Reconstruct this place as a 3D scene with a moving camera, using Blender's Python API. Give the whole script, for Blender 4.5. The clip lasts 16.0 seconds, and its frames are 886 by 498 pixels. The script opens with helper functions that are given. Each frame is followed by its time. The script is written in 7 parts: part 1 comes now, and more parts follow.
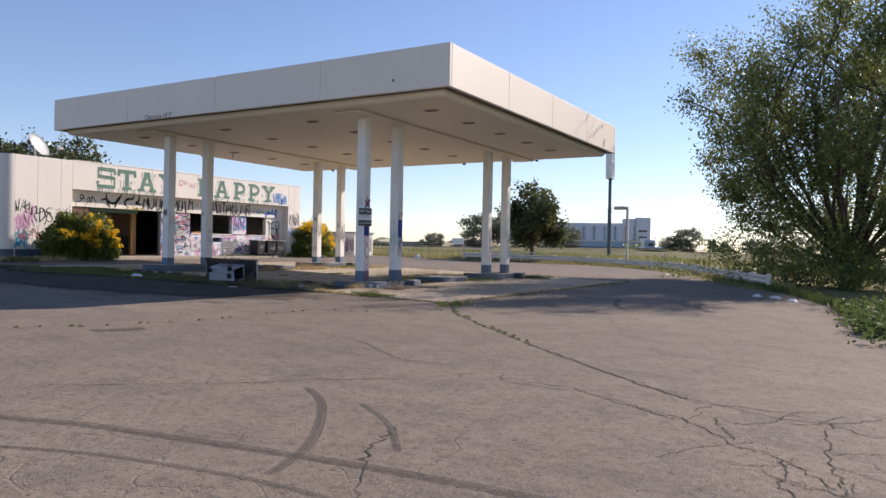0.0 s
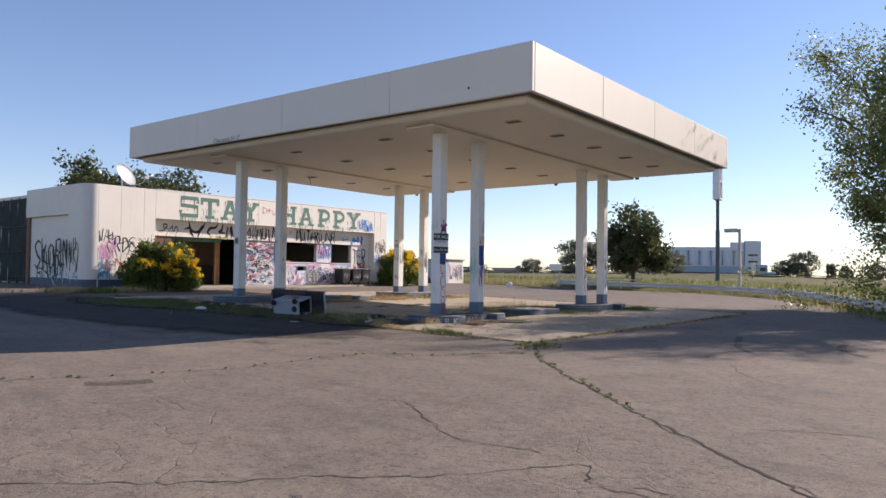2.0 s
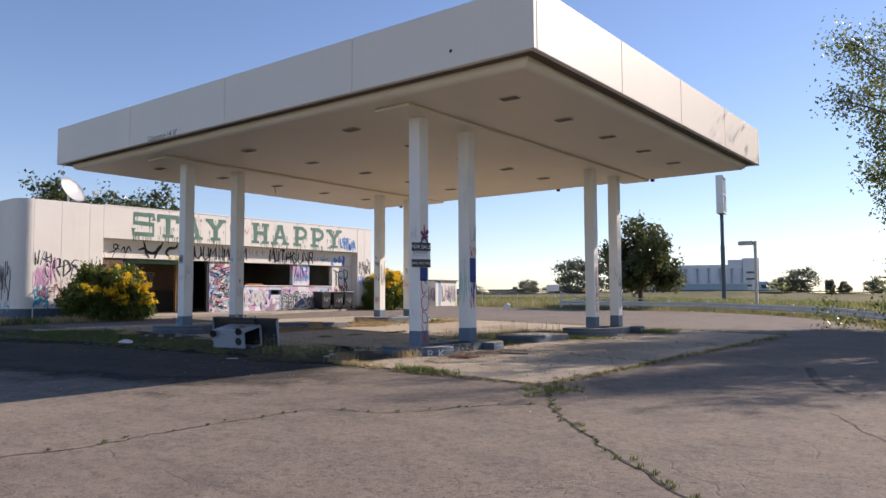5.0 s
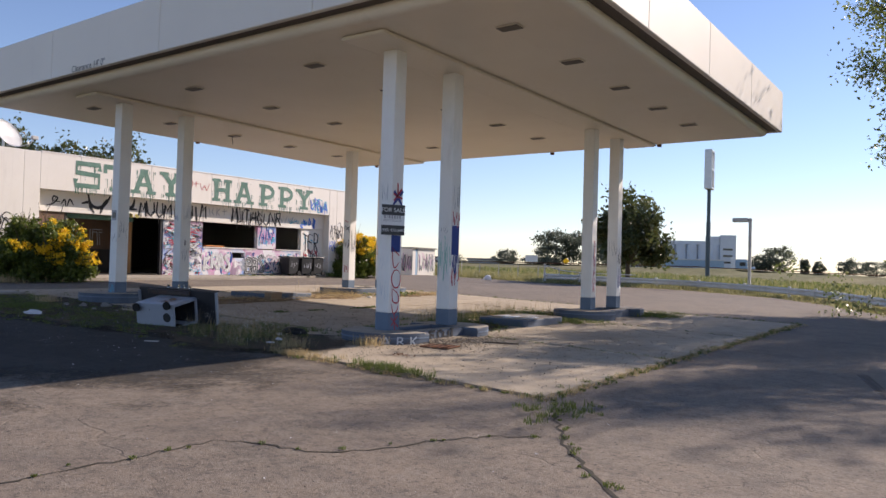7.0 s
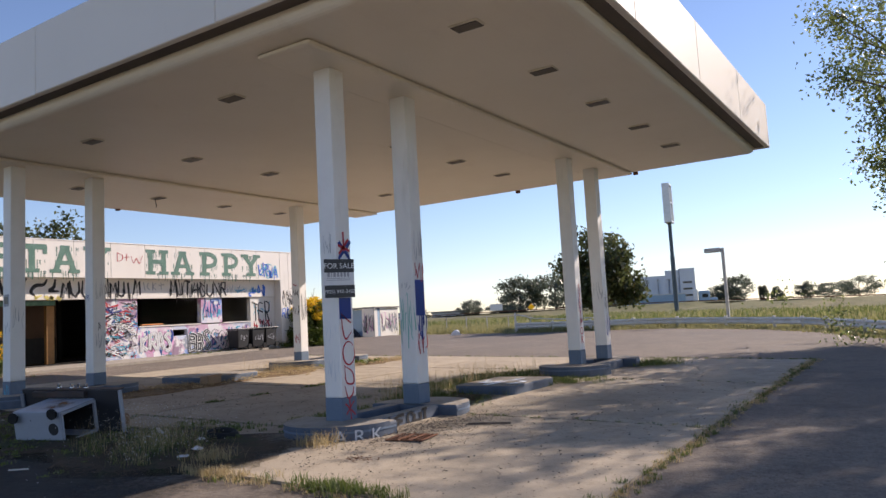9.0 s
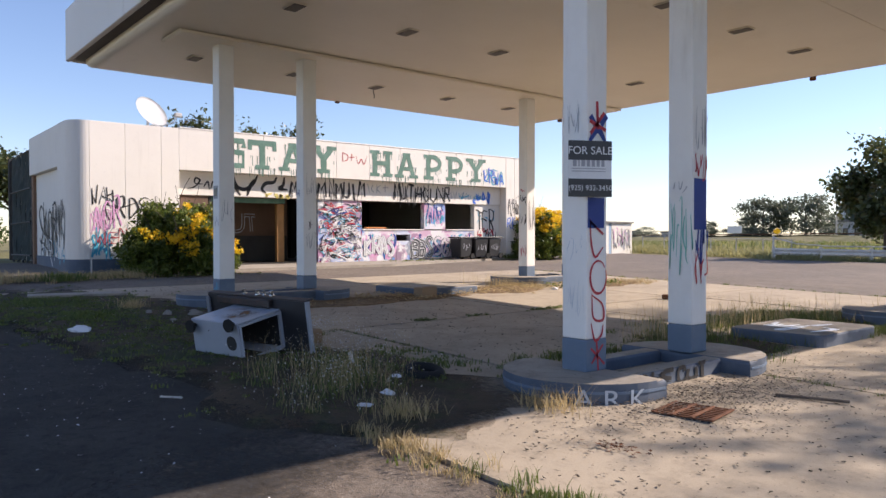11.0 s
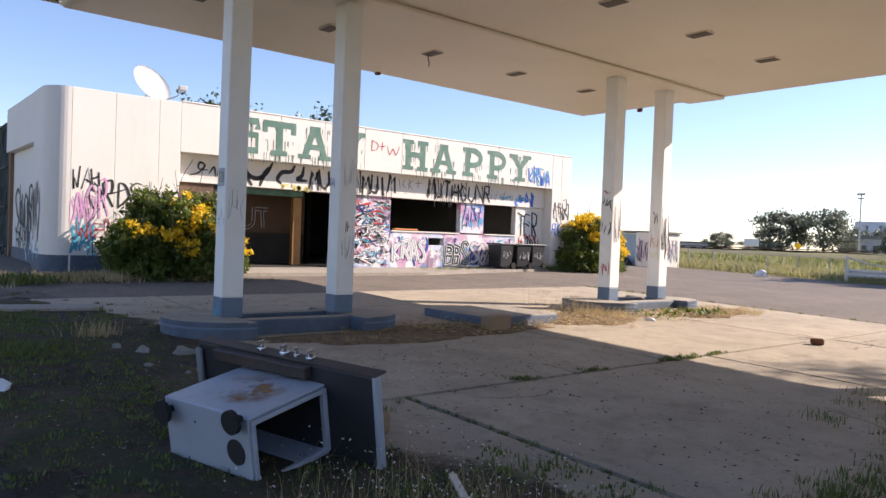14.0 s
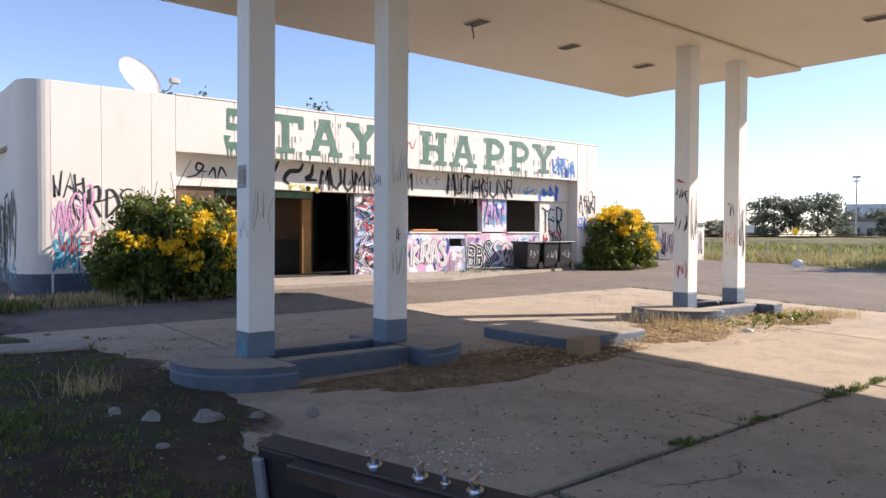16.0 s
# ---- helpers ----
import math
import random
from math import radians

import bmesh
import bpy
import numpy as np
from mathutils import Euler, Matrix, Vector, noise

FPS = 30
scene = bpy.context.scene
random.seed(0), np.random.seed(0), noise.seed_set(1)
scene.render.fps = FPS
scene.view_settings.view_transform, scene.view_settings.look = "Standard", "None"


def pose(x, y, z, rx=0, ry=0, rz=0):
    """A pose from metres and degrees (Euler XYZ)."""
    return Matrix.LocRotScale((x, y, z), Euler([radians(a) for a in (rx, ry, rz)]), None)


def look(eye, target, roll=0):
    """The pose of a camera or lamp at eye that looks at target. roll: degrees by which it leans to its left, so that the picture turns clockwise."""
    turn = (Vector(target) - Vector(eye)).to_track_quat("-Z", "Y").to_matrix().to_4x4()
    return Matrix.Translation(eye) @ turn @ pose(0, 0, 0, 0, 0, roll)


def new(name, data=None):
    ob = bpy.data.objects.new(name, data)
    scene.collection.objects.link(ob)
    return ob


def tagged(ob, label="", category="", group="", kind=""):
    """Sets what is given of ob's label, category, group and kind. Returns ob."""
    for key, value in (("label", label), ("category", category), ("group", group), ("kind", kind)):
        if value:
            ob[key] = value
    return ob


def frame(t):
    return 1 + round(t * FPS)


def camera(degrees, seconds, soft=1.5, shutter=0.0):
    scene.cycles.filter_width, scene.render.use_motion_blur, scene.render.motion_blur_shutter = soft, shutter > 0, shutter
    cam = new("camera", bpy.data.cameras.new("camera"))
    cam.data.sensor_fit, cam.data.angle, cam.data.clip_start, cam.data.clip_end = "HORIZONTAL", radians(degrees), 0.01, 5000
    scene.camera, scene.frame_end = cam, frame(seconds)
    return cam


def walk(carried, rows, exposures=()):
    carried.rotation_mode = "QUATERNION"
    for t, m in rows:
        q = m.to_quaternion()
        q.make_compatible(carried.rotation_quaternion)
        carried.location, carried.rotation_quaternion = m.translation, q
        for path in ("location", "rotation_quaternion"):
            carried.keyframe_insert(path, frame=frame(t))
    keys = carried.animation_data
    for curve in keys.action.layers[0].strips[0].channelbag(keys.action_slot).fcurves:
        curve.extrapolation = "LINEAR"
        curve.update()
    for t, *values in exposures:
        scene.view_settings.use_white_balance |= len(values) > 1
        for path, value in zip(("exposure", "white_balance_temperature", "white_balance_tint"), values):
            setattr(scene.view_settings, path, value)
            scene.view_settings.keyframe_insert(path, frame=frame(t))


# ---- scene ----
cam = camera(62.4, 16.0)
PATH = [
    (0, (0.33, -0.527, 1.108), (-0.682, 1.198, 1.113), 1.1),
    (0.5, (0.087, -0.086, 1.107), (-0.987, 1.601, 1.076), -0.8),
    (1, (-0.128, 0.366, 1.108), (-1.343, 1.954, 1.097), 0.6),
    (1.5, (-0.34, 0.881, 1.129), (-1.582, 2.449, 1.163), 0.2),
    (2, (-0.495, 1.401, 1.197), (-1.727, 2.974, 1.269), 0.8),
    (2.5, (-0.702, 1.903, 1.227), (-1.949, 3.463, 1.335), -0.0),
    (3, (-1.012, 2.41, 1.249), (-2.231, 3.989, 1.394), -0.5),
    (5.5, (-2.702, 4.646, 1.128), (-3.929, 6.22, 1.255), -0.1),
    (6, (-3.067, 5.096, 1.17), (-4.333, 6.644, 1.179), 0.5),
    (6.5, (-3.435, 5.526, 1.202), (-4.672, 7.097, 1.196), 2.1),
    (7, (-3.748, 6.064, 1.275), (-4.925, 7.68, 1.32), 1.7),
    (7.5, (-4.134, 6.637, 1.282), (-5.193, 8.331, 1.366), -0.1),
    (8, (-4.495, 7.092, 1.374), (-5.529, 8.793, 1.573), -2.3),
    (10.5, (-6.197, 9.1, 1.383), (-7.556, 10.567, 1.389), 0.1),
    (11, (-6.843, 9.619, 1.356), (-8.388, 10.889, 1.331), 0.0),
    (11.5, (-7.316, 9.907, 1.358), (-8.785, 11.263, 1.305), 1.9),
    (12, (-7.873, 10.219, 1.346), (-9.487, 11.399, 1.29), 1.0),
    (12.5, (-8.38, 10.463, 1.355), (-10.011, 11.621, 1.398), 0.3),
    (13, (-8.971, 10.632, 1.488), (-10.615, 11.772, 1.521), -1.3),
    (13.5, (-9.449, 10.773, 1.467), (-11.157, 11.813, 1.49), 0.5),
    (14, (-9.93, 10.915, 1.493), (-11.485, 12.173, 1.468), 2.3),
    (14.5, (-10.46, 11.036, 1.507), (-12.004, 12.305, 1.45), 1.3),
    (15, (-10.964, 11.175, 1.533), (-12.526, 12.422, 1.467), 0.4),
    (15.5, (-11.458, 11.294, 1.544), (-13.013, 12.551, 1.496), 0.2),
    (16, (-11.902, 11.408, 1.593), (-13.439, 12.686, 1.558), 0.4),
]
WB = (6650, 19)
EXPOSURES = [(0.0, 0.45), (3.0, 0.48), (5.5, 0.45), (7.0, 0.45), (8.0, 0.35), (10.5, 0.75), (11.0, 0.76), (12.0, 0.74), (12.5, 0.86), (14.5, 0.92), (16.0, 0.93)]
walk(cam, [(t, look(eye, target, roll)) for t, eye, target, roll in PATH], [(t, e, *WB) for t, e in EXPOSURES])


# ---- world, sun, exposure ----
SUN_TO = Vector((3.5, 7.63, 5.25)).normalized()
world = bpy.data.worlds.new("world")
scene.world = world
world.use_nodes = True
wn, wl = world.node_tree.nodes, world.node_tree.links
sky = wn.new("ShaderNodeTexSky")
sky.sky_type = "NISHITA"
sky.sun_disc = False
sky.sun_elevation = math.asin(SUN_TO.z)
sky.sun_rotation = math.atan2(SUN_TO.x, SUN_TO.y)
sky.air_density, sky.dust_density, sky.ozone_density = 1.0, 0.05, 3.0
tint = wn.new("ShaderNodeMix")
tint.data_type, tint.blend_type = "RGBA", "MULTIPLY"
tint.inputs[0].default_value = 1.0
tint.inputs[7].default_value = (1.0, 0.985, 1.04, 1)
wl.new(sky.outputs[0], tint.inputs[6])
wl.new(tint.outputs[2], wn["Background"].inputs[0])
wn["Background"].inputs[1].default_value = 0.108
sun = new("sun", bpy.data.lights.new("sun", "SUN"))
sun.data.energy, sun.data.angle, sun.data.color = 5.0, radians(0.5), (1.0, 0.90, 0.77)
sun.matrix_world = look(SUN_TO * 60, (0, 0, 0))


# ---- materials ----
class Nodes:
    """A small writer of node trees around one Principled shader."""

    def __init__(self, name, rough=0.8, metal=0.0):
        self.m = bpy.data.materials.new(name)
        self.m.use_nodes = True
        self.t = self.m.node_tree
        self.b = self.t.nodes["Principled BSDF"]
        self.b.inputs["Roughness"].default_value = rough
        self.b.inputs["Metallic"].default_value = metal
        if rough >= 0.85:
            self.b.inputs["Specular IOR Level"].default_value = 0.3
        self.pos = self.t.nodes.new("ShaderNodeNewGeometry").outputs["Position"]

    def set(self, socket, value):
        if isinstance(value, bpy.types.NodeSocket):
            self.t.links.new(value, socket)
        else:
            socket.default_value = (*value, 1) if isinstance(value, tuple) and len(value) == 3 and socket.type == "RGBA" else value

    def noise(self, scale, detail=4.0, rough=0.6, distort=0.0, at=None):
        n = self.t.nodes.new("ShaderNodeTexNoise")
        n.inputs["Scale"].default_value, n.inputs["Detail"].default_value = scale, detail
        n.inputs["Roughness"].default_value, n.inputs["Distortion"].default_value = rough, distort
        self.t.links.new(at or self.pos, n.inputs["Vector"])
        return n.outputs["Fac"]

    def stretched(self, x, y, z):
        n = self.t.nodes.new("ShaderNodeMapping")
        n.inputs["Scale"].default_value = (x, y, z)
        self.t.links.new(self.pos, n.inputs["Vector"])
        return n.outputs[0]

    def warped(self, scale, amount):
        n = self.t.nodes.new("ShaderNodeTexNoise")
        n.inputs["Scale"].default_value, n.inputs["Detail"].default_value = scale, 3.0
        self.t.links.new(self.pos, n.inputs["Vector"])
        v = self.t.nodes.new("ShaderNodeVectorMath")
        v.operation = "MULTIPLY_ADD"
        self.t.links.new(n.outputs["Color"], v.inputs[0])
        v.inputs[1].default_value = (amount, amount, amount)
        self.t.links.new(self.pos, v.inputs[2])
        return v.outputs[0]

    def edges(self, scale, at=None):
        n = self.t.nodes.new("ShaderNodeTexVoronoi")
        n.feature = "DISTANCE_TO_EDGE"
        n.inputs["Scale"].default_value = scale
        self.t.links.new(at or self.pos, n.inputs["Vector"])
        return n.outputs["Distance"]

    def cells(self, scale, at=None):
        n = self.t.nodes.new("ShaderNodeTexVoronoi")
        n.inputs["Scale"].default_value = scale
        self.t.links.new(at or self.pos, n.inputs["Vector"])
        return n

    def ramp(self, fac, a, b):
        n = self.t.nodes.new("ShaderNodeMapRange")
        n.inputs["From Min"].default_value, n.inputs["From Max"].default_value = a, b
        self.t.links.new(fac, n.inputs["Value"])
        return n.outputs[0]

    def math(self, op, a, b=0.0):
        n = self.t.nodes.new("ShaderNodeMath")
        n.operation = op
        self.set(n.inputs[0], a)
        self.set(n.inputs[1], b)
        return n.outputs[0]

    def mix(self, fac, a, b, how="MIX"):
        n = self.t.nodes.new("ShaderNodeMix")
        n.data_type, n.blend_type = "RGBA", how
        self.set(n.inputs[0], fac)
        self.set(n.inputs[6], a)
        self.set(n.inputs[7], b)
        return n.outputs[2]

    def bump(self, height, strength=0.3, distance=0.01):
        n = self.t.nodes.new("ShaderNodeBump")
        n.inputs["Strength"].default_value, n.inputs["Distance"].default_value = strength, distance
        self.t.links.new(height, n.inputs["Height"])
        self.t.links.new(n.outputs[0], self.b.inputs["Normal"])

    def random(self):
        return self.t.nodes.new("ShaderNodeObjectInfo").outputs["Random"]

    def island(self):
        return self.t.nodes.new("ShaderNodeNewGeometry").outputs["Random Per Island"]

    def base(self, col):
        self.set(self.b.inputs["Base Color"], col)
        return self


def plain(name, col, rough=0.7, metal=0.0, wear=(0.6, 0.6, 0.6), amount=0.35, scale=3.0, grain=60.0, bump=0.15):
    """A surface with broad stains and fine grain."""
    n = Nodes(name, rough, metal)
    dull = tuple(c * w for c, w in zip(col, wear))
    stain = n.math("MULTIPLY", n.ramp(n.noise(scale, 5, 0.65), 0.45, 0.72), amount)
    c = n.mix(stain, col, dull)
    c = n.mix(n.math("MULTIPLY", n.ramp(n.noise(grain, 3), 0.3, 0.7), 0.18), c, tuple(v * 0.72 for v in col))
    n.base(c)
    n.bump(n.noise(grain, 3), bump, 0.004)
    return n.m


def asphalt():
    n = Nodes("asphalt", 0.88)
    big, mid = n.noise(0.22, 4, 0.6), n.noise(1.3, 5, 0.7)
    c = n.mix(n.ramp(big, 0.35, 0.68), (0.168, 0.134, 0.105), (0.228, 0.184, 0.142))
    c = n.mix(n.math("MULTIPLY", n.ramp(mid, 0.42, 0.7), 0.6), c, (0.098, 0.085, 0.075))
    speck = n.cells(95.0)
    c = n.mix(n.math("MULTIPLY", n.ramp(n.noise(75, 3, 0.7), 0.54, 0.68), 0.75), c, (0.33, 0.295, 0.25))
    c = n.mix(n.math("MULTIPLY", n.ramp(n.noise(52, 3, 0.7), 0.55, 0.66), 0.75), c, (0.045, 0.04, 0.036))
    c = n.mix(n.math("MULTIPLY", n.ramp(n.noise(14, 4, 0.75), 0.48, 0.66), 0.6), c, (0.07, 0.061, 0.053))
    c = n.mix(n.math("MULTIPLY", n.ramp(n.noise(5.5, 5, 0.8), 0.5, 0.66), 0.45), c, (0.24, 0.21, 0.175))
    c = n.mix(n.math("MULTIPLY", n.ramp(n.noise(30, 2, 0.5), 0.66, 0.70), 0.85), c, (0.05, 0.044, 0.038))
    streak = n.ramp(n.noise(1.6, 4, 0.6, at=n.stretched(0.35, 1.2, 1)), 0.55, 0.75)
    c = n.mix(n.math("MULTIPLY", streak, 0.45), c, (0.075, 0.067, 0.06))
    where = n.ramp(n.noise(0.33, 2), 0.47, 0.56)
    crack = n.math("MULTIPLY", n.ramp(n.edges(0.55, n.warped(1.1, 0.9)), 0.007, 0.001), where)
    fine = n.math("MULTIPLY", n.ramp(n.edges(2.1, n.warped(2.5, 0.4)), 0.03, 0.005), n.ramp(n.noise(0.42, 2), 0.5, 0.6))
    lines = n.math("MAXIMUM", crack, n.math("MULTIPLY", fine, 0.8))
    c = n.mix(n.math("MULTIPLY", lines, 0.22), c, (0.06, 0.055, 0.045))
    n.base(c)
    n.bump(n.math("SUBTRACT", n.math("ADD", n.noise(150, 3), n.math("MULTIPLY", speck.outputs["Distance"], 0.6)), n.math("MULTIPLY", lines, 1.2)), 0.55, 0.006)
    return n.m


def concrete(name="concrete", light=(0.455, 0.385, 0.29), dark=(0.32, 0.27, 0.205)):
    n = Nodes(name, 0.9)
    c = n.mix(n.ramp(n.noise(0.5, 5, 0.65), 0.35, 0.7), light, dark)
    c = n.mix(n.math("MULTIPLY", n.random(), 0.35), c, dark)
    c = n.mix(n.math("MULTIPLY", n.ramp(n.noise(2.6, 6, 0.75), 0.5, 0.72), 0.6), c, tuple(v * 0.55 for v in dark))
    c = n.mix(n.math("MULTIPLY", n.ramp(n.noise(9.0, 6, 0.8), 0.53, 0.68), 0.4), c, tuple(v * 0.5 for v in dark))
    c = n.mix(n.math("MULTIPLY", n.ramp(n.noise(26, 2, 0.5), 0.68, 0.72), 0.7), c, tuple(v * 0.3 for v in dark))
    c = n.mix(n.math("MULTIPLY", n.ramp(n.noise(1.1, 5, 0.7, 0.5), 0.55, 0.7), 0.35), c, tuple(v * 1.15 for v in light))
    c = n.mix(n.math("MULTIPLY", n.ramp(n.noise(130, 2), 0.55, 0.72), 0.4), c, tuple(v * 0.55 for v in dark))
    hair = n.math("MULTIPLY", n.ramp(n.edges(0.3, n.warped(1.4, 0.8)), 0.005, 0.0005), n.ramp(n.noise(0.3, 2), 0.53, 0.56))
    c = n.mix(n.math("MULTIPLY", hair, 0.7), c, (0.07, 0.06, 0.05))
    n.base(c)
    n.bump(n.math("SUBTRACT", n.noise(120, 4), n.math("MULTIPLY", hair, 3.0)), 0.35, 0.004)
    return n.m


def painted_wall():
    n = Nodes("white_wall_paint", 0.75)
    c = n.mix(n.math("MULTIPLY", n.ramp(n.noise(0.8, 5, 0.65), 0.4, 0.75), 0.3), (0.76, 0.725, 0.665), (0.62, 0.58, 0.52))
    drip = n.ramp(n.noise(5.0, 4, 0.6, at=n.stretched(1, 1, 0.12)), 0.58, 0.78)
    c = n.mix(n.math("MULTIPLY", drip, 0.22), c, (0.48, 0.44, 0.38))
    c = n.mix(n.math("MULTIPLY", n.ramp(n.noise(18, 3), 0.6, 0.75), 0.18), c, (0.5, 0.47, 0.43))
    n.base(c)
    n.bump(n.noise(55, 4), 0.18, 0.004)
    return n.m


def column_paint():
    n = Nodes("white_column_paint", 0.55)
    c = n.mix(n.math("MULTIPLY", n.ramp(n.noise(2.2, 5, 0.7), 0.45, 0.75), 0.3), (0.80, 0.79, 0.76), (0.62, 0.60, 0.57))
    c = n.mix(n.math("MULTIPLY", n.ramp(n.noise(7, 4, 0.6, at=n.stretched(1, 1, 0.15)), 0.6, 0.75), 0.25), c, (0.5, 0.47, 0.42))
    n.base(c)
    n.bump(n.noise(40, 3), 0.08, 0.003)
    return n.m


def fascia_paint():
    n = Nodes("cream_fascia_paint", 0.5)
    c = n.mix(n.math("MULTIPLY", n.ramp(n.noise(0.45, 4, 0.6), 0.4, 0.7), 0.25), (0.74, 0.69, 0.61), (0.62, 0.57, 0.50))
    c = n.mix(n.math("MULTIPLY", n.ramp(n.noise(4, 4, 0.6, at=n.stretched(1, 1, 0.1)), 0.6, 0.8), 0.18), c, (0.45, 0.41, 0.36))
    n.base(c)
    n.bump(n.noise(1.2, 2), 0.1, 0.01)
    return n.m


def soffit_paint():
    n = Nodes("cream_soffit_paint", 0.45)
    c = n.mix(n.math("MULTIPLY", n.ramp(n.noise(0.6, 4, 0.6), 0.4, 0.7), 0.3), (0.82, 0.75, 0.62), (0.70, 0.62, 0.49))
    c = n.mix(n.math("MULTIPLY", n.ramp(n.noise(1.5, 5, 0.7, 1.0), 0.6, 0.8), 0.2), c, (0.52, 0.43, 0.30))
    n.base(c)
    wave = n.t.nodes.new("ShaderNodeTexWave")
    wave.bands_direction = "X"
    wave.inputs["Scale"].default_value = 1.1
    n.t.links.new(n.pos, wave.inputs["Vector"])
    n.bump(n.ramp(wave.outputs["Fac"], 0.02, 0.0), 0.35, 0.004)
    return n.m


def leaves(name, dark, light, yellow=None, gloss=0.45):
    n = Nodes(name, gloss)
    r = n.island()
    c = n.mix(r, dark, light)
    if yellow:
        c = n.mix(n.ramp(r, 0.9, 0.98), c, yellow)
    n.base(c)
    tr = n.t.nodes.new("ShaderNodeBsdfTranslucent")
    n.set(tr.inputs["Color"], n.mix(0.5, c, tuple(min(1, v * 1.6) for v in light)))
    mx = n.t.nodes.new("ShaderNodeMixShader")
    mx.inputs[0].default_value = 0.35
    n.t.links.new(n.b.outputs[0], mx.inputs[1])
    n.t.links.new(tr.outputs[0], mx.inputs[2])
    n.t.links.new(mx.outputs[0], n.t.nodes["Material Output"].inputs[0])
    return n.m


def field_grass():
    n = Nodes("field_grass", 0.95)
    c = n.mix(n.ramp(n.noise(0.05, 5, 0.7), 0.38, 0.62), (0.13, 0.13, 0.055), (0.27, 0.23, 0.115))
    c = n.mix(n.math("MULTIPLY", n.ramp(n.noise(1.4, 5, 0.75), 0.4, 0.7), 0.6), c, (0.07, 0.08, 0.03))
    n.base(c)
    n.bump(n.noise(5, 5), 0.8, 0.08)
    return n.m


def soil():
    n = Nodes("dark_soil", 0.95)
    c = n.mix(n.ramp(n.noise(1.8, 5, 0.7), 0.35, 0.7), (0.028, 0.024, 0.020), (0.06, 0.050, 0.037))
    c = n.mix(n.math("MULTIPLY", n.ramp(n.noise(0.9, 4, 0.7), 0.52, 0.68), 0.5), c, (0.03, 0.042, 0.016))
    c = n.mix(n.ramp(n.noise(70, 2), 0.68, 0.74), c, (0.2, 0.185, 0.165))
    n.base(c)
    n.bump(n.noise(35, 5), 0.9, 0.02)
    return n.m


def litter():
    n = Nodes("dry_litter", 0.95)
    c = n.mix(n.ramp(n.noise(9, 5, 0.75), 0.35, 0.7), (0.09, 0.06, 0.035), (0.28, 0.19, 0.10))
    c = n.mix(n.ramp(n.noise(45, 3), 0.6, 0.7), c, (0.42, 0.33, 0.2))
    n.base(c)
    n.bump(n.noise(40, 5), 1.0, 0.02)
    return n.m


def mural():
    n = Nodes("mural_paint", 0.6)
    cell = n.cells(2.3, n.warped(2.0, 0.5))
    hue = n.t.nodes.new("ShaderNodeValToRGB")
    n.t.links.new(cell.outputs["Color"], hue.inputs[0])
    el = hue.color_ramp.elements
    el[0].position, el[0].color = 0.0, (0.72, 0.72, 0.74, 1)
    el[1].position, el[1].color = 1.0, (0.55, 0.62, 0.75, 1)
    for p, col in ((0.2, (0.10, 0.24, 0.58, 1)), (0.4, (0.74, 0.70, 0.72, 1)), (0.62, (0.50, 0.24, 0.40, 1)), (0.8, (0.16, 0.17, 0.2, 1))):
        e = el.new(p)
        e.color = col
    c = n.mix(n.ramp(n.noise(3.0, 4, 0.7), 0.4, 0.5), (0.7, 0.69, 0.69), hue.outputs[0])
    n.base(c)
    n.bump(n.noise(60, 3), 0.1, 0.003)
    return n.m


def rusty_white():
    n = Nodes("white_enamel", 0.3)
    rust = n.ramp(n.noise(4.5, 4, 0.6, 0.4), 0.60, 0.66)
    c = n.mix(n.math("MULTIPLY", n.ramp(n.noise(3, 4), 0.4, 0.7), 0.3), (0.36, 0.39, 0.44), (0.24, 0.26, 0.29))
    n.base(n.mix(n.math("MULTIPLY", rust, 0.35), c, (0.26, 0.11, 0.03)))
    return n.m


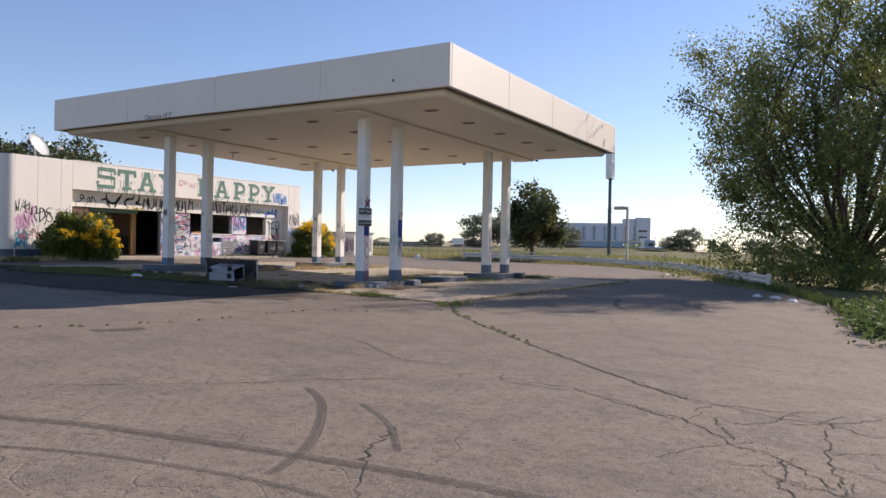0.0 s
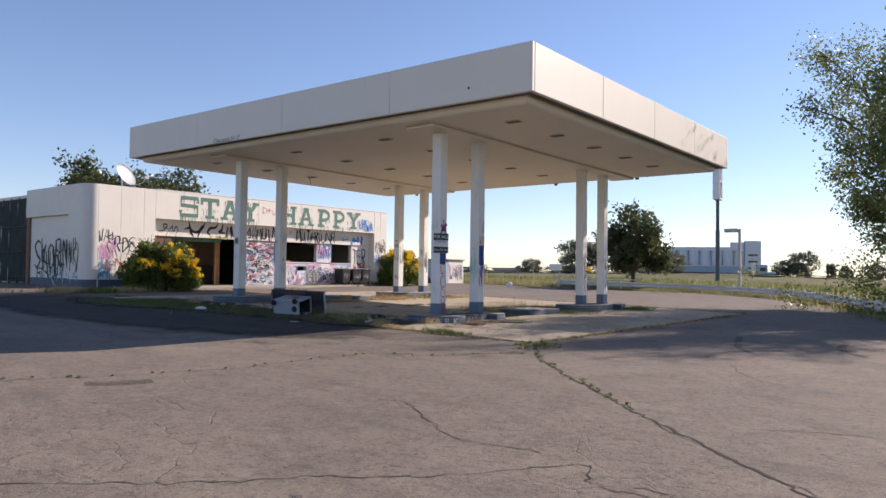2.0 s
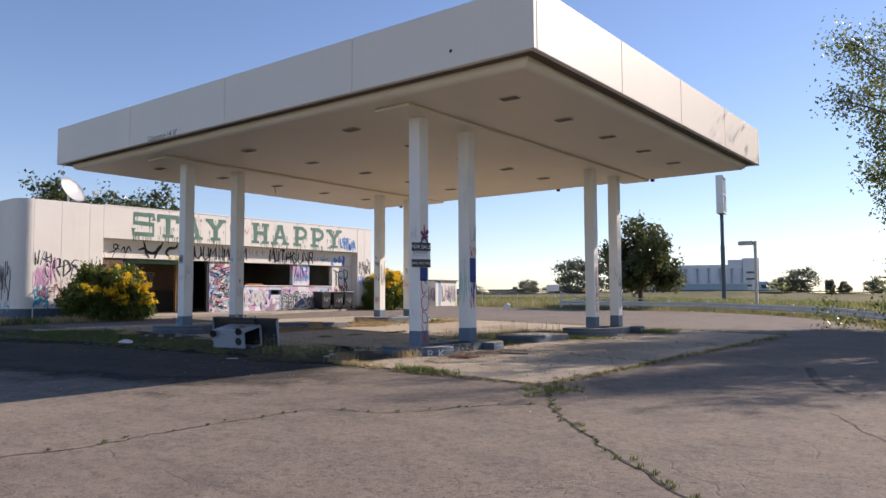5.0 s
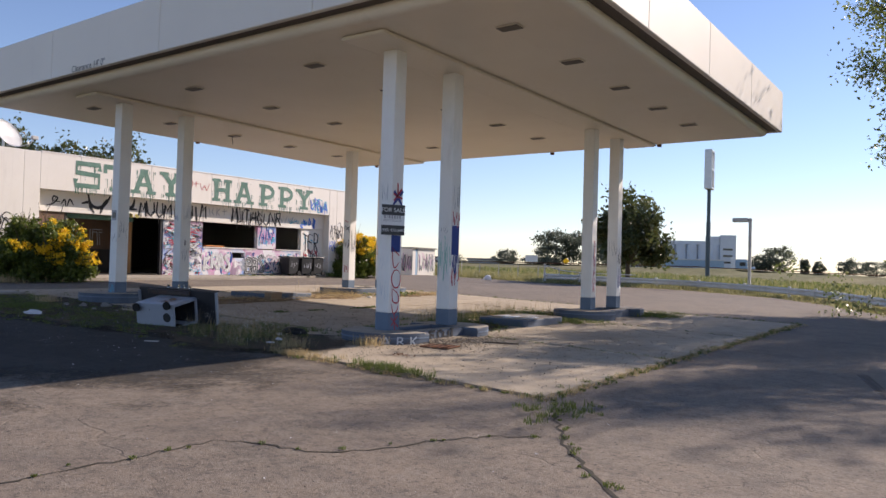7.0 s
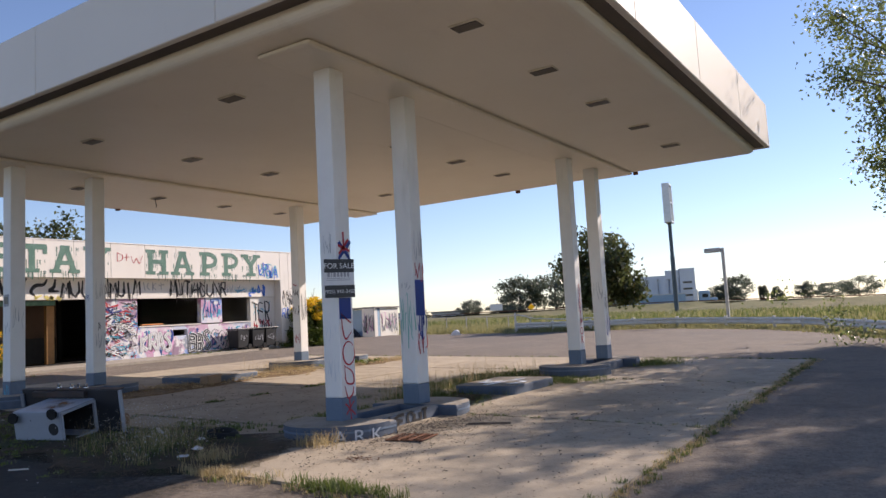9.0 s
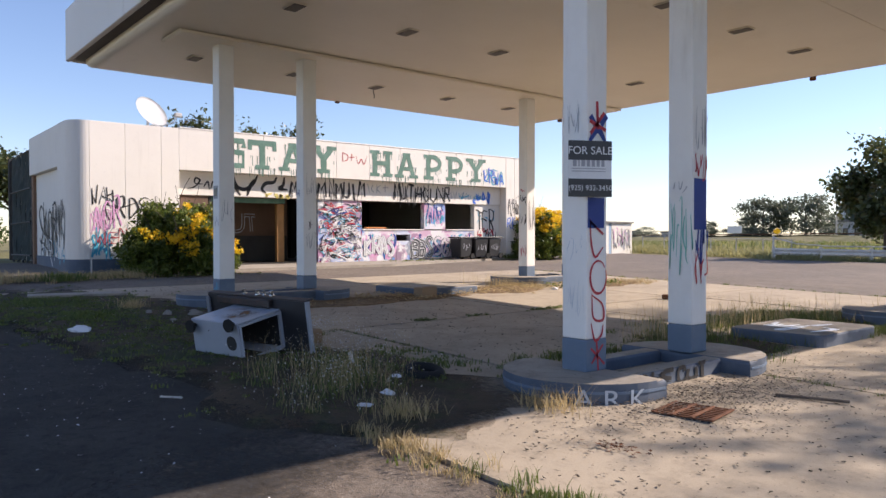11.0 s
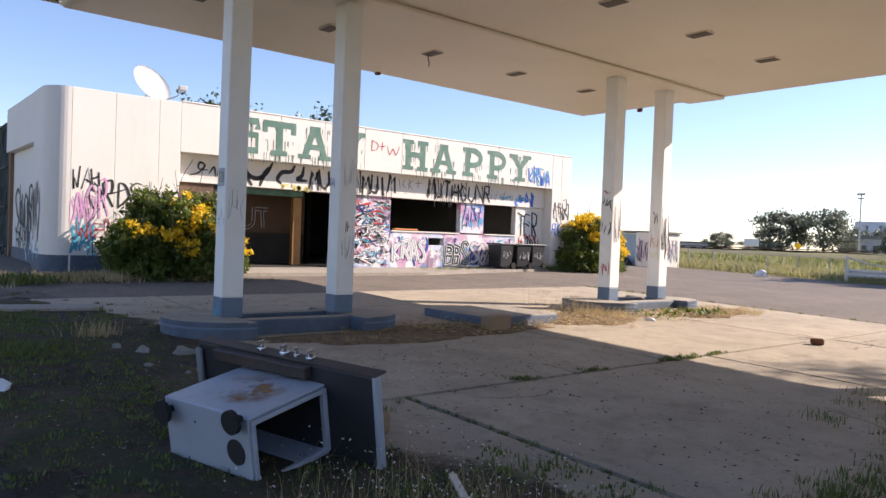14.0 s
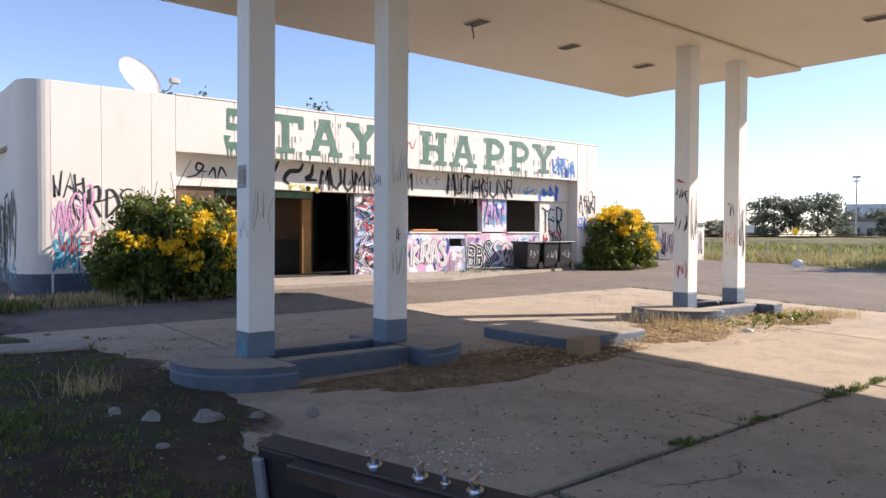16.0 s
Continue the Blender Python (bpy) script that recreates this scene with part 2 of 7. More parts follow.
M = dict(
    asphalt=asphalt(), concrete=concrete(), wall=painted_wall(), column=column_paint(), fascia=fascia_paint(), soffit=soffit_paint(),
    blue=plain("slate_blue_paint", (0.115, 0.165, 0.235), 0.6, 0, (1.5, 1.4, 1.25), 0.5, 5, 40),
    blue_dark=plain("worn_dark_blue_paint", (0.075, 0.10, 0.14), 0.7, 0, (1.9, 1.7, 1.5), 0.5, 4, 40),
    cap=concrete("island_concrete", (0.40, 0.36, 0.30), (0.27, 0.24, 0.2)),
    grass_field=field_grass(), soil=soil(), litter=litter(), mural=mural(), enamel=rusty_white(),
    black=plain("black_spray_paint", (0.02, 0.02, 0.022), 0.6), green=plain("green_paint", (0.075, 0.175, 0.135), 0.65, 0, (2.4, 1.8, 1.9), 0.6, 5.0),
    red=plain("red_spray_paint", (0.48, 0.035, 0.05), 0.6), navy=plain("blue_spray_paint", (0.02, 0.05, 0.25), 0.6),
    pink=plain("pink_spray_paint", (0.70, 0.36, 0.58), 0.6), cyan=plain("cyan_spray_paint", (0.05, 0.36, 0.52), 0.6),
    teal=plain("teal_spray_paint", (0.22, 0.55, 0.48), 0.6), greyline=plain("grey_pen_lines", (0.32, 0.33, 0.36), 0.6),
    yellow=plain("yellow_spray_paint", (0.72, 0.62, 0.2), 0.6), paintwhite=plain("white_spray_paint", (0.74, 0.74, 0.74), 0.6),
    orange=plain("orange_spray_paint", (0.66, 0.24, 0.06), 0.6),
    signblack=plain("sign_black", (0.025, 0.025, 0.03), 0.35), signwhite=plain("sign_white", (0.72, 0.73, 0.74), 0.35),
    steel=plain("galvanised_steel", (0.55, 0.56, 0.57), 0.4, 0.6), chrome=plain("chrome", (0.75, 0.76, 0.78), 0.15, 1.0, amount=0.1),
    rust=plain("rusty_iron", (0.17, 0.075, 0.04), 0.85, 0.2, (0.5, 0.5, 0.5), 0.6, 12), bin=plain("black_plastic", (0.018, 0.018, 0.02), 0.45),
    darkmetal=plain("dark_metal", (0.035, 0.035, 0.04), 0.5, 0.3), wood=plain("ochre_door_wood", (0.34, 0.17, 0.05), 0.6, 0, (0.5, 0.45, 0.4), 0.5, 4, 30),
    brownwall=plain("stained_brown_wall", (0.15, 0.09, 0.06), 0.8, 0, (0.5, 0.5, 0.5), 0.6, 1.5), roof=plain("grey_roofing", (0.25, 0.24, 0.23), 0.9),
    # dim: stained near-black that stands in for low light inside the shop
    dim=plain("shaded_interior_plaster", (0.06, 0.055, 0.05), 0.9, 0, (0.5, 0.5, 0.5), 0.6, 1.2), dish=plain("white_dish_paint", (0.80, 0.80, 0.79), 0.45, amount=0.15),
    bark=plain("grey_brown_bark", (0.12, 0.095, 0.075), 0.95, 0, (0.5, 0.5, 0.5), 0.6, 6, 35, 0.8), brick=plain("brown_brick", (0.24, 0.15, 0.10), 0.9),
    mesh=plain("green_wind_screen", (0.11, 0.135, 0.13), 0.85, 0, (0.6, 0.6, 0.6), 0.5, 2), pole=plain("dark_green_pole_paint", (0.07, 0.10, 0.12), 0.5),
    lampmetal=plain("grey_lamp_paint", (0.50, 0.48, 0.45), 0.5), railwhite=plain("worn_white_rail_paint", (0.72, 0.70, 0.66), 0.6, 0, (0.6, 0.55, 0.5), 0.5, 2),
    # silo colour is lifted and blued to paint in distance haze
    silo=plain("haze_pale_silo_concrete", (0.62, 0.66, 0.72), 0.85, 0, (0.8, 0.8, 0.8), 0.4, 0.2, 2), farwall=plain("far_white_wall", (0.62, 0.62, 0.62), 0.8),
    truckwhite=plain("truck_white", (0.75, 0.76, 0.78), 0.4), glass=plain("dark_window_glass", (0.03, 0.035, 0.04), 0.1), rubber=plain("black_rubber", (0.02, 0.02, 0.02), 0.85),
    ballast=plain("dark_rail_ballast", (0.10, 0.085, 0.075), 0.95), paper=plain("crumpled_white_paper", (0.72, 0.72, 0.74), 0.7), stone=plain("pale_rubble_stone", (0.25, 0.23, 0.21), 0.9),
    card=plain("brown_cardboard", (0.30, 0.20, 0.12), 0.85), crackfill=plain("dark_crack_soil", (0.05, 0.045, 0.035), 0.95), lamp_off=plain("dull_lamp_lens", (0.07, 0.055, 0.04), 0.5),
    leaf=leaves("poplar_leaves", (0.055, 0.085, 0.024), (0.22, 0.255, 0.08)), magnolia=leaves("magnolia_leaves", (0.03, 0.05, 0.018), (0.10, 0.115, 0.04), (0.16, 0.11, 0.04), 0.3),
    bushleaf=leaves("shrub_leaves", (0.032, 0.062, 0.010), (0.15, 0.185, 0.03)), flower=leaves("yellow_flowers", (0.75, 0.42, 0.015), (0.85, 0.58, 0.03), None, 0.6),
    # farleaf: leaf colour paled in place of distance haze
    farleaf=leaves("haze_pale_tree_leaves", (0.06, 0.075, 0.055), (0.13, 0.15, 0.105)), leftleaf=leaves("bright_green_leaves", (0.035, 0.065, 0.018), (0.10, 0.14, 0.04), None, 0.7),
    blade=leaves("green_weeds", (0.04, 0.066, 0.015), (0.14, 0.175, 0.04), None, 0.6), straw=leaves("dry_straw", (0.28, 0.20, 0.09), (0.50, 0.40, 0.22), None, 0.7),
    seed=leaves("pale_seed_heads", (0.5, 0.47, 0.42), (0.75, 0.72, 0.66), None, 0.7),
)


def tyre_black():
    n = Nodes("tyre_marks", 0.9)
    n.base(n.mix(n.noise(20, 3), (0.085, 0.077, 0.07), (0.115, 0.104, 0.094)))
    holes = n.t.nodes.new("ShaderNodeBsdfTransparent")
    mx = n.t.nodes.new("ShaderNodeMixShader")
    n.t.links.new(n.math("MULTIPLY", n.ramp(n.noise(40, 4, 0.7), 0.30, 0.55), 0.8), mx.inputs[0])
    n.t.links.new(holes.outputs[0], mx.inputs[1])
    n.t.links.new(n.b.outputs[0], mx.inputs[2])
    n.t.links.new(mx.outputs[0], n.t.nodes["Material Output"].inputs[0])
    return n.m


M["tyremark"] = tyre_black()
def rust_stain():
    """Rust that bleeds out in an uneven streak round a spot on the stove's side."""
    n = Nodes("rust_stain", 0.8)
    n.base(n.mix(n.noise(30, 4, 0.7), (0.42, 0.21, 0.07), (0.24, 0.10, 0.03)))
    holes = n.t.nodes.new("ShaderNodeBsdfTransparent")
    mx = n.t.nodes.new("ShaderNodeMixShader")
    tc = n.t.nodes.new("ShaderNodeTexCoord")
    gr = n.t.nodes.new("ShaderNodeTexGradient")
    gr.gradient_type = "SPHERICAL"
    mp = n.t.nodes.new("ShaderNodeMapping")
    mp.inputs["Location"].default_value = (-1.0, -1.0, 0)
    mp.inputs["Scale"].default_value = (2.0, 2.0, 0)
    n.t.links.new(tc.outputs["Generated"], mp.inputs["Vector"])
    n.t.links.new(mp.outputs[0], gr.inputs[0])
    spread = n.math("MULTIPLY", gr.outputs["Fac"], n.ramp(n.noise(6, 5, 0.6), 0.38, 0.66))
    n.t.links.new(n.ramp(spread, 0.08, 0.55), mx.inputs[0])
    n.t.links.new(holes.outputs[0], mx.inputs[1])
    n.t.links.new(n.b.outputs[0], mx.inputs[2])
    n.t.links.new(mx.outputs[0], n.t.nodes["Material Output"].inputs[0])
    return n.m


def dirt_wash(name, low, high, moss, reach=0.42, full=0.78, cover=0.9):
    """Grit or earth spread over the paving, thinning out towards its rim; the grit also holds painted shade."""
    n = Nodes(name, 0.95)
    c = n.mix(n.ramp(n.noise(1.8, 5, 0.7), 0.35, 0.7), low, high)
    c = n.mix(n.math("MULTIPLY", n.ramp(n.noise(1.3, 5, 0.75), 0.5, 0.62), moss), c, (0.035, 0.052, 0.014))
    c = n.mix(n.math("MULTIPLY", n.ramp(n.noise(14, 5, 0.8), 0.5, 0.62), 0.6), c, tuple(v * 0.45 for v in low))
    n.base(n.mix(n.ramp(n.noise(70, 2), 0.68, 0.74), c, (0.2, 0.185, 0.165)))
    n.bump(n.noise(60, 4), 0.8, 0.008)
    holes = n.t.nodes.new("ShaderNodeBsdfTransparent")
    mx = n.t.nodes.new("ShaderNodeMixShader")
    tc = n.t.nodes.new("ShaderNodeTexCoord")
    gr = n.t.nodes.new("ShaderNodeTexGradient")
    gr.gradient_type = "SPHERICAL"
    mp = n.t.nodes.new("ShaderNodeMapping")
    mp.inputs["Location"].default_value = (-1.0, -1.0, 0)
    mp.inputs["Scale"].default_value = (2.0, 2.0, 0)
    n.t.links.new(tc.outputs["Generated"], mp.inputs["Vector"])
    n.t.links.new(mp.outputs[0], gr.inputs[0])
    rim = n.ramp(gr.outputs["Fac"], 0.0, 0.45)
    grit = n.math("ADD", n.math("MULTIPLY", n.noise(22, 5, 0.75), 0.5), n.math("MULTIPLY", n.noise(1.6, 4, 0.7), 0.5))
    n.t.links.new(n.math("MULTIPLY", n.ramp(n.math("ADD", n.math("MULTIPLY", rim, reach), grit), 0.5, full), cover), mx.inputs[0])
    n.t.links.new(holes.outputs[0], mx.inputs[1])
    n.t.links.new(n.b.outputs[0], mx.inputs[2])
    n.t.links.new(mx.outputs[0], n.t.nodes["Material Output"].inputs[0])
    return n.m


# grit colour taken near black and opaque to deepen the canopy's shade
M["dirtwash"] = dirt_wash("grit_with_shade", (0.034, 0.031, 0.028), (0.062, 0.056, 0.049), 0.0, 0.5, 0.74, 0.96)
M["earth"] = dirt_wash("weedy_earth", (0.05, 0.035, 0.022), (0.105, 0.075, 0.046), 0.75)
M["bluewall"] = plain("faded_blue_wall", (0.30, 0.42, 0.54), 0.8, 0, (0.75, 0.75, 0.75), 0.5, 1.5)
M["gutter"] = plain("dark_brown_gutter_paint", (0.13, 0.105, 0.085), 0.7)
M["royal"] = plain("royal_blue_spray_paint", (0.04, 0.16, 0.62), 0.6)
M["drygreen"] = leaves("dry_green_grass", (0.15, 0.16, 0.055), (0.36, 0.33, 0.15), None, 0.7)
M["ruststain"] = rust_stain()
M["darkrust"] = plain("dark_rusted_enamel", (0.045, 0.036, 0.034), 0.55, 0.1, (2.2, 1.4, 1.0), 0.6, 9, 60)
# stained enamel, greyed to hold the shade inside the oven
M["greyenamel"] = plain("stained_shade_enamel", (0.20, 0.215, 0.24), 0.45, 0, (0.5, 0.45, 0.4), 0.6, 6, 60)
M["paleline"] = plain("pale_blue_pen_lines", (0.50, 0.56, 0.62), 0.6)
M["gravel"] = plain("grey_brown_gravel", (0.24, 0.205, 0.165), 0.95, 0, (0.5, 0.5, 0.5), 0.7, 14, 60, 0.8)


# ---- builders ----
def G(x, y):
    """The height of the lot, which rises gently towards the shop."""
    x, y = min(max(x, -32), 4), min(max(y, -8), 46)
    return 0.084 - 0.024 * (x + 8) + 0.006 * (y - 12)


def link(name, me, material, parent=None, label=""):
    for m in material if isinstance(material, (list, tuple)) else [material]:
        me.materials.append(M[m])
    ob = new(name, me)
    if parent is not None:
        ob.parent = parent
    if label:
        ob["label"] = label
    return ob


def part(name, bm, material, parent=None, label="", smooth=False):
    me = bpy.data.meshes.new(name)
    bm.normal_update()
    bm.to_mesh(me)
    bm.free()
    if smooth:
        me.polygons.foreach_set("use_smooth", [True] * len(me.polygons))
    return link(name, me, material, parent, label)


def thing(name, at, label, category, group="", turn=0.0, kind=""):
    ob = new(name)
    ob.empty_display_size = 0.2
    ob.matrix_world = pose(*at, 0, 0, turn)
    return tagged(ob, label, category, group, kind)


def cuboid(bm, x0, x1, y0, y1, z0, z1, bevel=0.0, seg=1):
    r = bmesh.ops.create_cube(bm, size=1, matrix=Matrix.Translation(((x0 + x1) / 2, (y0 + y1) / 2, (z0 + z1) / 2)) @ Matrix.Diagonal((x1 - x0, y1 - y0, z1 - z0, 1)))
    if bevel:
        es = {e for v in r["verts"] for e in v.link_edges}
        bmesh.ops.bevel(bm, geom=list(es), offset=bevel, segments=seg, affect="EDGES", profile=0.5)
    return bm


def block(x0, x1, y0, y1, z0, z1, bevel=0.0, seg=1):
    return cuboid(bmesh.new(), x0, x1, y0, y1, z0, z1, bevel, seg)


def prism(poly, z0, z1, bevel=0.0, seg=2, top_mat=None):
    """An upright prism over a polygon; its top edge rounded, its top of the second material."""
    bm = bmesh.new()
    low = [bm.verts.new((x, y, z0)) for x, y in poly]
    high = [bm.verts.new((x, y, z1)) for x, y in poly]
    n = len(poly)
    bm.faces.new(list(reversed(low)))
    top = bm.faces.new(high)
    for i in range(n):
        bm.faces.new((low[i], low[(i + 1) % n], high[(i + 1) % n], high[i]))
    if top_mat is not None:
        top.material_index = top_mat
    if bevel:
        bmesh.ops.bevel(bm, geom=list(top.edges), offset=bevel, segments=seg, affect="EDGES", profile=0.5)
        bm.normal_update()
        for f in bm.faces:
            f.material_index = top_mat if top_mat is not None and f.normal.z > 0.75 else 0
    return bm


def tube(bm, pts, radii, sides=8, cap=True):
    """A round bar along points, with a radius at each."""
    pts = [Vector(p) for p in pts]
    if not isinstance(radii, (list, tuple)):
        radii = [radii] * len(pts)
    rings = []
    for i, p in enumerate(pts):
        d = (pts[min(i + 1, len(pts) - 1)] - pts[max(i - 1, 0)]).normalized()
        a = d.orthogonal().normalized() if i == 0 else (a - d * a.dot(d)).normalized()
        b = d.cross(a)
        rings.append([bm.verts.new(p + (a * math.cos(k * math.tau / sides) + b * math.sin(k * math.tau / sides)) * radii[i]) for k in range(sides)])
    for r, s in zip(rings, rings[1:]):
        for k in range(sides):
            bm.faces.new((r[k], r[(k + 1) % sides], s[(k + 1) % sides], s[k]))
    if cap:
        bm.faces.new(list(reversed(rings[0])))
        bm.faces.new(rings[-1])
    return bm


def smooth_line(pts, steps=6):
    """Points of a Catmull-Rom curve through the given ones."""
    p = [Vector(q) for q in pts]
    p = [p[0] * 2 - p[1]] + p + [p[-1] * 2 - p[-2]]
    out = []
    for i in range(1, len(p) - 2):
        for k in range(steps):
            t = k / steps
            out.append(0.5 * (2 * p[i] + (p[i + 1] - p[i - 1]) * t + (2 * p[i - 1] - 5 * p[i] + 4 * p[i + 1] - p[i + 2]) * t * t + (3 * p[i] - p[i - 1] - 3 * p[i + 1] + p[i + 2]) * t ** 3))
    return out + [p[-2]]


def ribbon(bm, pts, width, normal, taper=False, jitter=0.0, rnd=random):
    """A flat band of paint along points on a surface with that normal."""
    pts, n = [Vector(p) for p in pts], Vector(normal)
    rows = []
    for i, p in enumerate(pts):
        d = (pts[min(i + 1, len(pts) - 1)] - pts[max(i - 1, 0)]).normalized()
        w = width * (0.5 + rnd.uniform(-jitter, jitter))
        if taper:
            w *= 0.35 + 0.65 * math.sin(math.pi * min(1, (i + 0.6) / (len(pts) - 1 + 1.2)))
        s = d.cross(n).normalized() * w
        rows.append((bm.verts.new(p - s), bm.verts.new(p + s)))
    for (a, b), (c, d) in zip(rows, rows[1:]):
        bm.faces.new((a, b, d, c))
    return bm


def surface_stroke(bm, origin, u, v, pts, width, lift=0.004, curved=True, taper=True):
    """A stroke drawn in a wall's own plane: u along it, v up."""
    o, u, v = Vector(origin), Vector(u), Vector(v)
    n = u.cross(v).normalized()
    q = [o + u * a + v * b + n * lift for a, b in pts]
    return ribbon(bm, smooth_line(q, 5) if curved and len(q) > 2 else q, width, n, taper)


def scrawl(bm, rnd, origin, u, v, w, h, count, width, lift=0.004, letters=True):
    """Illegible tag: a row of quick loops and bars filling a field w by h."""
    for k in range(count):
        cx = w * (k + 0.5) / count
        cw = w / count
        n = rnd.randint(3, 5)
        pts = [(cx + rnd.uniform(-0.6, 0.6) * cw, h * rnd.uniform(0.0, 1.0)) for _ in range(n)]
        if letters:
            pts.sort(key=lambda p: p[1] * rnd.choice((1, -1)))
        surface_stroke(bm, origin, u, v, pts, width * rnd.uniform(1.2, 2.1), lift + 0.0006 * (k % 5))
    return bm


def writing(name, text, size, origin, u, v, material, parent, lift=0.005, align="LEFT", label="", squash=1.0, depth=0.0):
    """Letters of the built-in font, as a flat mesh on a surface."""
    cu = bpy.data.curves.new(name, "FONT")
    cu.body, cu.size, cu.align_x = text, size, align
    cu.extrude = depth
    tmp = bpy.data.objects.new(name, cu)
    me = bpy.data.meshes.new_from_object(tmp)
    bpy.data.objects.remove(tmp)
    o, u, v = Vector(origin), Vector(u).normalized(), Vector(v).normalized()
    n = u.cross(v)
    me.transform(Matrix((tuple(u * squash) + (0,), tuple(v) + (0,), tuple(n) + (0,), (0, 0, 0, 1))).transposed())
    me.transform(Matrix.Translation(o + n * lift))
    me.name = name
    return link(name, me, material, parent, label)


def quads(name, centres, across, along, material, parent=None, label=""):
    """Many small leaf-like quads from arrays of centres and half axes; each folded along its middle."""
    n = len(centres)
    nrm = np.cross(across, along)
    nrm /= np.maximum(np.linalg.norm(nrm, axis=1, keepdims=True), 1e-9)
    fold = nrm * np.linalg.norm(across, axis=1, keepdims=True) * 0.35
    v = np.empty((n, 4, 3), np.float32)
    v[:, 0], v[:, 1], v[:, 2], v[:, 3] = centres - along, centres + across + fold, centres + along, centres - across + fold
    me = bpy.data.meshes.new(name)
    me.vertices.add(4 * n)
    me.vertices.foreach_set("co", v.ravel())
    me.loops.add(4 * n)
    me.loops.foreach_set("vertex_index", np.arange(4 * n, dtype=np.int32))
    me.polygons.add(n)
    me.polygons.foreach_set("loop_start", np.arange(0, 4 * n, 4, dtype=np.int32))
    me.polygons.foreach_set("loop_total", np.full(n, 4, np.int32))
    me.update(calc_edges=True)
    return link(name, me, material, parent, label)


def leaf_cloud(rng, centres, spread, per, size, droop=0.2):
    """Leaves scattered round cluster centres."""
    c = np.repeat(np.asarray(centres, float), per, axis=0)
    c = c + rng.normal(0, 1, c.shape) * np.asarray(spread)
    d = rng.normal(0, 1, c.shape)
    d[:, 2] -= droop
    d /= np.linalg.norm(d, axis=1, keepdims=True)
    e = np.cross(d, rng.normal(0, 1, c.shape))
    e /= np.linalg.norm(e, axis=1, keepdims=True)
    s = size * rng.uniform(0.6, 1.3, (len(c), 1))
    return c, e * s * 0.55, d * s


def grass(name, spots, rng, per, height, spread, material, label, parent=None, lean=0.35, width=0.006):
    """Tufts of blades at spots (x, y, z, size)."""
    s = np.asarray(spots, float)
    c = np.repeat(s, per, axis=0)
    n = len(c)
    base = c[:, :3].copy()
    base[:, :2] += rng.normal(0, 1, (n, 2)) * spread * c[:, 3:4]
    h = height * c[:, 3] * rng.uniform(0.4, 1.15, n)
    ang = rng.uniform(0, math.tau, n)
    out = np.stack([np.cos(ang), np.sin(ang), np.zeros(n)], 1)
    side = np.stack([-np.sin(ang), np.cos(ang), np.zeros(n)], 1) * (width * rng.uniform(0.6, 1.4, (n, 1)))
    ln = rng.uniform(0.1, 1.0, n)[:, None] * lean * h[:, None]
    mid = base + out * ln * 0.35 + np.array([0, 0, 1]) * h[:, None] * 0.6
    tip = base + out * ln + np.array([0, 0, 1]) * h[:, None]
    v = np.stack([base - side, base + side, mid + side * 0.8, mid - side * 0.8, tip], 1).astype(np.float32)
    me = bpy.data.meshes.new(name)
    me.vertices.add(5 * n)
    me.vertices.foreach_set("co", v.ravel())
    idx = np.arange(n, dtype=np.int32)[:, None] * 5
    loops = np.concatenate([idx + 0, idx + 1, idx + 2, idx + 3, idx + 3, idx + 2, idx + 4], 1).ravel()
    me.loops.add(7 * n)
    me.loops.foreach_set("vertex_index", loops)
    starts = np.stack([np.arange(n) * 7, np.arange(n) * 7 + 4], 1).ravel().astype(np.int32)
    me.polygons.add(2 * n)
    me.polygons.foreach_set("loop_start", starts)
    me.polygons.foreach_set("loop_total", np.tile([4, 3], n).astype(np.int32))
    me.update(calc_edges=True)
    ob = link(name, me, material, parent)
    return tagged(ob, label, "grass", kind="stuff") if label else ob


# ---- ground and lot ----
def ground_sheet():
    xs = [-900, -500, -250, -120, -70, -45] + [-32 + 2 * i for i in range(19)] + [20, 60, 150, 400, 900]
    ys = [-300, -100, -40, -20] + [-8 + 2 * i for i in range(28)] + [52, 60, 70, 80, 86, 90, 94, 98, 104, 120, 160, 240, 400, 700, 1200]
    rnd = np.random.default_rng(3)
    verts, faces = [], []
    for y in ys:
        for x in xs:
            z = G(x, y) - 0.03
            bank = max(0.0, 1 - abs(y + 0.16 * x - 88) / 8)
            z += 1.05 * min(1.0, bank * 2.0) + (0.12 * rnd.uniform(-1, 1) if y > 50 or x < -36 else 0)
            verts.append((x, y, z))
    w = len(xs)
    for j in range(len(ys) - 1):
        for i in range(w - 1):
            faces.append((j * w + i, j * w + i + 1, (j + 1) * w + i + 1, (j + 1) * w + i))
    me = bpy.data.meshes.new("ground")
    me.from_pydata(verts, [], faces)
    return tagged(link("ground", me, "grass_field"), "dry green and yellow grass field", "ground", kind="structure")


ground_sheet()


def sheet(name, poly, lift, material, label, category, kind="structure", parent=None):
    bm = bmesh.new()
    bm.faces.new([bm.verts.new((x, y, G(x, y) + lift)) for x, y in poly])
    ob = part(name, bm, material, parent)
    return tagged(ob, label, category, kind=kind) if label else ob


LOT = [(-31.8, -7.9), (3.9, -7.9), (3.9, 10.5), (1.6, 11.6), (0.9, 12.8), (0.3, 15), (-0.4, 19), (-1.7, 23), (-4.2, 28), (-5.6, 32), (-8.2, 37.2), (-10.2, 39.4), (-14.6, 41.8),
       (-18.2, 40.4), (-21.2, 38.6), (-26.5, 38.0), (-31.8, 38.0)]
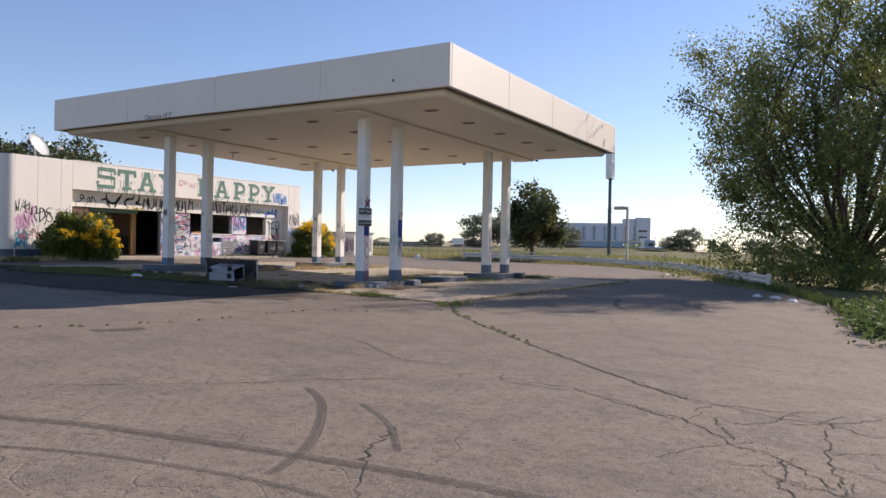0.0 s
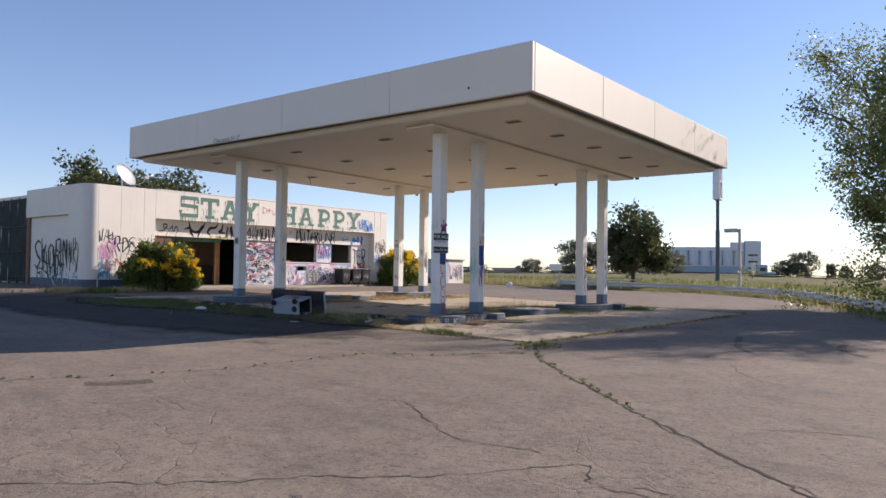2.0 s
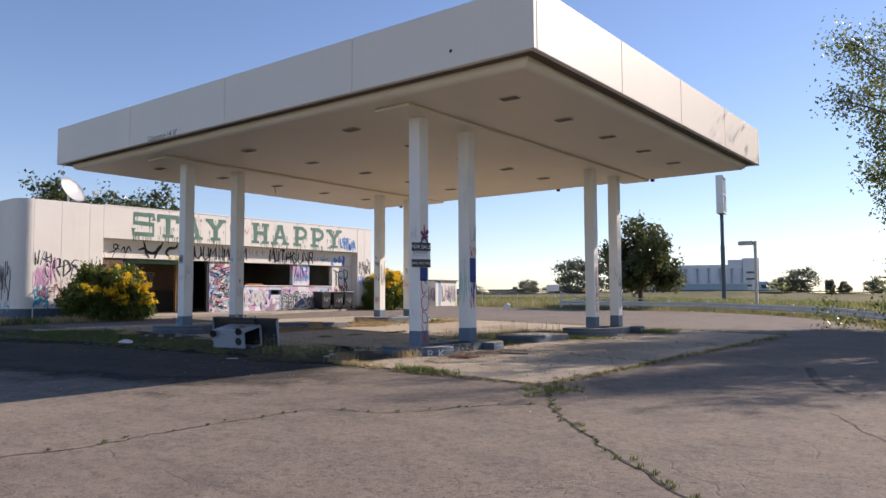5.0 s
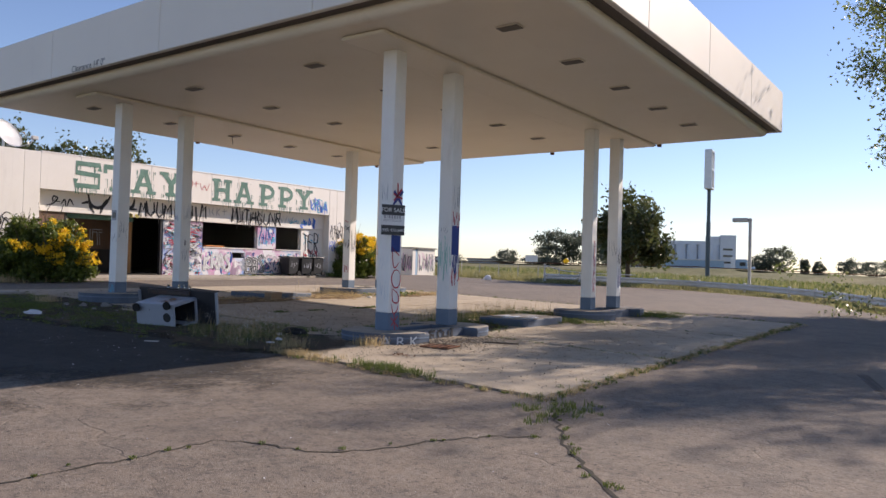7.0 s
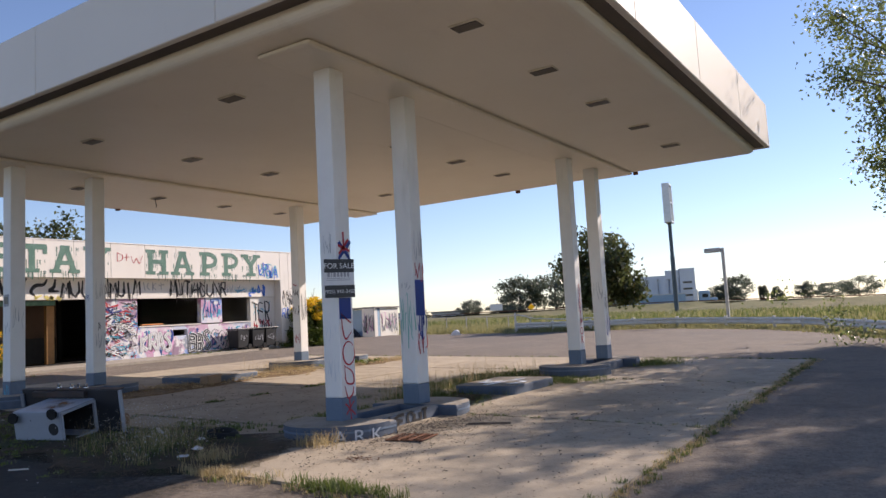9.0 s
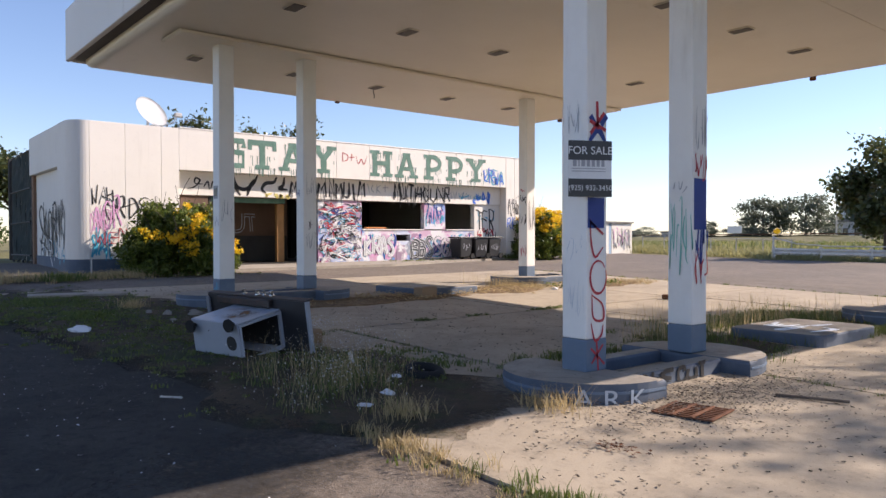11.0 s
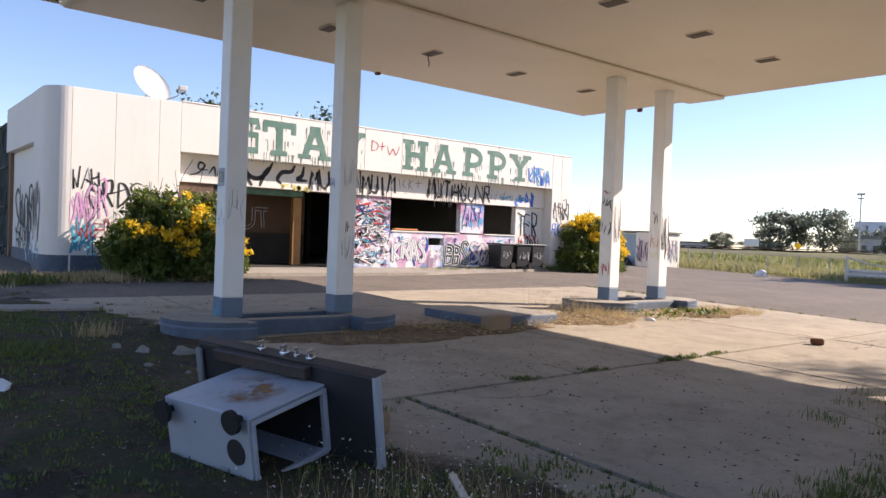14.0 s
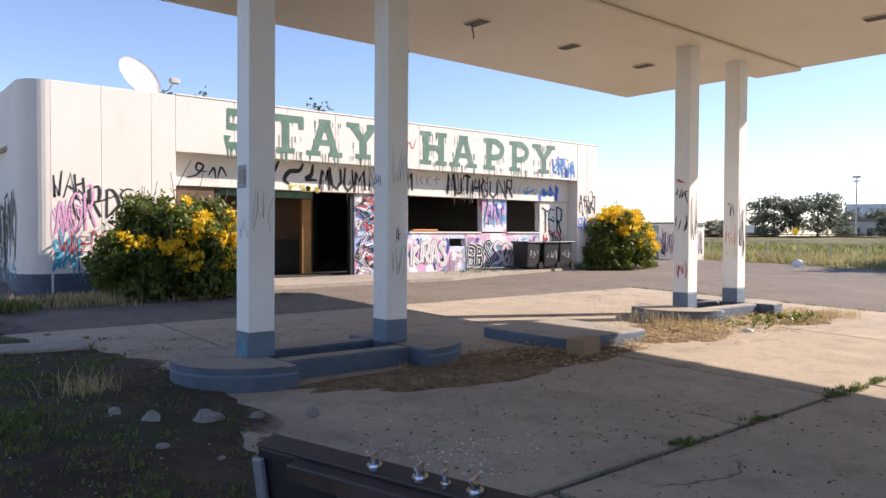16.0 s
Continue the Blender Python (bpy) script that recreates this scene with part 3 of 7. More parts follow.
lot = sheet("pavement", LOT, 0.0, "asphalt", "worn cracked brown-grey asphalt forecourt", "asphalt")

# concrete apron, slab by slab
apron = thing("floor", (-14, 18, 0), "pale concrete apron slabs with weedy joints under the canopy", "concrete", kind="structure")
SLABS = []
for x0, x1, cuts in ((-10.55, -7.0, (12.15, 15.85, 20.1, 24.7)), (-14.45, -10.55, (12.2, 14.25, 18.5, 21.6, 24.7)), (-17.6, -14.45, (12.9, 17.75, 21.4, 24.7)), (-21.5, -17.6, (11.6, 14.6, 18.2, 21.5, 24.7))):
    for y0, y1 in zip(cuts, cuts[1:]):
        SLABS.append((x0 + 0.02, x1 - 0.02, y0 + 0.02, y1 - 0.02))
rs = random.Random(11)
for x0, x1, y0, y1 in SLABS:
    bm = bmesh.new()
    ring = []
    for a, b in ((x0, y0), (x1, y0), (x1, y1), (x0, y1)):
        ring.append((a + rs.uniform(-0.02, 0.02), b + rs.uniform(-0.02, 0.02)))
    d = rs.uniform(0.016, 0.026)
    up = [bm.verts.new((a, b, G(a, b) + d)) for a, b in ring]
    lo = [bm.verts.new((a, b, G(a, b) - 0.08)) for a, b in ring]
    bm.faces.new(up)
    for i in range(4):
        bm.faces.new((lo[i], lo[(i + 1) % 4], up[(i + 1) % 4], up[i]))
    bmesh.ops.recalc_face_normals(bm, faces=bm.faces)
    ob = part("slab", bm, "concrete")
    ob.parent, ob.matrix_parent_inverse = apron, apron.matrix_world.inverted()

# walkway before the shop
walkway = [(-24.95, 16.6), (-24.95, 22.6), (-25.5, 24.6), (-26.2, 28.6), (-26.63, 28.6), (-26.63, 16.6)]
bm = prism(walkway, 0.4, 0.5, 0.02)
for v in bm.verts:
    v.co.z = G(v.co.x, v.co.y) + (0.075 if v.co.z > 0.45 else -0.05)
tagged(part("pavement", bm, "cap"), "worn concrete walkway along the shop front", "walkway", kind="structure")

# dark earth over the apron's weedy edge
def mound(name, cx, cy, rx, ry, high, material, seed, label, turn=0.0, z0=0.0):
    rnd = random.Random(seed)
    bm = bmesh.new()
    rings, sides = 7, 96
    wave = [(rnd.randint(2, 30), rnd.uniform(0, math.tau)) for _ in range(22)]
    wob = [0.95 + sum(0.32 / (k + 1.5) ** 0.75 * math.sin(k * s * math.tau / sides + f) for k, f in wave) * 0.5 for s in range(sides)]
    ct, st = math.cos(turn), math.sin(turn)
    prev = None
    for r in range(rings + 1):
        k = r / rings
        row = []
        for s in range(sides if r else 1):
            a = s * math.tau / sides
            px, py = rx * k * wob[s] * math.cos(a), ry * k * wob[s] * math.sin(a)
            x, y = cx + px * ct - py * st, cy + px * st + py * ct
            z = G(x, y) + z0 + 0.028 + high * (1 - k * k) * rnd.uniform(0.6, 1.2) - (0.05 if r == rings else 0)
            row.append(bm.verts.new((x, y, z)))
        if prev is not None:
            for s in range(sides):
                t = (s + 1) % sides
                if len(prev) == 1:
                    bm.faces.new((prev[0], row[s], row[t]))
                else:
                    bm.faces.new((prev[s], row[s], row[t], prev[t]))
        prev = row
    return tagged(part(name, bm, material, smooth=True), label, "soil", kind="stuff")


mound("soil_patch", -16.0, 12.4, 5.0, 1.15, 0.012, "earth", 5, "dark damp soil with weeds over the concrete edge")
mound("soil_patch", -17.6, 13.2, 1.7, 0.75, 0.012, "earth", 55, "dark damp soil with weeds round the pump island")
mound("soil_patch", -19.0, 12.0, 3.0, 2.0, 0.012, "earth", 6, "dark damp soil with weeds over the concrete edge")
# some grit, but the broad dark sheet paints in canopy shade
sheet("dirt_wash", [(-24, 8.0), (-8.9, 8.0), (-8.9, 13.2), (-24, 13.2)], 0.006, "dirtwash", "grit on the asphalt edge, darkened to deepen the canopy shade", "soil", "stuff")
mound("soil_patch", -11.9, 12.8, 2.1, 1.3, 0.02, "earth", 7, "dark damp soil with weeds beside the pump island")
mound("litter_patch", -17.0, 16.4, 0.62, 2.3, 0.03, "litter", 8, "brown dry plant litter by the pump island")
mound("litter_patch", -17.2, 19.6, 0.75, 1.1, 0.05, "litter", 9, "brown dry plant litter by the pump island")
mound("litter_patch", -17.0, 22.6, 0.6, 1.3, 0.05, "litter", 10, "brown dry plant litter by the pump island")
mound("litter_patch", -11.1, 16.9, 0.9, 0.9, 0.02, "earth", 12, "dark soil between pump island and pad")
mound("litter_patch", -11.6, 20.3, 0.9, 1.4, 0.02, "earth", 13, "dark soil between pump island and pad")
mound("verge", 4.2, 20.0, 3.7, 8.8, 0.25, "grass_field", 15, "overgrown grass verge beside the asphalt", 0.06)


# cracks and tyre marks drawn along their own lines
def ground_line(name, pts, width, lift, material, label, category, jag=0.05, seed=1, parent=lot):
    rnd = random.Random(seed)
    line = [Vector((x, y, 0)) for x, y in pts]
    fine = smooth_line(line, 10)
    out = [Vector((p.x + rnd.uniform(-jag, jag), p.y + rnd.uniform(-jag, jag), 0)) for p in fine]
    for p in out:
        p.z = G(p.x, p.y) + lift
    bm = bmesh.new()
    ribbon(bm, out, width, (0, 0, 1), False, 0.25 if jag else 0.0, rnd)
    return part(name, bm, material, parent)


CRACKS = [
    [(-6.85, 12.1), (-6.23, 11.05), (-5.68, 10.35), (-4.76, 9.34), (-3.83, 8.48), (-3.26, 7.89), (-2.76, 7.44), (-2.14, 6.86), (-1.64, 6.44), (-1.0, 5.93)],
    [(-9.5, 3.2), (-8.3, 5.4), (-7.87, 6.81), (-7.88, 7.5), (-7.85, 8.36), (-7.79, 9.2), (-7.13, 9.47), (-6.68, 10.44), (-6.3, 10.9)],
    [(-5.9, 2.4), (-5.03, 3.29), (-4.37, 3.9), (-3.91, 4.53), (-3.41, 5.04), (-2.82, 5.94), (-2.57, 5.6), (-1.99, 5.61)],
    [(-2.21, 8.02), (-1.63, 8.35), (-0.43, 8.54), (0.28, 8.52)], [(-2.93, 7.5), (-2.08, 6.81), (-1.12, 6.06), (-0.71, 5.85), (-0.03, 5.69), (0.44, 6.19)],
    [(0.08, 5.74), (0.1, 4.88), (0.2, 4.26), (0.24, 3.93)], [(-0.11, 4.48), (-0.1, 4.03), (-0.02, 3.76)], [(-5.39, 6.64), (-5.02, 6.67), (-3.98, 5.98), (-3.18, 6.03)],
    [(-3.8, 12.41), (-3.1, 11.04), (-2.43, 10.73), (-1.63, 10.94)],
    [(-1.72, 5.55), (-1.15, 5.24), (-0.84, 5.15), (-0.44, 4.62), (-0.16, 4.53), (0.17, 4.01)],
    [(-0.82, 5.06), (-0.79, 5.78), (-0.21, 5.89), (0.4, 5.45)],
    [(-1.8, 2.35), (-2.26, 3.06), (-2.46, 3.66)],
    [(-2.32, 5.71), (-1.94, 5.7), (-1.41, 5.44), (-0.9, 5.1)],
]
for i, c in enumerate(CRACKS):
    ground_line("crack", c, (0.026, 0.015)[i] if i < 2 else 0.010, 0.004, "crackfill", "", "", 0.035, 20 + i)
rc = random.Random(91)
for k in range(26):
    x, y, a = rc.uniform(-0.7, 1.3), rc.uniform(2.6, 5.6), rc.uniform(0, math.tau)
    pts = [(x, y)]
    for _ in range(rc.randint(3, 5)):
        a += rc.uniform(-0.8, 0.8)
        x, y = x + 0.22 * math.cos(a), y + 0.22 * math.sin(a)
        pts.append((x, y))
    ground_line("crack", pts, rc.uniform(0.005, 0.010), 0.004, "crackfill", "", "", 0.02, 60 + k)
JOINTS = [[(-14.45, 14.0), (-14.48, 17.0), (-14.43, 20.0), (-14.45, 24.6)], [(-10.55, 16.6), (-10.53, 18.4), (-10.55, 20.2)], [(-14.43, 14.25), (-12.6, 14.28), (-11.3, 14.24)], [(-14.43, 18.5), (-12.6, 18.5), (-11.3, 18.48)],
          [(-17.0, 17.72), (-15.8, 17.76), (-14.43, 17.76)], [(-17.5, 21.4), (-14.43, 21.4)], [(-10.5, 15.85), (-8.8, 15.87), (-7.0, 15.85)], [(-10.5, 20.1), (-7.0, 20.1)], [(-17.6, 13.5), (-17.6, 24.6)], [(-14.43, 21.6), (-10.6, 21.6)]]
for i, c in enumerate(JOINTS):
    ground_line("joint_dirt", c, 0.035, 0.029, "crackfill", "", "", 0.025, 40 + i, apron)
MARKS = [
    ([(-4.75, 2.15), (-4.08, 2.40), (-3.42, 2.55), (-2.75, 2.69), (-2.13, 2.8), (-1.59, 2.87), (-0.7, 2.94)], 0.10),
    ([(-4.3, 1.7), (-3.68, 1.98), (-3.25, 2.12), (-2.63, 2.25), (-2.26, 2.29), (-1.4, 2.31)], 0.05),
    ([(-3.73, 4.2), (-3.35, 3.91), (-3.01, 3.51), (-2.72, 3.09), (-2.58, 2.82), (-2.43, 2.39)], 0.075),
    ([(-3.04, 4.03), (-2.67, 3.77), (-2.4, 3.51), (-2.12, 3.16)], 0.05),
    ([(-7.95, 5.05), (-7.75, 5.35), (-7.7, 5.65)], 0.28),
    ([(-3.1, 17.4), (-2.9, 15.8), (-2.4, 14.9)], 0.15), ([(-4.9, 16.8), (-4.4, 14.9), (-3.9, 13.9)], 0.13),
]
for i, (c, w) in enumerate(MARKS):
    for k in range(5):
        off, d = (k - 2) * w * 0.21, (c[-1][0] - c[0][0], c[-1][1] - c[0][1])
        n = math.hypot(*d)
        ground_line("tyre_mark", [(x - d[1] / n * off, y + d[0] / n * off) for x, y in c], w * (0.10 + 0.04 * (k * 7 % 3)), 0.003 + 0.0002 * k, "tyremark", "", "", 0.0)


# ---- canopy ----
CX0, CX1, CY0, CY1, CZ0, CZ1, SOF = -21.42, -7.39, 12.77, 24.25, 4.58, 5.51, 4.45
canopy = thing("station_canopy", ((CX0 + CX1) / 2, (CY0 + CY1) / 2, 0), "flat cream-painted fuel station canopy on eight columns", "canopy")


def keep(ob, root):
    """Hangs a part built in world places under its thing."""
    ob.parent, ob.matrix_parent_inverse = root, root.matrix_world.inverted()
    return ob


def fascia(x0, x1, y0, y1, name="fascia_panel"):
    bm = block(x0, x1, y0, y1, CZ0, CZ1, 0.012, 1)
    return keep(part(name, bm, "fascia"), canopy)


T = 0.09
for k in range(4):
    a, b = CX0 + (CX1 - CX0) * k / 4, CX0 + (CX1 - CX0) * (k + 1) / 4
    fascia(a + 0.002, b - 0.002, CY0, CY0 + T)
    fascia(a + 0.002, b - 0.002, CY1 - T, CY1)
    a, b = CY0 + T + (CY1 - CY0 - 2 * T) * k / 4, CY0 + T + (CY1 - CY0 - 2 * T) * (k + 1) / 4
    fascia(CX0, CX0 + T, a + 0.002, b - 0.002)
    fascia(CX1 - T, CX1, a + 0.002, b - 0.002)
keep(part("roof_deck", block(CX0 + T, CX1 - T, CY0 + T, CY1 - T, CZ1 - 0.22, CZ1 - 0.14), "roof"), canopy)
# dark slot between fascia and soffit, then the rounded soffit edge
keep(part("gutter", block(CX0 + 0.1, CX1 - 0.1, CY0 + 0.1, CY1 - 0.1, CZ0 + 0.02, CZ0 + 0.10), "gutter", label="dark brown gutter slot"), canopy)
ix0, ix1, iy0, iy1 = CX0 + 0.27, CX1 - 0.27, CY0 + 0.27, CY1 - 0.27
bm = block(ix0, ix1, iy0, iy1, SOF, CZ0 + 0.018)
low = [e for e in bm.edges if all(abs(v.co.z - SOF) < 1e-5 for v in e.verts)]
bmesh.ops.bevel(bm, geom=low, offset=0.125, segments=6, affect="EDGES", profile=0.5)
keep(part("soffit", bm, "soffit", label="cream soffit with rounded edge"), canopy)
for x in (-10.62, -17.92):
    bm = block(x - 0.40, x + 0.40, iy0 + 0.40, iy1 - 0.12, SOF - 0.06, SOF - 0.002, 0.045, 3)
    keep(part("beam", bm, "soffit"), canopy)
for x in (-8.75, -12.4, -15.6, -19.15):
    for k in range(5):
        y = 14.28 + 1.86 * k
        bm = block(x - 0.175, x + 0.175, y - 0.105, y + 0.105, SOF - 0.018, SOF - 0.002, 0.008)
        rim = keep(part("light_fitting", bm, "soffit"), canopy)
        lens = keep(part("lens", block(x - 0.155, x + 0.155, y - 0.085, y + 0.085, SOF - 0.026, SOF - 0.0185), "lamp_off", label="dark recessed lamp lens"), rim)
bm = bmesh.new()
tube(bm, [(-19.2, 17.95, SOF), (-19.19, 17.95, SOF - 0.12), (-19.16, 17.95, SOF - 0.17), (-19.17, 17.95, SOF - 0.23)], 0.008, 6)
keep(part("loose_cable", bm, "darkmetal"), canopy)
for x, y in ((-21.0, 18.2), (-13.2, 24.02), (-19.6, 24.02), (-10.2, 24.02)):
    keep(part("drain_outlet", block(x - 0.05, x + 0.05, y - 0.04, y + 0.04, SOF - 0.04, SOF + 0.06, 0.01), "rust"), canopy)
tagged(keep(writing("clearance_sign", "Clearance 14' 0\"", 0.17, (-17.15, CY0, 4.595), (1, 0, 0), (0, 0, 1), "black", None, 0.004, label="black clearance lettering"), canopy), kind="stuff")
bm = bmesh.new()
bmesh.ops.create_circle(bm, cap_ends=True, segments=12, radius=0.03, matrix=Matrix.Translation((-8.82, CY0 - 0.004, 4.84)) @ Matrix.Rotation(radians(90), 4, "X"))
keep(part("hole", bm, "black"), canopy)


# ---- columns ----
W = 0.25


def column(x, y, band_top, seed, marks, rise=0.185):
    """One square column: x, y is its corner nearest the shop and the road behind."""
    foot = G(x, y) + rise
    root = thing("canopy_column", (x + W / 2, y + W / 2, foot), marks[0], "column", "canopy columns")
    bm = block(x, x + W, y, y + W, band_top, SOF - 0.059, 0.012, 2)
    keep(part("shaft", bm, "column"), root)
    keep(part("base_band", block(x - 0.002, x + W + 0.002, y - 0.002, y + W + 0.002, foot, band_top - 0.001, 0.012, 2), "blue", label="slate blue painted foot"), root)
    for face, u0, z0, w, h, count, width, material in marks[1]:
        bm = bmesh.new()
        rnd = random.Random(seed + int(z0 * 100))
        if face == "front":
            scrawl(bm, rnd, (x + u0, y, z0), (1, 0, 0), (0, 0, 1), w, h, count, width * 0.6)
        else:
            scrawl(bm, rnd, (x + W, y + u0, z0), (0, 1, 0), (0, 0, 1), w, h, count, width * 0.7)
        tagged(keep(part("graffiti", bm, material), root), kind="stuff")
    return root


PLAIN = "white square canopy column with slate blue foot and graffiti"
col_a = column(-10.8, 14.12, 0.57, 100, rise=0.145, marks=("white column with red graffiti and a sale board", [
    ("front", 0.05, 2.2, 0.16, 0.3, 4, 0.0045, "greyline"), ("front", 0.05, 0.75, 0.18, 0.3, 6, 0.0035, "paleline"), ("front", 0.05, 1.2, 0.16, 0.2, 4, 0.0035, "paleline")]))
col_b = column(-10.8, 15.6, 0.575, 200, rise=0.145, marks=("white column with blue, teal and red graffiti", [
    ("front", 0.02, 1.0, 0.24, 0.72, 7, 0.013, "teal"), ("front", 0.05, 1.78, 0.16, 0.12, 3, 0.008, "greyline"),
    ("side", 0.05, 2.15, 0.2, 0.45, 5, 0.008, "greyline"), ("side", 0.04, 1.9, 0.22, 0.25, 5, 0.014, "red"), ("side", 0.04, 1.15, 0.22, 0.5, 5, 0.02, "navy"), ("side", 0.05, 0.9, 0.2, 0.4, 4, 0.018, "red")]))
col_c = column(-18.05, 14.14, 0.745, 300, (PLAIN, [
    ("front", 0.06, 1.55, 0.18, 0.2, 4, 0.008, "greyline"), ("side", 0.03, 1.62, 0.2, 0.4, 4, 0.006, "greyline"), ("front", 0.05, 0.52, 0.16, 0.2, 4, 0.012, "cyan")]))
col_d = column(-18.05, 15.6, 0.755, 400, (PLAIN, [
    ("front", 0.02, 2.05, 0.12, 0.2, 4, 0.012, "navy"), ("side", 0.05, 1.2, 0.18, 0.3, 4, 0.006, "greyline"), ("side", 0.05, 2.1, 0.2, 0.4, 6, 0.005, "greyline"), ("side", 0.1, 1.5, 0.06, 0.2, 2, 0.012, "black")]))
col_e = column(-10.8, 20.95, 0.665, 500, ("white column with a vertical red tag", [("side", 0.05, 0.95, 0.2, 0.9, 3, 0.01, "navy")]))
col_f = column(-10.8, 22.35, 0.675, 600, (PLAIN, [("side", 0.03, 0.85, 0.22, 0.5, 5, 0.014, "navy"), ("side", 0.04, 1.3, 0.2, 0.5, 4, 0.012, "black"), ("front", 0.05, 1.6, 0.2, 0.4, 4, 0.008, "greyline")]))
col_g = column(-18.05, 20.95, 0.79, 700, (PLAIN, [
    ("front", 0.04, 2.1, 0.2, 0.25, 4, 0.02, "black"), ("front", 0.04, 1.68, 0.2, 0.36, 4, 0.014, "black"), ("front", 0.04, 1.0, 0.2, 0.25, 4, 0.014, "red"), ("side", 0.05, 1.5, 0.18, 0.9, 6, 0.01, "black"), ("front", 0.06, 2.4, 0.15, 0.05, 2, 0.014, "red")]))
col_h = column(-18.05, 22.35, 0.80, 800, (PLAIN, [
    ("side", 0.03, 1.3, 0.22, 1.0, 6, 0.018, "black"), ("front", 0.04, 1.45, 0.2, 0.4, 4, 0.012, "orange"), ("front", 0.06, 1.95, 0.16, 0.2, 3, 0.016, "black"), ("front", 0.04, 1.3, 0.2, 0.2, 4, 0.01, "yellow")]))


def letters_down(name, text, x, y, z_top, step, size, material, root, face="side"):
    """A word painted from top to bottom on a column."""
    for k, ch in enumerate(text):
        o = (x + W, y + W / 2, z_top - step * k) if face == "side" else (x + W / 2, y, z_top - step * k)
        u = (0, 1, 0) if face == "side" else (1, 0, 0)
        keep(writing(name, ch, size, o, u, (0, 0, 1), material, None, 0.005, "CENTER"), root)


def strokes(root, material, origin, u, pts_list, width, name="graffiti", lift=0.005):
    bm = bmesh.new()
    for pts in pts_list:
        surface_stroke(bm, origin, u, (0, 0, 1), pts, width, lift)
    return tagged(keep(part(name, bm, material), root), kind="stuff")


# the red letters and stars on the sale column, lying on its road side
o = (-10.8 + W, 14.12, 0.0)
ring = [(0.14 + 0.10 * math.cos(a), 1.06 + 0.13 * math.sin(a)) for a in np.linspace(0.6, 6.7, 12)]
strokes(col_a, "red", o, (0, 1, 0), [[(0.04, 1.52), (0.05, 1.34), (0.1, 1.22), (0.2, 1.3)], [(0.04, 1.5), (0.2, 1.4)], ring,
        [(0.06, 0.93), (0.08, 0.74), (0.2, 0.72), (0.19, 0.84), (0.06, 0.92)], [(0.05, 0.7), (0.1, 0.56), (0.18, 0.6), (0.2, 0.68)], [(0.05, 0.5), (0.22, 0.36)], [(0.2, 0.52), (0.06, 0.38)], [(0.12, 0.55), (0.15, 0.22)]], 0.022)
o = (-10.8 + W, 14.11, -0.17)
strokes(col_a, "red", o, (0, 1, 0), [[(0.13, 2.62), (0.14, 2.4)], [(0.04, 2.46), (0.24, 2.4)], [(0.05, 2.36), (0.22, 2.54)]], 0.035)
strokes(col_a, "navy", o, (0, 1, 0), [[(0.04, 2.3), (0.14, 2.4), (0.24, 2.3)], [(0.05, 2.5), (0.12, 2.42)], [(0.25, 2.52), (0.18, 2.44)], [(0.08, 2.26), (0.22, 2.27)]], 0.06, lift=0.004)
keep(part("paint_patch", block(-10.8 + W + 0.002, -10.8 + W + 0.005, 14.13, 14.33, 1.45, 1.69), "navy", label="dark blue paint patch"), col_a)
keep(part("paint_patch", block(-10.8 + W + 0.002, -10.8 + W + 0.005, 15.63, 15.83, 1.45, 1.92), "navy", label="dark blue paint patch"), col_b)
letters_down("graffiti", "530YPOR", -10.8, 20.95, 1.78, 0.165, 0.2, "red", col_e)
keep(part("sticker", block(-18.01, -17.85, 14.135, 14.139, 2.0, 2.2), "greyline", label="grey torn sticker"), col_c)
keep(part("sticker", block(-17.99, -17.87, 14.132, 14.1345, 2.04, 2.16), "signblack", label="dark torn sticker"), col_c)

# sale board strapped to the column's corner
board = thing("sale_sign", (-10.56, 14.1, 1.7), "black and white sale board strapped to a column", "sign")
bx0, bx1, bz0, bz1 = -0.167, 0.192, 0.03, 0.465
B = Matrix.Translation((-10.525, 14.105, 1.66)) @ Matrix.Rotation(radians(62), 4, "Z")


def on_board(ob):
    ob.data.transform(B)
    return keep(ob, board)


on_board(part("panel", block(bx0, bx1, -0.012, 0.0, bz0, bz1, 0.003), "signwhite"))
on_board(part("header", block(bx0, bx1, -0.0150, -0.0125, bz1 - 0.15, bz1), "signblack", label="black header strip"))
on_board(part("footer", block(bx0, bx1, -0.0150, -0.0125, bz0, bz0 + 0.14), "signblack", label="black footer strip"))
mid = (bx0 + bx1) / 2
on_board(writing("lettering", "FOR SALE", 0.086, (mid, -0.0155, bz1 - 0.105), (1, 0, 0), (0, 0, 1), "signwhite", None, 0.002, "CENTER"))
on_board(writing("lettering", "(925) 932-3450", 0.058, (mid, -0.0155, bz0 + 0.05), (1, 0, 0), (0, 0, 1), "signwhite", None, 0.002, "CENTER"))
for a, b in ((-0.13, -0.10), (-0.085, -0.075), (-0.06, -0.03), (-0.015, 0.01), (0.025, 0.05), (0.065, 0.09), (0.105, 0.13)):
    on_board(part("logo_bar", block(a, b, -0.0145, -0.0125, 0.265, 0.33), "greyline", label="grey logo bars"))
for z in (0.245, 0.225):
    on_board(part("logo_bar", block(-0.14, 0.14, -0.0145, -0.0125, z, z + 0.006), "greyline"))


# ---- pump islands ----
def lobe(cx, cy, r, sign, flat=0.12):
    pts = [(cx + r * math.cos(a), cy + sign * r * math.sin(a)) for a in np.linspace(0, math.pi, 22)]
    pts += [(cx - r, cy - sign * flat), (cx + r, cy - sign * flat)]
    return pts if sign > 0 else list(reversed(pts))


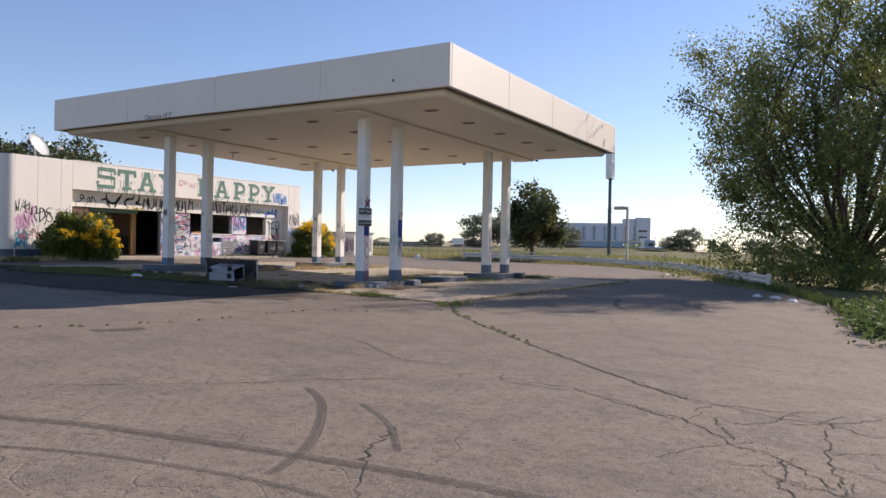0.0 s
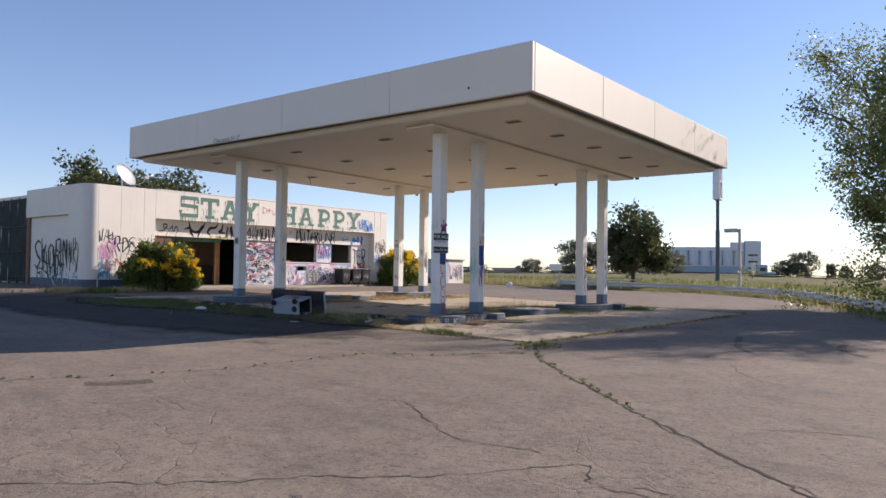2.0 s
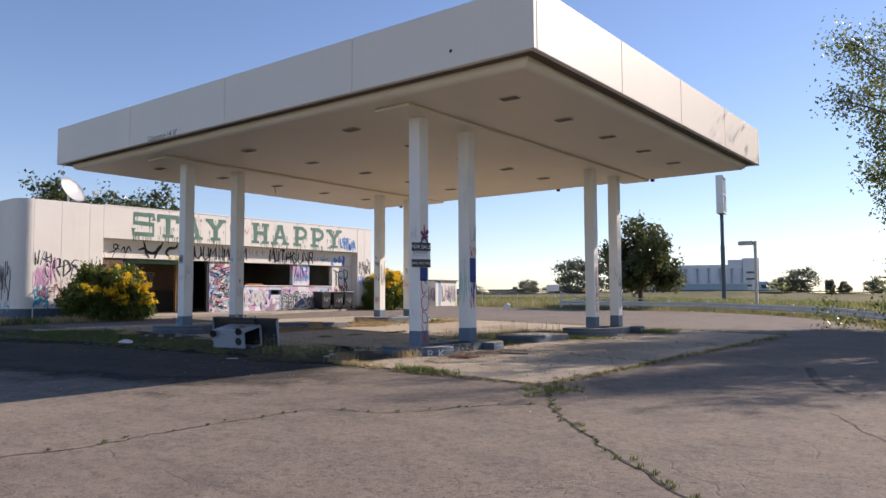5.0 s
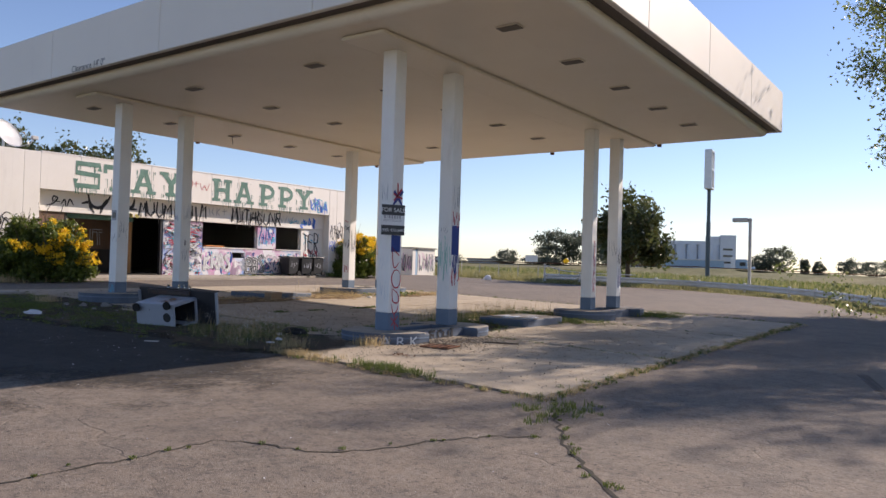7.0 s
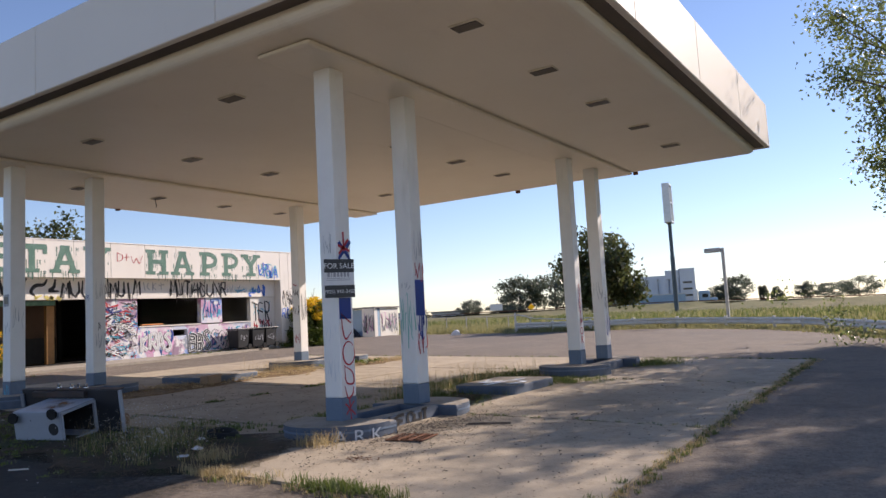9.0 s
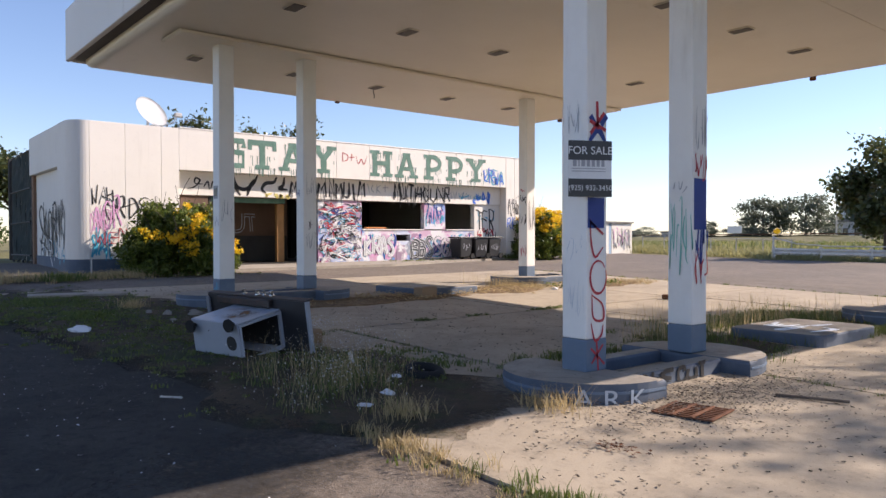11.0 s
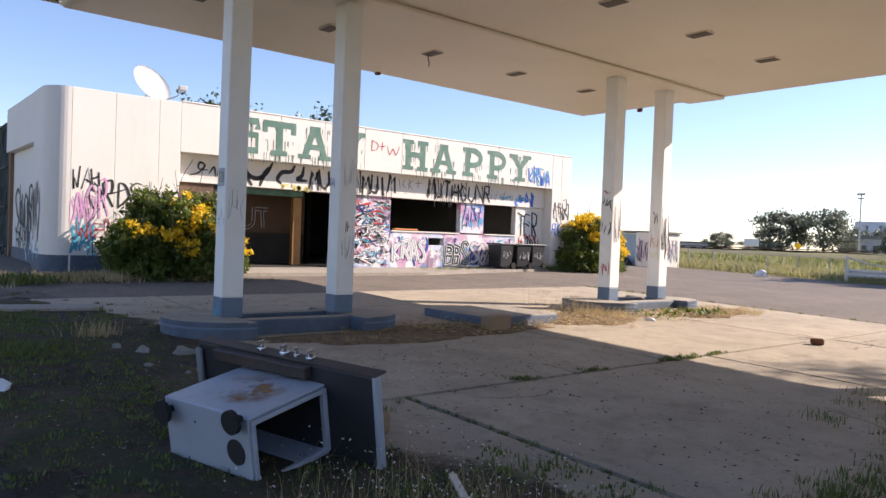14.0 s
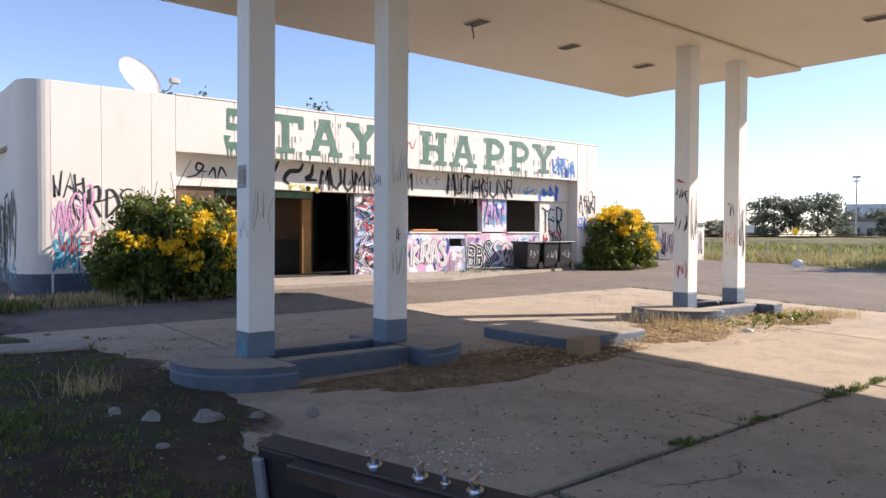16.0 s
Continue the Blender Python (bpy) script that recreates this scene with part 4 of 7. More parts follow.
def pump_island(x, y0, y1, label, rise=0.19):
    cx, r = x + W / 2, 0.67
    g0 = G(cx, (y0 + y1) / 2)
    root = thing("pump_island", (cx, (y0 + y1) / 2, g0), label, "kerb", "pump islands")
    top = g0 + rise
    for cy, sign in ((y0 + r, -1), (y1 - r, 1)):
        bm = prism(lobe(cx, cy, r, sign), g0 - 0.08, top, 0.035, 3, 1)
        ob = keep(part("end_block", bm, ["blue_dark", "cap"]), root)
        bm = prism(lobe(cx, cy, r + 0.006, sign, 0.1), top - 0.075, top - 0.055, 0.0)
        keep(part("trim", bm, "blue"), root)
    for s in (-1, 1):
        a, b = sorted((cx + s * 0.22, cx + s * 0.40))
        bm = prism([(a, y0 + r + 0.12), (b, y0 + r + 0.12), (b, y1 - r - 0.12), (a, y1 - r - 0.12)], g0 - 0.08, top - 0.002, 0.03, 2, 1)
        keep(part("side_kerb", bm, ["blue_dark", "cap"]), root)
    keep(part("pit_floor", block(cx - 0.22, cx + 0.22, y0 + r + 0.12, y1 - r - 0.12, g0 - 0.06, g0 + 0.028), "black"), root)
    return root


isl_a = pump_island(-10.8, 13.60, 16.42, "slate blue concrete pump island kerb with white tag", 0.15)
isl_c = pump_island(-18.05, 13.55, 16.46, "slate blue concrete pump island kerb beside rubble")
isl_e = pump_island(-10.8, 20.25, 23.25, "slate blue concrete pump island kerb among weeds")
isl_g = pump_island(-18.05, 20.25, 23.25, "slate blue concrete pump island kerb in dry litter", 0.2)
ga = G(-10.66, 14.9)
for k, ch in enumerate("ARK"):
    a = radians(-52 + 17 * k)
    d = Vector((math.cos(a), math.sin(a), 0))
    p = Vector((-10.675, 14.27, 0)) + d * 0.679
    keep(writing("graffiti", ch, 0.19, (p.x, p.y, ga - 0.02), d.cross(Vector((0, 0, -1))), (0, 0, 1), "paleline", None, 0.006, "CENTER", squash=1.2), isl_a)


def pump_pad(x0, x1, y0, y1, label):
    g0 = G((x0 + x1) / 2, (y0 + y1) / 2)
    root = thing("pump_pad", ((x0 + x1) / 2, (y0 + y1) / 2, g0), label, "concrete pad", "pump pads")
    r = 0.12
    poly = []
    for cx, cy, a0 in ((x1 - r, y1 - r, 0), (x0 + r, y1 - r, 90), (x0 + r, y0 + r, 180), (x1 - r, y0 + r, 270)):
        poly += [(cx + r * math.cos(radians(a0 + k * 22.5)), cy + r * math.sin(radians(a0 + k * 22.5))) for k in range(5)]
    keep(part("body", prism(poly, g0 - 0.08, g0 + 0.15, 0.025, 2, 1), ["blue_dark", "cap"]), root)
    return root


pad_l = pump_pad(-18.42, -17.02, 17.42, 18.88, "low slate blue concrete pad, grey top")
pad_r = pump_pad(-11.35, -10.28, 17.65, 19.15, "low slate blue concrete pad with faded paint")
bm = bmesh.new()
scrawl(bm, random.Random(9), (-11.2, 17.8, G(-10.8, 18.4) + 0.15), (1, 0, 0), (0, 1, 0), 0.8, 1.1, 5, 0.05)
keep(part("paint_marks", bm, "signwhite"), pad_r)
brick_block = thing("concrete_block", (-16.85, 17.45, G(-16.85, 17.45)), "tan concrete block beside the pad", "block", turn=12)
part("body", block(-0.10, 0.10, -0.2, 0.2, 0.0, 0.21, 0.008), "card", brick_block)


# ---- shop building ----
FX, RX = -26.3, -26.68
SB, ST = 0.60, 4.35
shop = thing("shop_building", (FX, 22.0, 0.0), "abandoned white shop covered in graffiti, openings bare", "building")


def wall_piece(name, x0, x1, y0, y1, z0, z1, material="wall", bevel=0.006, label=""):
    return keep(part(name, block(x0, x1, y0, y1, z0, z1, bevel), material, label=label), shop)


# rounded corner and the panels beside it
r = 0.45
corner = [(FX - 0.25, 14.36), (FX, 14.36)] + [(FX - r + r * math.cos(a), 13.9 + r - r * math.sin(a)) for a in np.linspace(0, math.pi / 2, 12)] + [(FX - 1.26, 13.9), (FX - 1.26, 14.15), (FX - 0.25, 14.15)]
keep(part("wall", prism(list(reversed(corner)), SB - 0.1, ST), "wall", label="rounded white corner"), shop)
for a, b in ((14.365, 15.2), (15.205, 16.1), (16.105, 16.57)):
    wall_piece("wall_panel", FX - 0.25, FX, a, b, SB - 0.1, ST)
keep(part("plinth", block(FX - 0.24, FX + 0.006, 14.4, 16.56, SB - 0.1, SB + 0.32), "blue_dark", label="slate blue painted wall foot"), shop)
low = [(x + (0.006 if x > FX - 0.2 else 0), y - 0.006) for x, y in corner[2:15]] + [(FX - 1.2, 13.95), (FX - 0.3, 14.3), (FX - 0.02, 14.395)]
keep(part("plinth", prism(list(reversed(low)), SB - 0.1, SB + 0.32), "blue_dark", label="slate blue painted wall foot"), shop)
edges_y = [16.57 + 12.08 * k / 10 for k in range(11)]
for a, b in zip(edges_y, edges_y[1:]):
    wall_piece("fascia_panel", FX - 0.2, FX, a + 0.003, b - 0.003, 3.25, ST)
wall_piece("soffit", RX, FX - 0.2, 16.57, 28.65, 3.25, 3.35)
for a, b in ((28.655, 29.1), (29.105, 29.58)):
    wall_piece("wall_panel", FX - 0.25, FX, a, b, SB - 0.1, ST)
wall_piece("return_wall", RX - 0.2, FX - 0.25, 28.66, 28.9, SB - 0.1, ST - 0.2)
wall_piece("return_wall", RX - 0.2, FX - 0.25, 16.3, 16.56, SB - 0.1, ST - 0.2)
wall_piece("header", RX - 0.2, RX + 0.06, 16.57, 28.65, 2.61, 3.245, label="white band with black tags")
wall_piece("pier", RX - 0.2, RX, 20.95, 22.55, SB - 0.05, 2.605, "mural", label="colourful spray-painted pier")
wall_piece("low_wall", RX - 0.2, RX, 22.555, 23.92, SB - 0.05, 1.66, "mural", label="colourful spray-painted low wall")
wall_piece("low_wall", RX - 0.2, RX, 23.925, 24.49, SB - 0.05, 1.31, "mural")
wall_piece("low_wall", RX - 0.2, RX, 23.925, 24.49, 1.52, 1.66, "mural")
wall_piece("low_wall", RX - 0.2, RX, 24.495, 27.4, SB - 0.05, 1.66, "mural")
wall_piece("window_sill", RX - 0.22, RX + 0.03, 22.58, 25.07, 1.662, 1.70)
wall_piece("window_sill", RX - 0.22, RX + 0.03, 26.06, 27.39, 1.662, 1.70)
wall_piece("pier", RX - 0.2, RX, 25.1, 26.04, 1.702, 2.605, "mural")
wall_piece("pier", RX - 0.2, RX, 27.405, 28.655, SB - 0.05, 2.605)
wall_piece("pier", RX - 0.2, RX, 16.6, 17.5, SB - 0.05, 2.605, "brownwall")
for y in (17.52, 20.85):
    wall_piece("door_frame", RX - 0.15, RX - 0.02, y, y + 0.08, 0.66, 2.605, "darkmetal")
wall_piece("door_frame", RX - 0.62, RX - 0.48, 19.82, 20.06, 0.70, 2.45, "wood", label="ochre wooden door post")
wall_piece("inner_wall", RX - 1.75, RX - 1.6, 16.6, 20.75, SB + 0.08, 3.1, "brownwall", label="stained brown inner wall with grey tag")
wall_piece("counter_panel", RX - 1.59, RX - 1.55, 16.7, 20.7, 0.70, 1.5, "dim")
wall_piece("inner_beam", RX - 0.5, RX - 0.3, 17.6, 20.0, 2.46, 2.6, "green", label="dark green beam over the doorway")
wall_piece("window_rail", RX - 0.1, RX + 0.04, 22.7, 23.5, 1.72, 1.76, "orange")
# rooms behind the openings; their dimness is put into near-black plaster
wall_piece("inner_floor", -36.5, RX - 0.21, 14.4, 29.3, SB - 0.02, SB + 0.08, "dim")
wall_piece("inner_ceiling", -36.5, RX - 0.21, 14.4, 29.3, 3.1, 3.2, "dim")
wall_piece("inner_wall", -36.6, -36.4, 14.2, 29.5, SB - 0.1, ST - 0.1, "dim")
wall_piece("inner_wall", -31.2, -31.0, 17.2, 20.6, SB + 0.08, 3.1, "brownwall")
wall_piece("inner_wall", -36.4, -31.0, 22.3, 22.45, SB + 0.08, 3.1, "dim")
wall_piece("inner_shelf", -30.9, -30.4, 17.4, 19.4, 0.7, 1.5, "brownwall")
wall_piece("side_wall", -36.6, -26.56, 29.3, 29.55, SB - 0.1, ST - 0.02)
wall_piece("roof", -36.6, FX - 0.26, 14.4, 29.3, ST - 0.35, ST - 0.22, "roof")
wall_piece("parapet_cap", FX - 0.27, FX + 0.012, 16.58, 29.58, ST + 0.002, ST + 0.035)
# the side that faces the field: fascia over a recessed wall
wall_piece("fascia_panel", -31.1, -27.57, 13.9, 14.12, 3.28, ST)
wall_piece("side_wall", -31.0, -27.57, 14.06, 14.3, SB - 0.1, 3.275)
wall_piece("brick_pier", -31.4, -31.0, 13.98, 14.44, SB - 0.1, 3.3, "brick", label="brown brick pier")
wall_piece("plinth", -30.98, -27.6, 14.04, 14.058, SB - 0.1, SB + 0.35, "blue_dark")
wall_piece("side_wall", -36.6, -31.4, 14.45, 14.65, SB - 0.1, ST - 0.05)


# ---- the painted words ----
def sign_letter(bm, ch, y, z, w, h, s):
    """A heavy slab-serif letter in bars of width s, on the shop's fascia."""
    o, u, v = (FX, y, z), (0, 1, 0), (0, 0, 1)

    def bar(*pts, k=1.0, curved=False):
        surface_stroke(bm, o, u, v, [(a * w, b * h) for a, b in pts], s * k, 0.006 + bar.n * 0.0004, curved, False)
        bar.n += 1

    bar.n = 0
    foot = 0.16
    if ch in "TY":
        bar((0.5, 0.0), (0.5, 0.62 if ch == "Y" else 0.95), k=1.15)
        bar((0.5 - foot * 1.5, 0.06), (0.5 + foot * 1.5, 0.06), k=0.75)
    if ch == "T":
        bar((0.02, 0.92), (0.98, 0.92), k=1.0)
        bar((0.08, 0.95), (0.08, 0.66), k=0.8)
        bar((0.92, 0.95), (0.92, 0.66), k=0.8)
    if ch == "Y":
        bar((0.18, 0.95), (0.5, 0.5), k=1.1)
        bar((0.82, 0.95), (0.5, 0.5), k=1.1)
        bar((0.0, 0.94), (0.38, 0.94), k=0.75)
        bar((0.62, 0.94), (1.0, 0.94), k=0.75)
    if ch == "A":
        bar((0.2, 0.05), (0.47, 0.98), k=1.05)
        bar((0.8, 0.05), (0.53, 0.98), k=1.05)
        bar((0.3, 0.36), (0.7, 0.36), k=0.8)
        bar((0.0, 0.05), (0.38, 0.05), k=0.7)
        bar((0.62, 0.05), (1.0, 0.05), k=0.7)
        bar((0.34, 0.95), (0.66, 0.95), k=0.6)
    if ch == "H":
        for a in (0.22, 0.78):
            bar((a, 0.0), (a, 1.0), k=1.15)
            bar((a - 0.2, 0.05), (a + 0.2, 0.05), k=0.7)
            bar((a - 0.2, 0.95), (a + 0.2, 0.95), k=0.7)
        bar((0.22, 0.52), (0.78, 0.52), k=0.9)
    if ch == "P":
        bar((0.28, 0.0), (0.28, 1.0), k=1.2)
        bar((0.05, 0.05), (0.55, 0.05), k=0.75)
        bar((0.05, 0.95), (0.3, 0.95), k=0.75)
        bar((0.28, 0.93), (0.62, 0.92), (0.86, 0.74), (0.8, 0.5), (0.55, 0.4), (0.28, 0.4), k=1.0, curved=True)
    if ch == "S":
        bar((0.93, 0.70), (0.93, 0.93), (0.08, 0.93), (0.08, 0.56), (0.92, 0.52), (0.92, 0.07), (0.06, 0.07), (0.06, 0.32), k=1.0)


words = [("S", 17.58, 0.86), ("T", 18.5, 0.9), ("A", 19.46, 0.92), ("Y", 20.5, 0.9), ("H", 22.62, 0.9), ("A", 23.6, 0.95), ("P", 24.75, 0.85), ("P", 25.72, 0.85), ("Y", 26.68, 0.95)]
rd = random.Random(77)
for ch, y, w in words:
    bm = bmesh.new()
    sign_letter(bm, ch, y, 3.40, w, 0.80, 0.155)
    for _ in range(34):
        a = y + rd.uniform(0.05, 0.95) * w
        top = rd.choice((0.02, 0.02, 0.34, 0.74))
        surface_stroke(bm, (FX, a, 3.42 + top), (0, 1, 0), (0, 0, 1), [(0, 0), (rd.uniform(-0.01, 0.01), -rd.uniform(0.06, 0.30))], rd.uniform(0.008, 0.03), 0.003, False)
    keep(part("painted_letter", bm, "green", label="dripping green slab-serif letter"), shop)


def tag(material, x, y, z, w, h, count, width, seed, face=(0, 1, 0), letters=True, lift=0.005):
    bm = bmesh.new()
    scrawl(bm, random.Random(seed), (x, y, z), face, (0, 0, 1), w, h, count, width, lift, letters)
    return tagged(keep(part("graffiti", bm, material), shop), kind="stuff")


def wall_lines(material, x, y, z, lines, width, lift=0.006, face=(0, 1, 0)):
    bm = bmesh.new()
    for pts in lines:
        surface_stroke(bm, (x, y, z), face, (0, 0, 1), pts, width, lift)
    return tagged(keep(part("graffiti", bm, material), shop), kind="stuff")


# red initials with a plus sign
wall_lines("red", FX, 21.62, 3.78, [[(0, 0), (0.0, 0.28)], [(0, 0.28), (0.18, 0.2), (0.16, 0.06), (0, 0.0)], [(0.24, 0.14), (0.42, 0.16)], [(0.33, 0.26), (0.32, 0.04)]], 0.026)
wall_lines("red", FX, 22.1, 3.74, [[(0, 0.24), (0.1, 0.0), (0.2, 0.16), (0.3, 0.0), (0.42, 0.26)]], 0.026)
# a hand-drawn stroke alphabet: each pair of digits is a place in a 9 by 9 box
STROKES = {"A": "00 49 80/23 63", "B": "00 09/09 68 65 05/05 75 72 60 00", "C": "87 69 27 23 60 82", "D": "00 19/19 68 85 52 00", "E": "89 09 00 80/05 65", "F": "89 09 00/05 65", "G": "87 49 06 03 40 82 84 54",
           "H": "09 00/89 80/05 85", "I": "49 40", "K": "09 00/89 04 80", "L": "09 00 80", "M": "00 19 44 79 90", "N": "00 09 80 89", "O": "49 06 02 40 82 86 49", "R": "00 09/09 79 65 05/25 80",
           "S": "88 49 07 45 82 40 01", "T": "09 89/49 40", "U": "09 02 40 82 89", "W": "09 20 45 70 99", "Y": "09 45 89/45 40", "V": "09 40 89", "X": "09 80/89 00", "g": "75 46 23 51 78/76 60 30"}


def hand_word(text, material, x, y, z, w, h, width, seed, lift=0.006, wild=0.09, drips=0, curved=True, face=(0, 1, 0), taper=True):
    """A sprayed word in quick uneven letters, with runs of paint under it."""
    rnd = random.Random(seed)
    bm = bmesh.new()
    pitch = w / len(text)
    n = 0
    for k, ch in enumerate(text):
        tall, wide, up = rnd.uniform(0.85, 1.12), rnd.uniform(0.85, 1.1), rnd.uniform(-0.07, 0.07) * h
        lean = rnd.uniform(-0.12, 0.12)
        for line in STROKES[ch].split("/"):
            pts = []
            for p in line.split():
                a, b = int(p[0]) / 9 + rnd.uniform(-wild, wild), int(p[1]) / 9 + rnd.uniform(-wild, wild)
                pts.append((pitch * (k + 0.06 + 0.84 * wide * a + lean * b), up + h * tall * b))
            surface_stroke(bm, (x, y, z), face, (0, 0, 1), pts, width * rnd.uniform(0.8, 1.25), lift + 0.0004 * (n % 8), curved, taper)
            n += 1
    for _ in range(drips):
        a, b = rnd.uniform(0, w), h * rnd.uniform(0.1, 0.6)
        surface_stroke(bm, (x, y, z), face, (0, 0, 1), [(a, b), (a + rnd.uniform(-0.004, 0.004), b - rnd.uniform(0.1, 0.35))], width * rnd.uniform(0.15, 0.3), lift + 0.0035, False)
    return tagged(keep(part("graffiti", bm, material), shop), kind="stuff")


# black tag along the sale island's kerb
tagged(keep(hand_word("BHFCUT", "black", -10.675 + 0.402, 14.42, ga + 0.01, 1.0, 0.12, 0.04, 309, taper=False), isl_a), kind="stuff")
# black hand-style words on the plain wall
hand_word("WAH", "black", FX, 14.38, 2.3, 0.58, 0.42, 0.038, 311, wild=0.16, curved=False)
hand_word("ORDS", "black", FX, 14.72, 1.95, 1.1, 0.5, 0.048, 312, wild=0.06)
wall_lines("black", FX, 14.4, 1.5, [[(0.3, 0.78), (0.7, 0.72), (1.1, 0.86)], [(1.1, 0.35), (1.22, 0.8), (1.35, 0.74)]], 0.035)
hand_word("NAE", "pink", FX, 14.37, 1.62, 0.5, 0.5, 0.03, 313, wild=0.12, lift=0.004)
tag("pink", FX, 14.38, 1.5, 0.5, 0.8, 5, 0.014, 31, lift=0.0075)
tag("red", FX, 14.4, 1.25, 0.62, 0.5, 4, 0.016, 32)
tag("cyan", FX, 14.38, 0.85, 0.35, 0.55, 4, 0.03, 33)
tag("greyline", FX, 14.6, 1.2, 1.5, 0.7, 8, 0.01, 34)
tag("black", FX, 28.75, 2.2, 0.75, 0.7, 7, 0.025, 35)
hand_word("ASR", "black", FX, 28.72, 2.35, 0.7, 0.5, 0.03, 351, wild=0.14)
hand_word("RKS", "royal", FX, 28.7, 1.75, 0.75, 0.4, 0.05, 352, wild=0.14)
hand_word("SKATE", "cyan", FX, 14.4, 1.0, 0.5, 0.6, 0.035, 353, wild=0.14)
hand_word("AGR", "pink", FX, 14.42, 1.75, 0.75, 0.6, 0.045, 354, wild=0.16, lift=0.0085)
hand_word("WEN", "red", FX, 14.5, 1.3, 0.8, 0.35, 0.02, 355, wild=0.16, lift=0.0095)
hand_word("XEA", "cyan", FX, 27.6, 3.36, 0.95, 0.46, 0.05, 36, wild=0.12)
hand_word("KRWA", "royal", FX, 27.55, 3.36, 1.0, 0.46, 0.055, 336, wild=0.16, lift=0.01)
tag("black", -30.2, 14.059, 1.0, 2.6, 1.5, 9, 0.06, 37, (1, 0, 0), lift=0.006)
tag("black", -27.5, 13.9, 1.05, 0.75, 1.5, 5, 0.04, 337, (1, 0, 0), lift=0.006)
tag("cyan", -27.5, 13.9, 0.75, 0.7, 0.5, 4, 0.03, 338, (1, 0, 0), lift=0.008)
tag("cyan", -28.9, 14.059, 0.9, 1.2, 0.6, 4, 0.03, 38, (1, 0, 0), lift=0.007)
hand_word("SKORN", "black", -30.6, 14.059, 1.35, 2.9, 1.0, 0.11, 441, wild=0.12, face=(1, 0, 0), lift=0.009)
hand_word("BEAT", "black", -30.4, 14.059, 0.75, 2.4, 0.7, 0.07, 442, wild=0.14, face=(1, 0, 0), lift=0.013)
hand_word("ERA", "paintwhite", -30.0, 14.059, 0.8, 1.9, 0.6, 0.05, 443, wild=0.12, face=(1, 0, 0), lift=0.018)
hand_word("NK", "black", -27.5, 13.9, 1.5, 0.72, 0.8, 0.06, 444, wild=0.14, face=(1, 0, 0), lift=0.01)
# the tagged band over the openings
HX = RX + 0.06
wall_lines("black", HX, 17.05, 2.72, [[(-0.15, 0.06), (0.05, 0.12), (0.2, 0.3), (0.08, 0.36), (0.06, 0.22), (0.28, 0.2)], [(0.3, 0.12), (0.42, 0.28), (0.46, 0.06)], [(0.5, 0.08), (0.58, 0.3), (0.7, 0.12)]], 0.05)
wall_lines("black", HX, 18.0, 2.62, [[(0.0, 0.3), (0.25, 0.36), (0.3, 0.2), (0.42, 0.02)], [(0.2, 0.62), (0.3, 0.3), (0.55, 0.2), (0.8, 0.36), (0.95, 0.62)], [(0.85, 0.5), (0.72, 0.3), (0.62, 0.02)],
                                   [(1.55, 0.6), (1.45, 0.44), (1.2, 0.4), (1.08, 0.22), (1.2, 0.12)], [(1.8, 0.6), (1.75, 0.36), (1.62, 0.26), (1.9, 0.24)]], 0.11)


hand_word("MUUM", "black", HX, 19.95, 2.68, 1.25, 0.5, 0.08, 51, wild=0.1, drips=16, curved=False)
hand_word("NMUIM", "black", HX, 21.3, 2.68, 1.35, 0.52, 0.082, 52, wild=0.1, drips=22, curved=False)
hand_word("MUTHGUNR", "black", HX, 23.75, 2.68, 2.5, 0.5, 0.075, 53, wild=0.09, drips=30, curved=False)
hand_word("NVIMN", "black", HX, 23.8, 2.74, 1.5, 0.46, 0.055, 54, wild=0.14, drips=14, curved=False, lift=0.011)
wall_lines("greyline", HX, 22.75, 2.85, [[(0, 0.3), (0.06, 0.02)], [(0.2, 0.28), (0.14, 0.14), (0.24, 0.04)], [(0.36, 0.3), (0.34, 0.02)], [(0.5, 0.28), (0.36, 0.16), (0.5, 0.02)], [(0.58, 0.2), (0.8, 0.22)], [(0.68, 0.3), (0.68, 0.06)]], 0.03)
tag("yellow", HX, 19.2, 2.62, 0.8, 0.12, 4, 0.07, 60)
tag("royal", HX, 27.3, 2.64, 0.9, 0.5, 6, 0.05, 61, lift=0.0075)
tag("cyan", HX, 26.6, 2.75, 1.2, 0.25, 5, 0.02, 62, lift=0.009)
tag("greyline", HX, 26.2, 2.75, 1.0, 0.35, 7, 0.014, 63)


# bubble letters on the low walls: an outline, a fill and an inner line
def bubble_word(text, y, z, w, h, fat, line, fill, seed, lift, inner=None):
    hand_word(text, line, RX, y, z, w, h, fat, seed, lift, 0.07, taper=False)
    hand_word(text, fill, RX, y, z, w, h, fat * 0.72, seed, lift + 0.004, 0.07, taper=False)
    if inner:
        hand_word(text, inner, RX, y, z, w, h, fat * 0.12, seed, lift + 0.008, 0.07, taper=False)


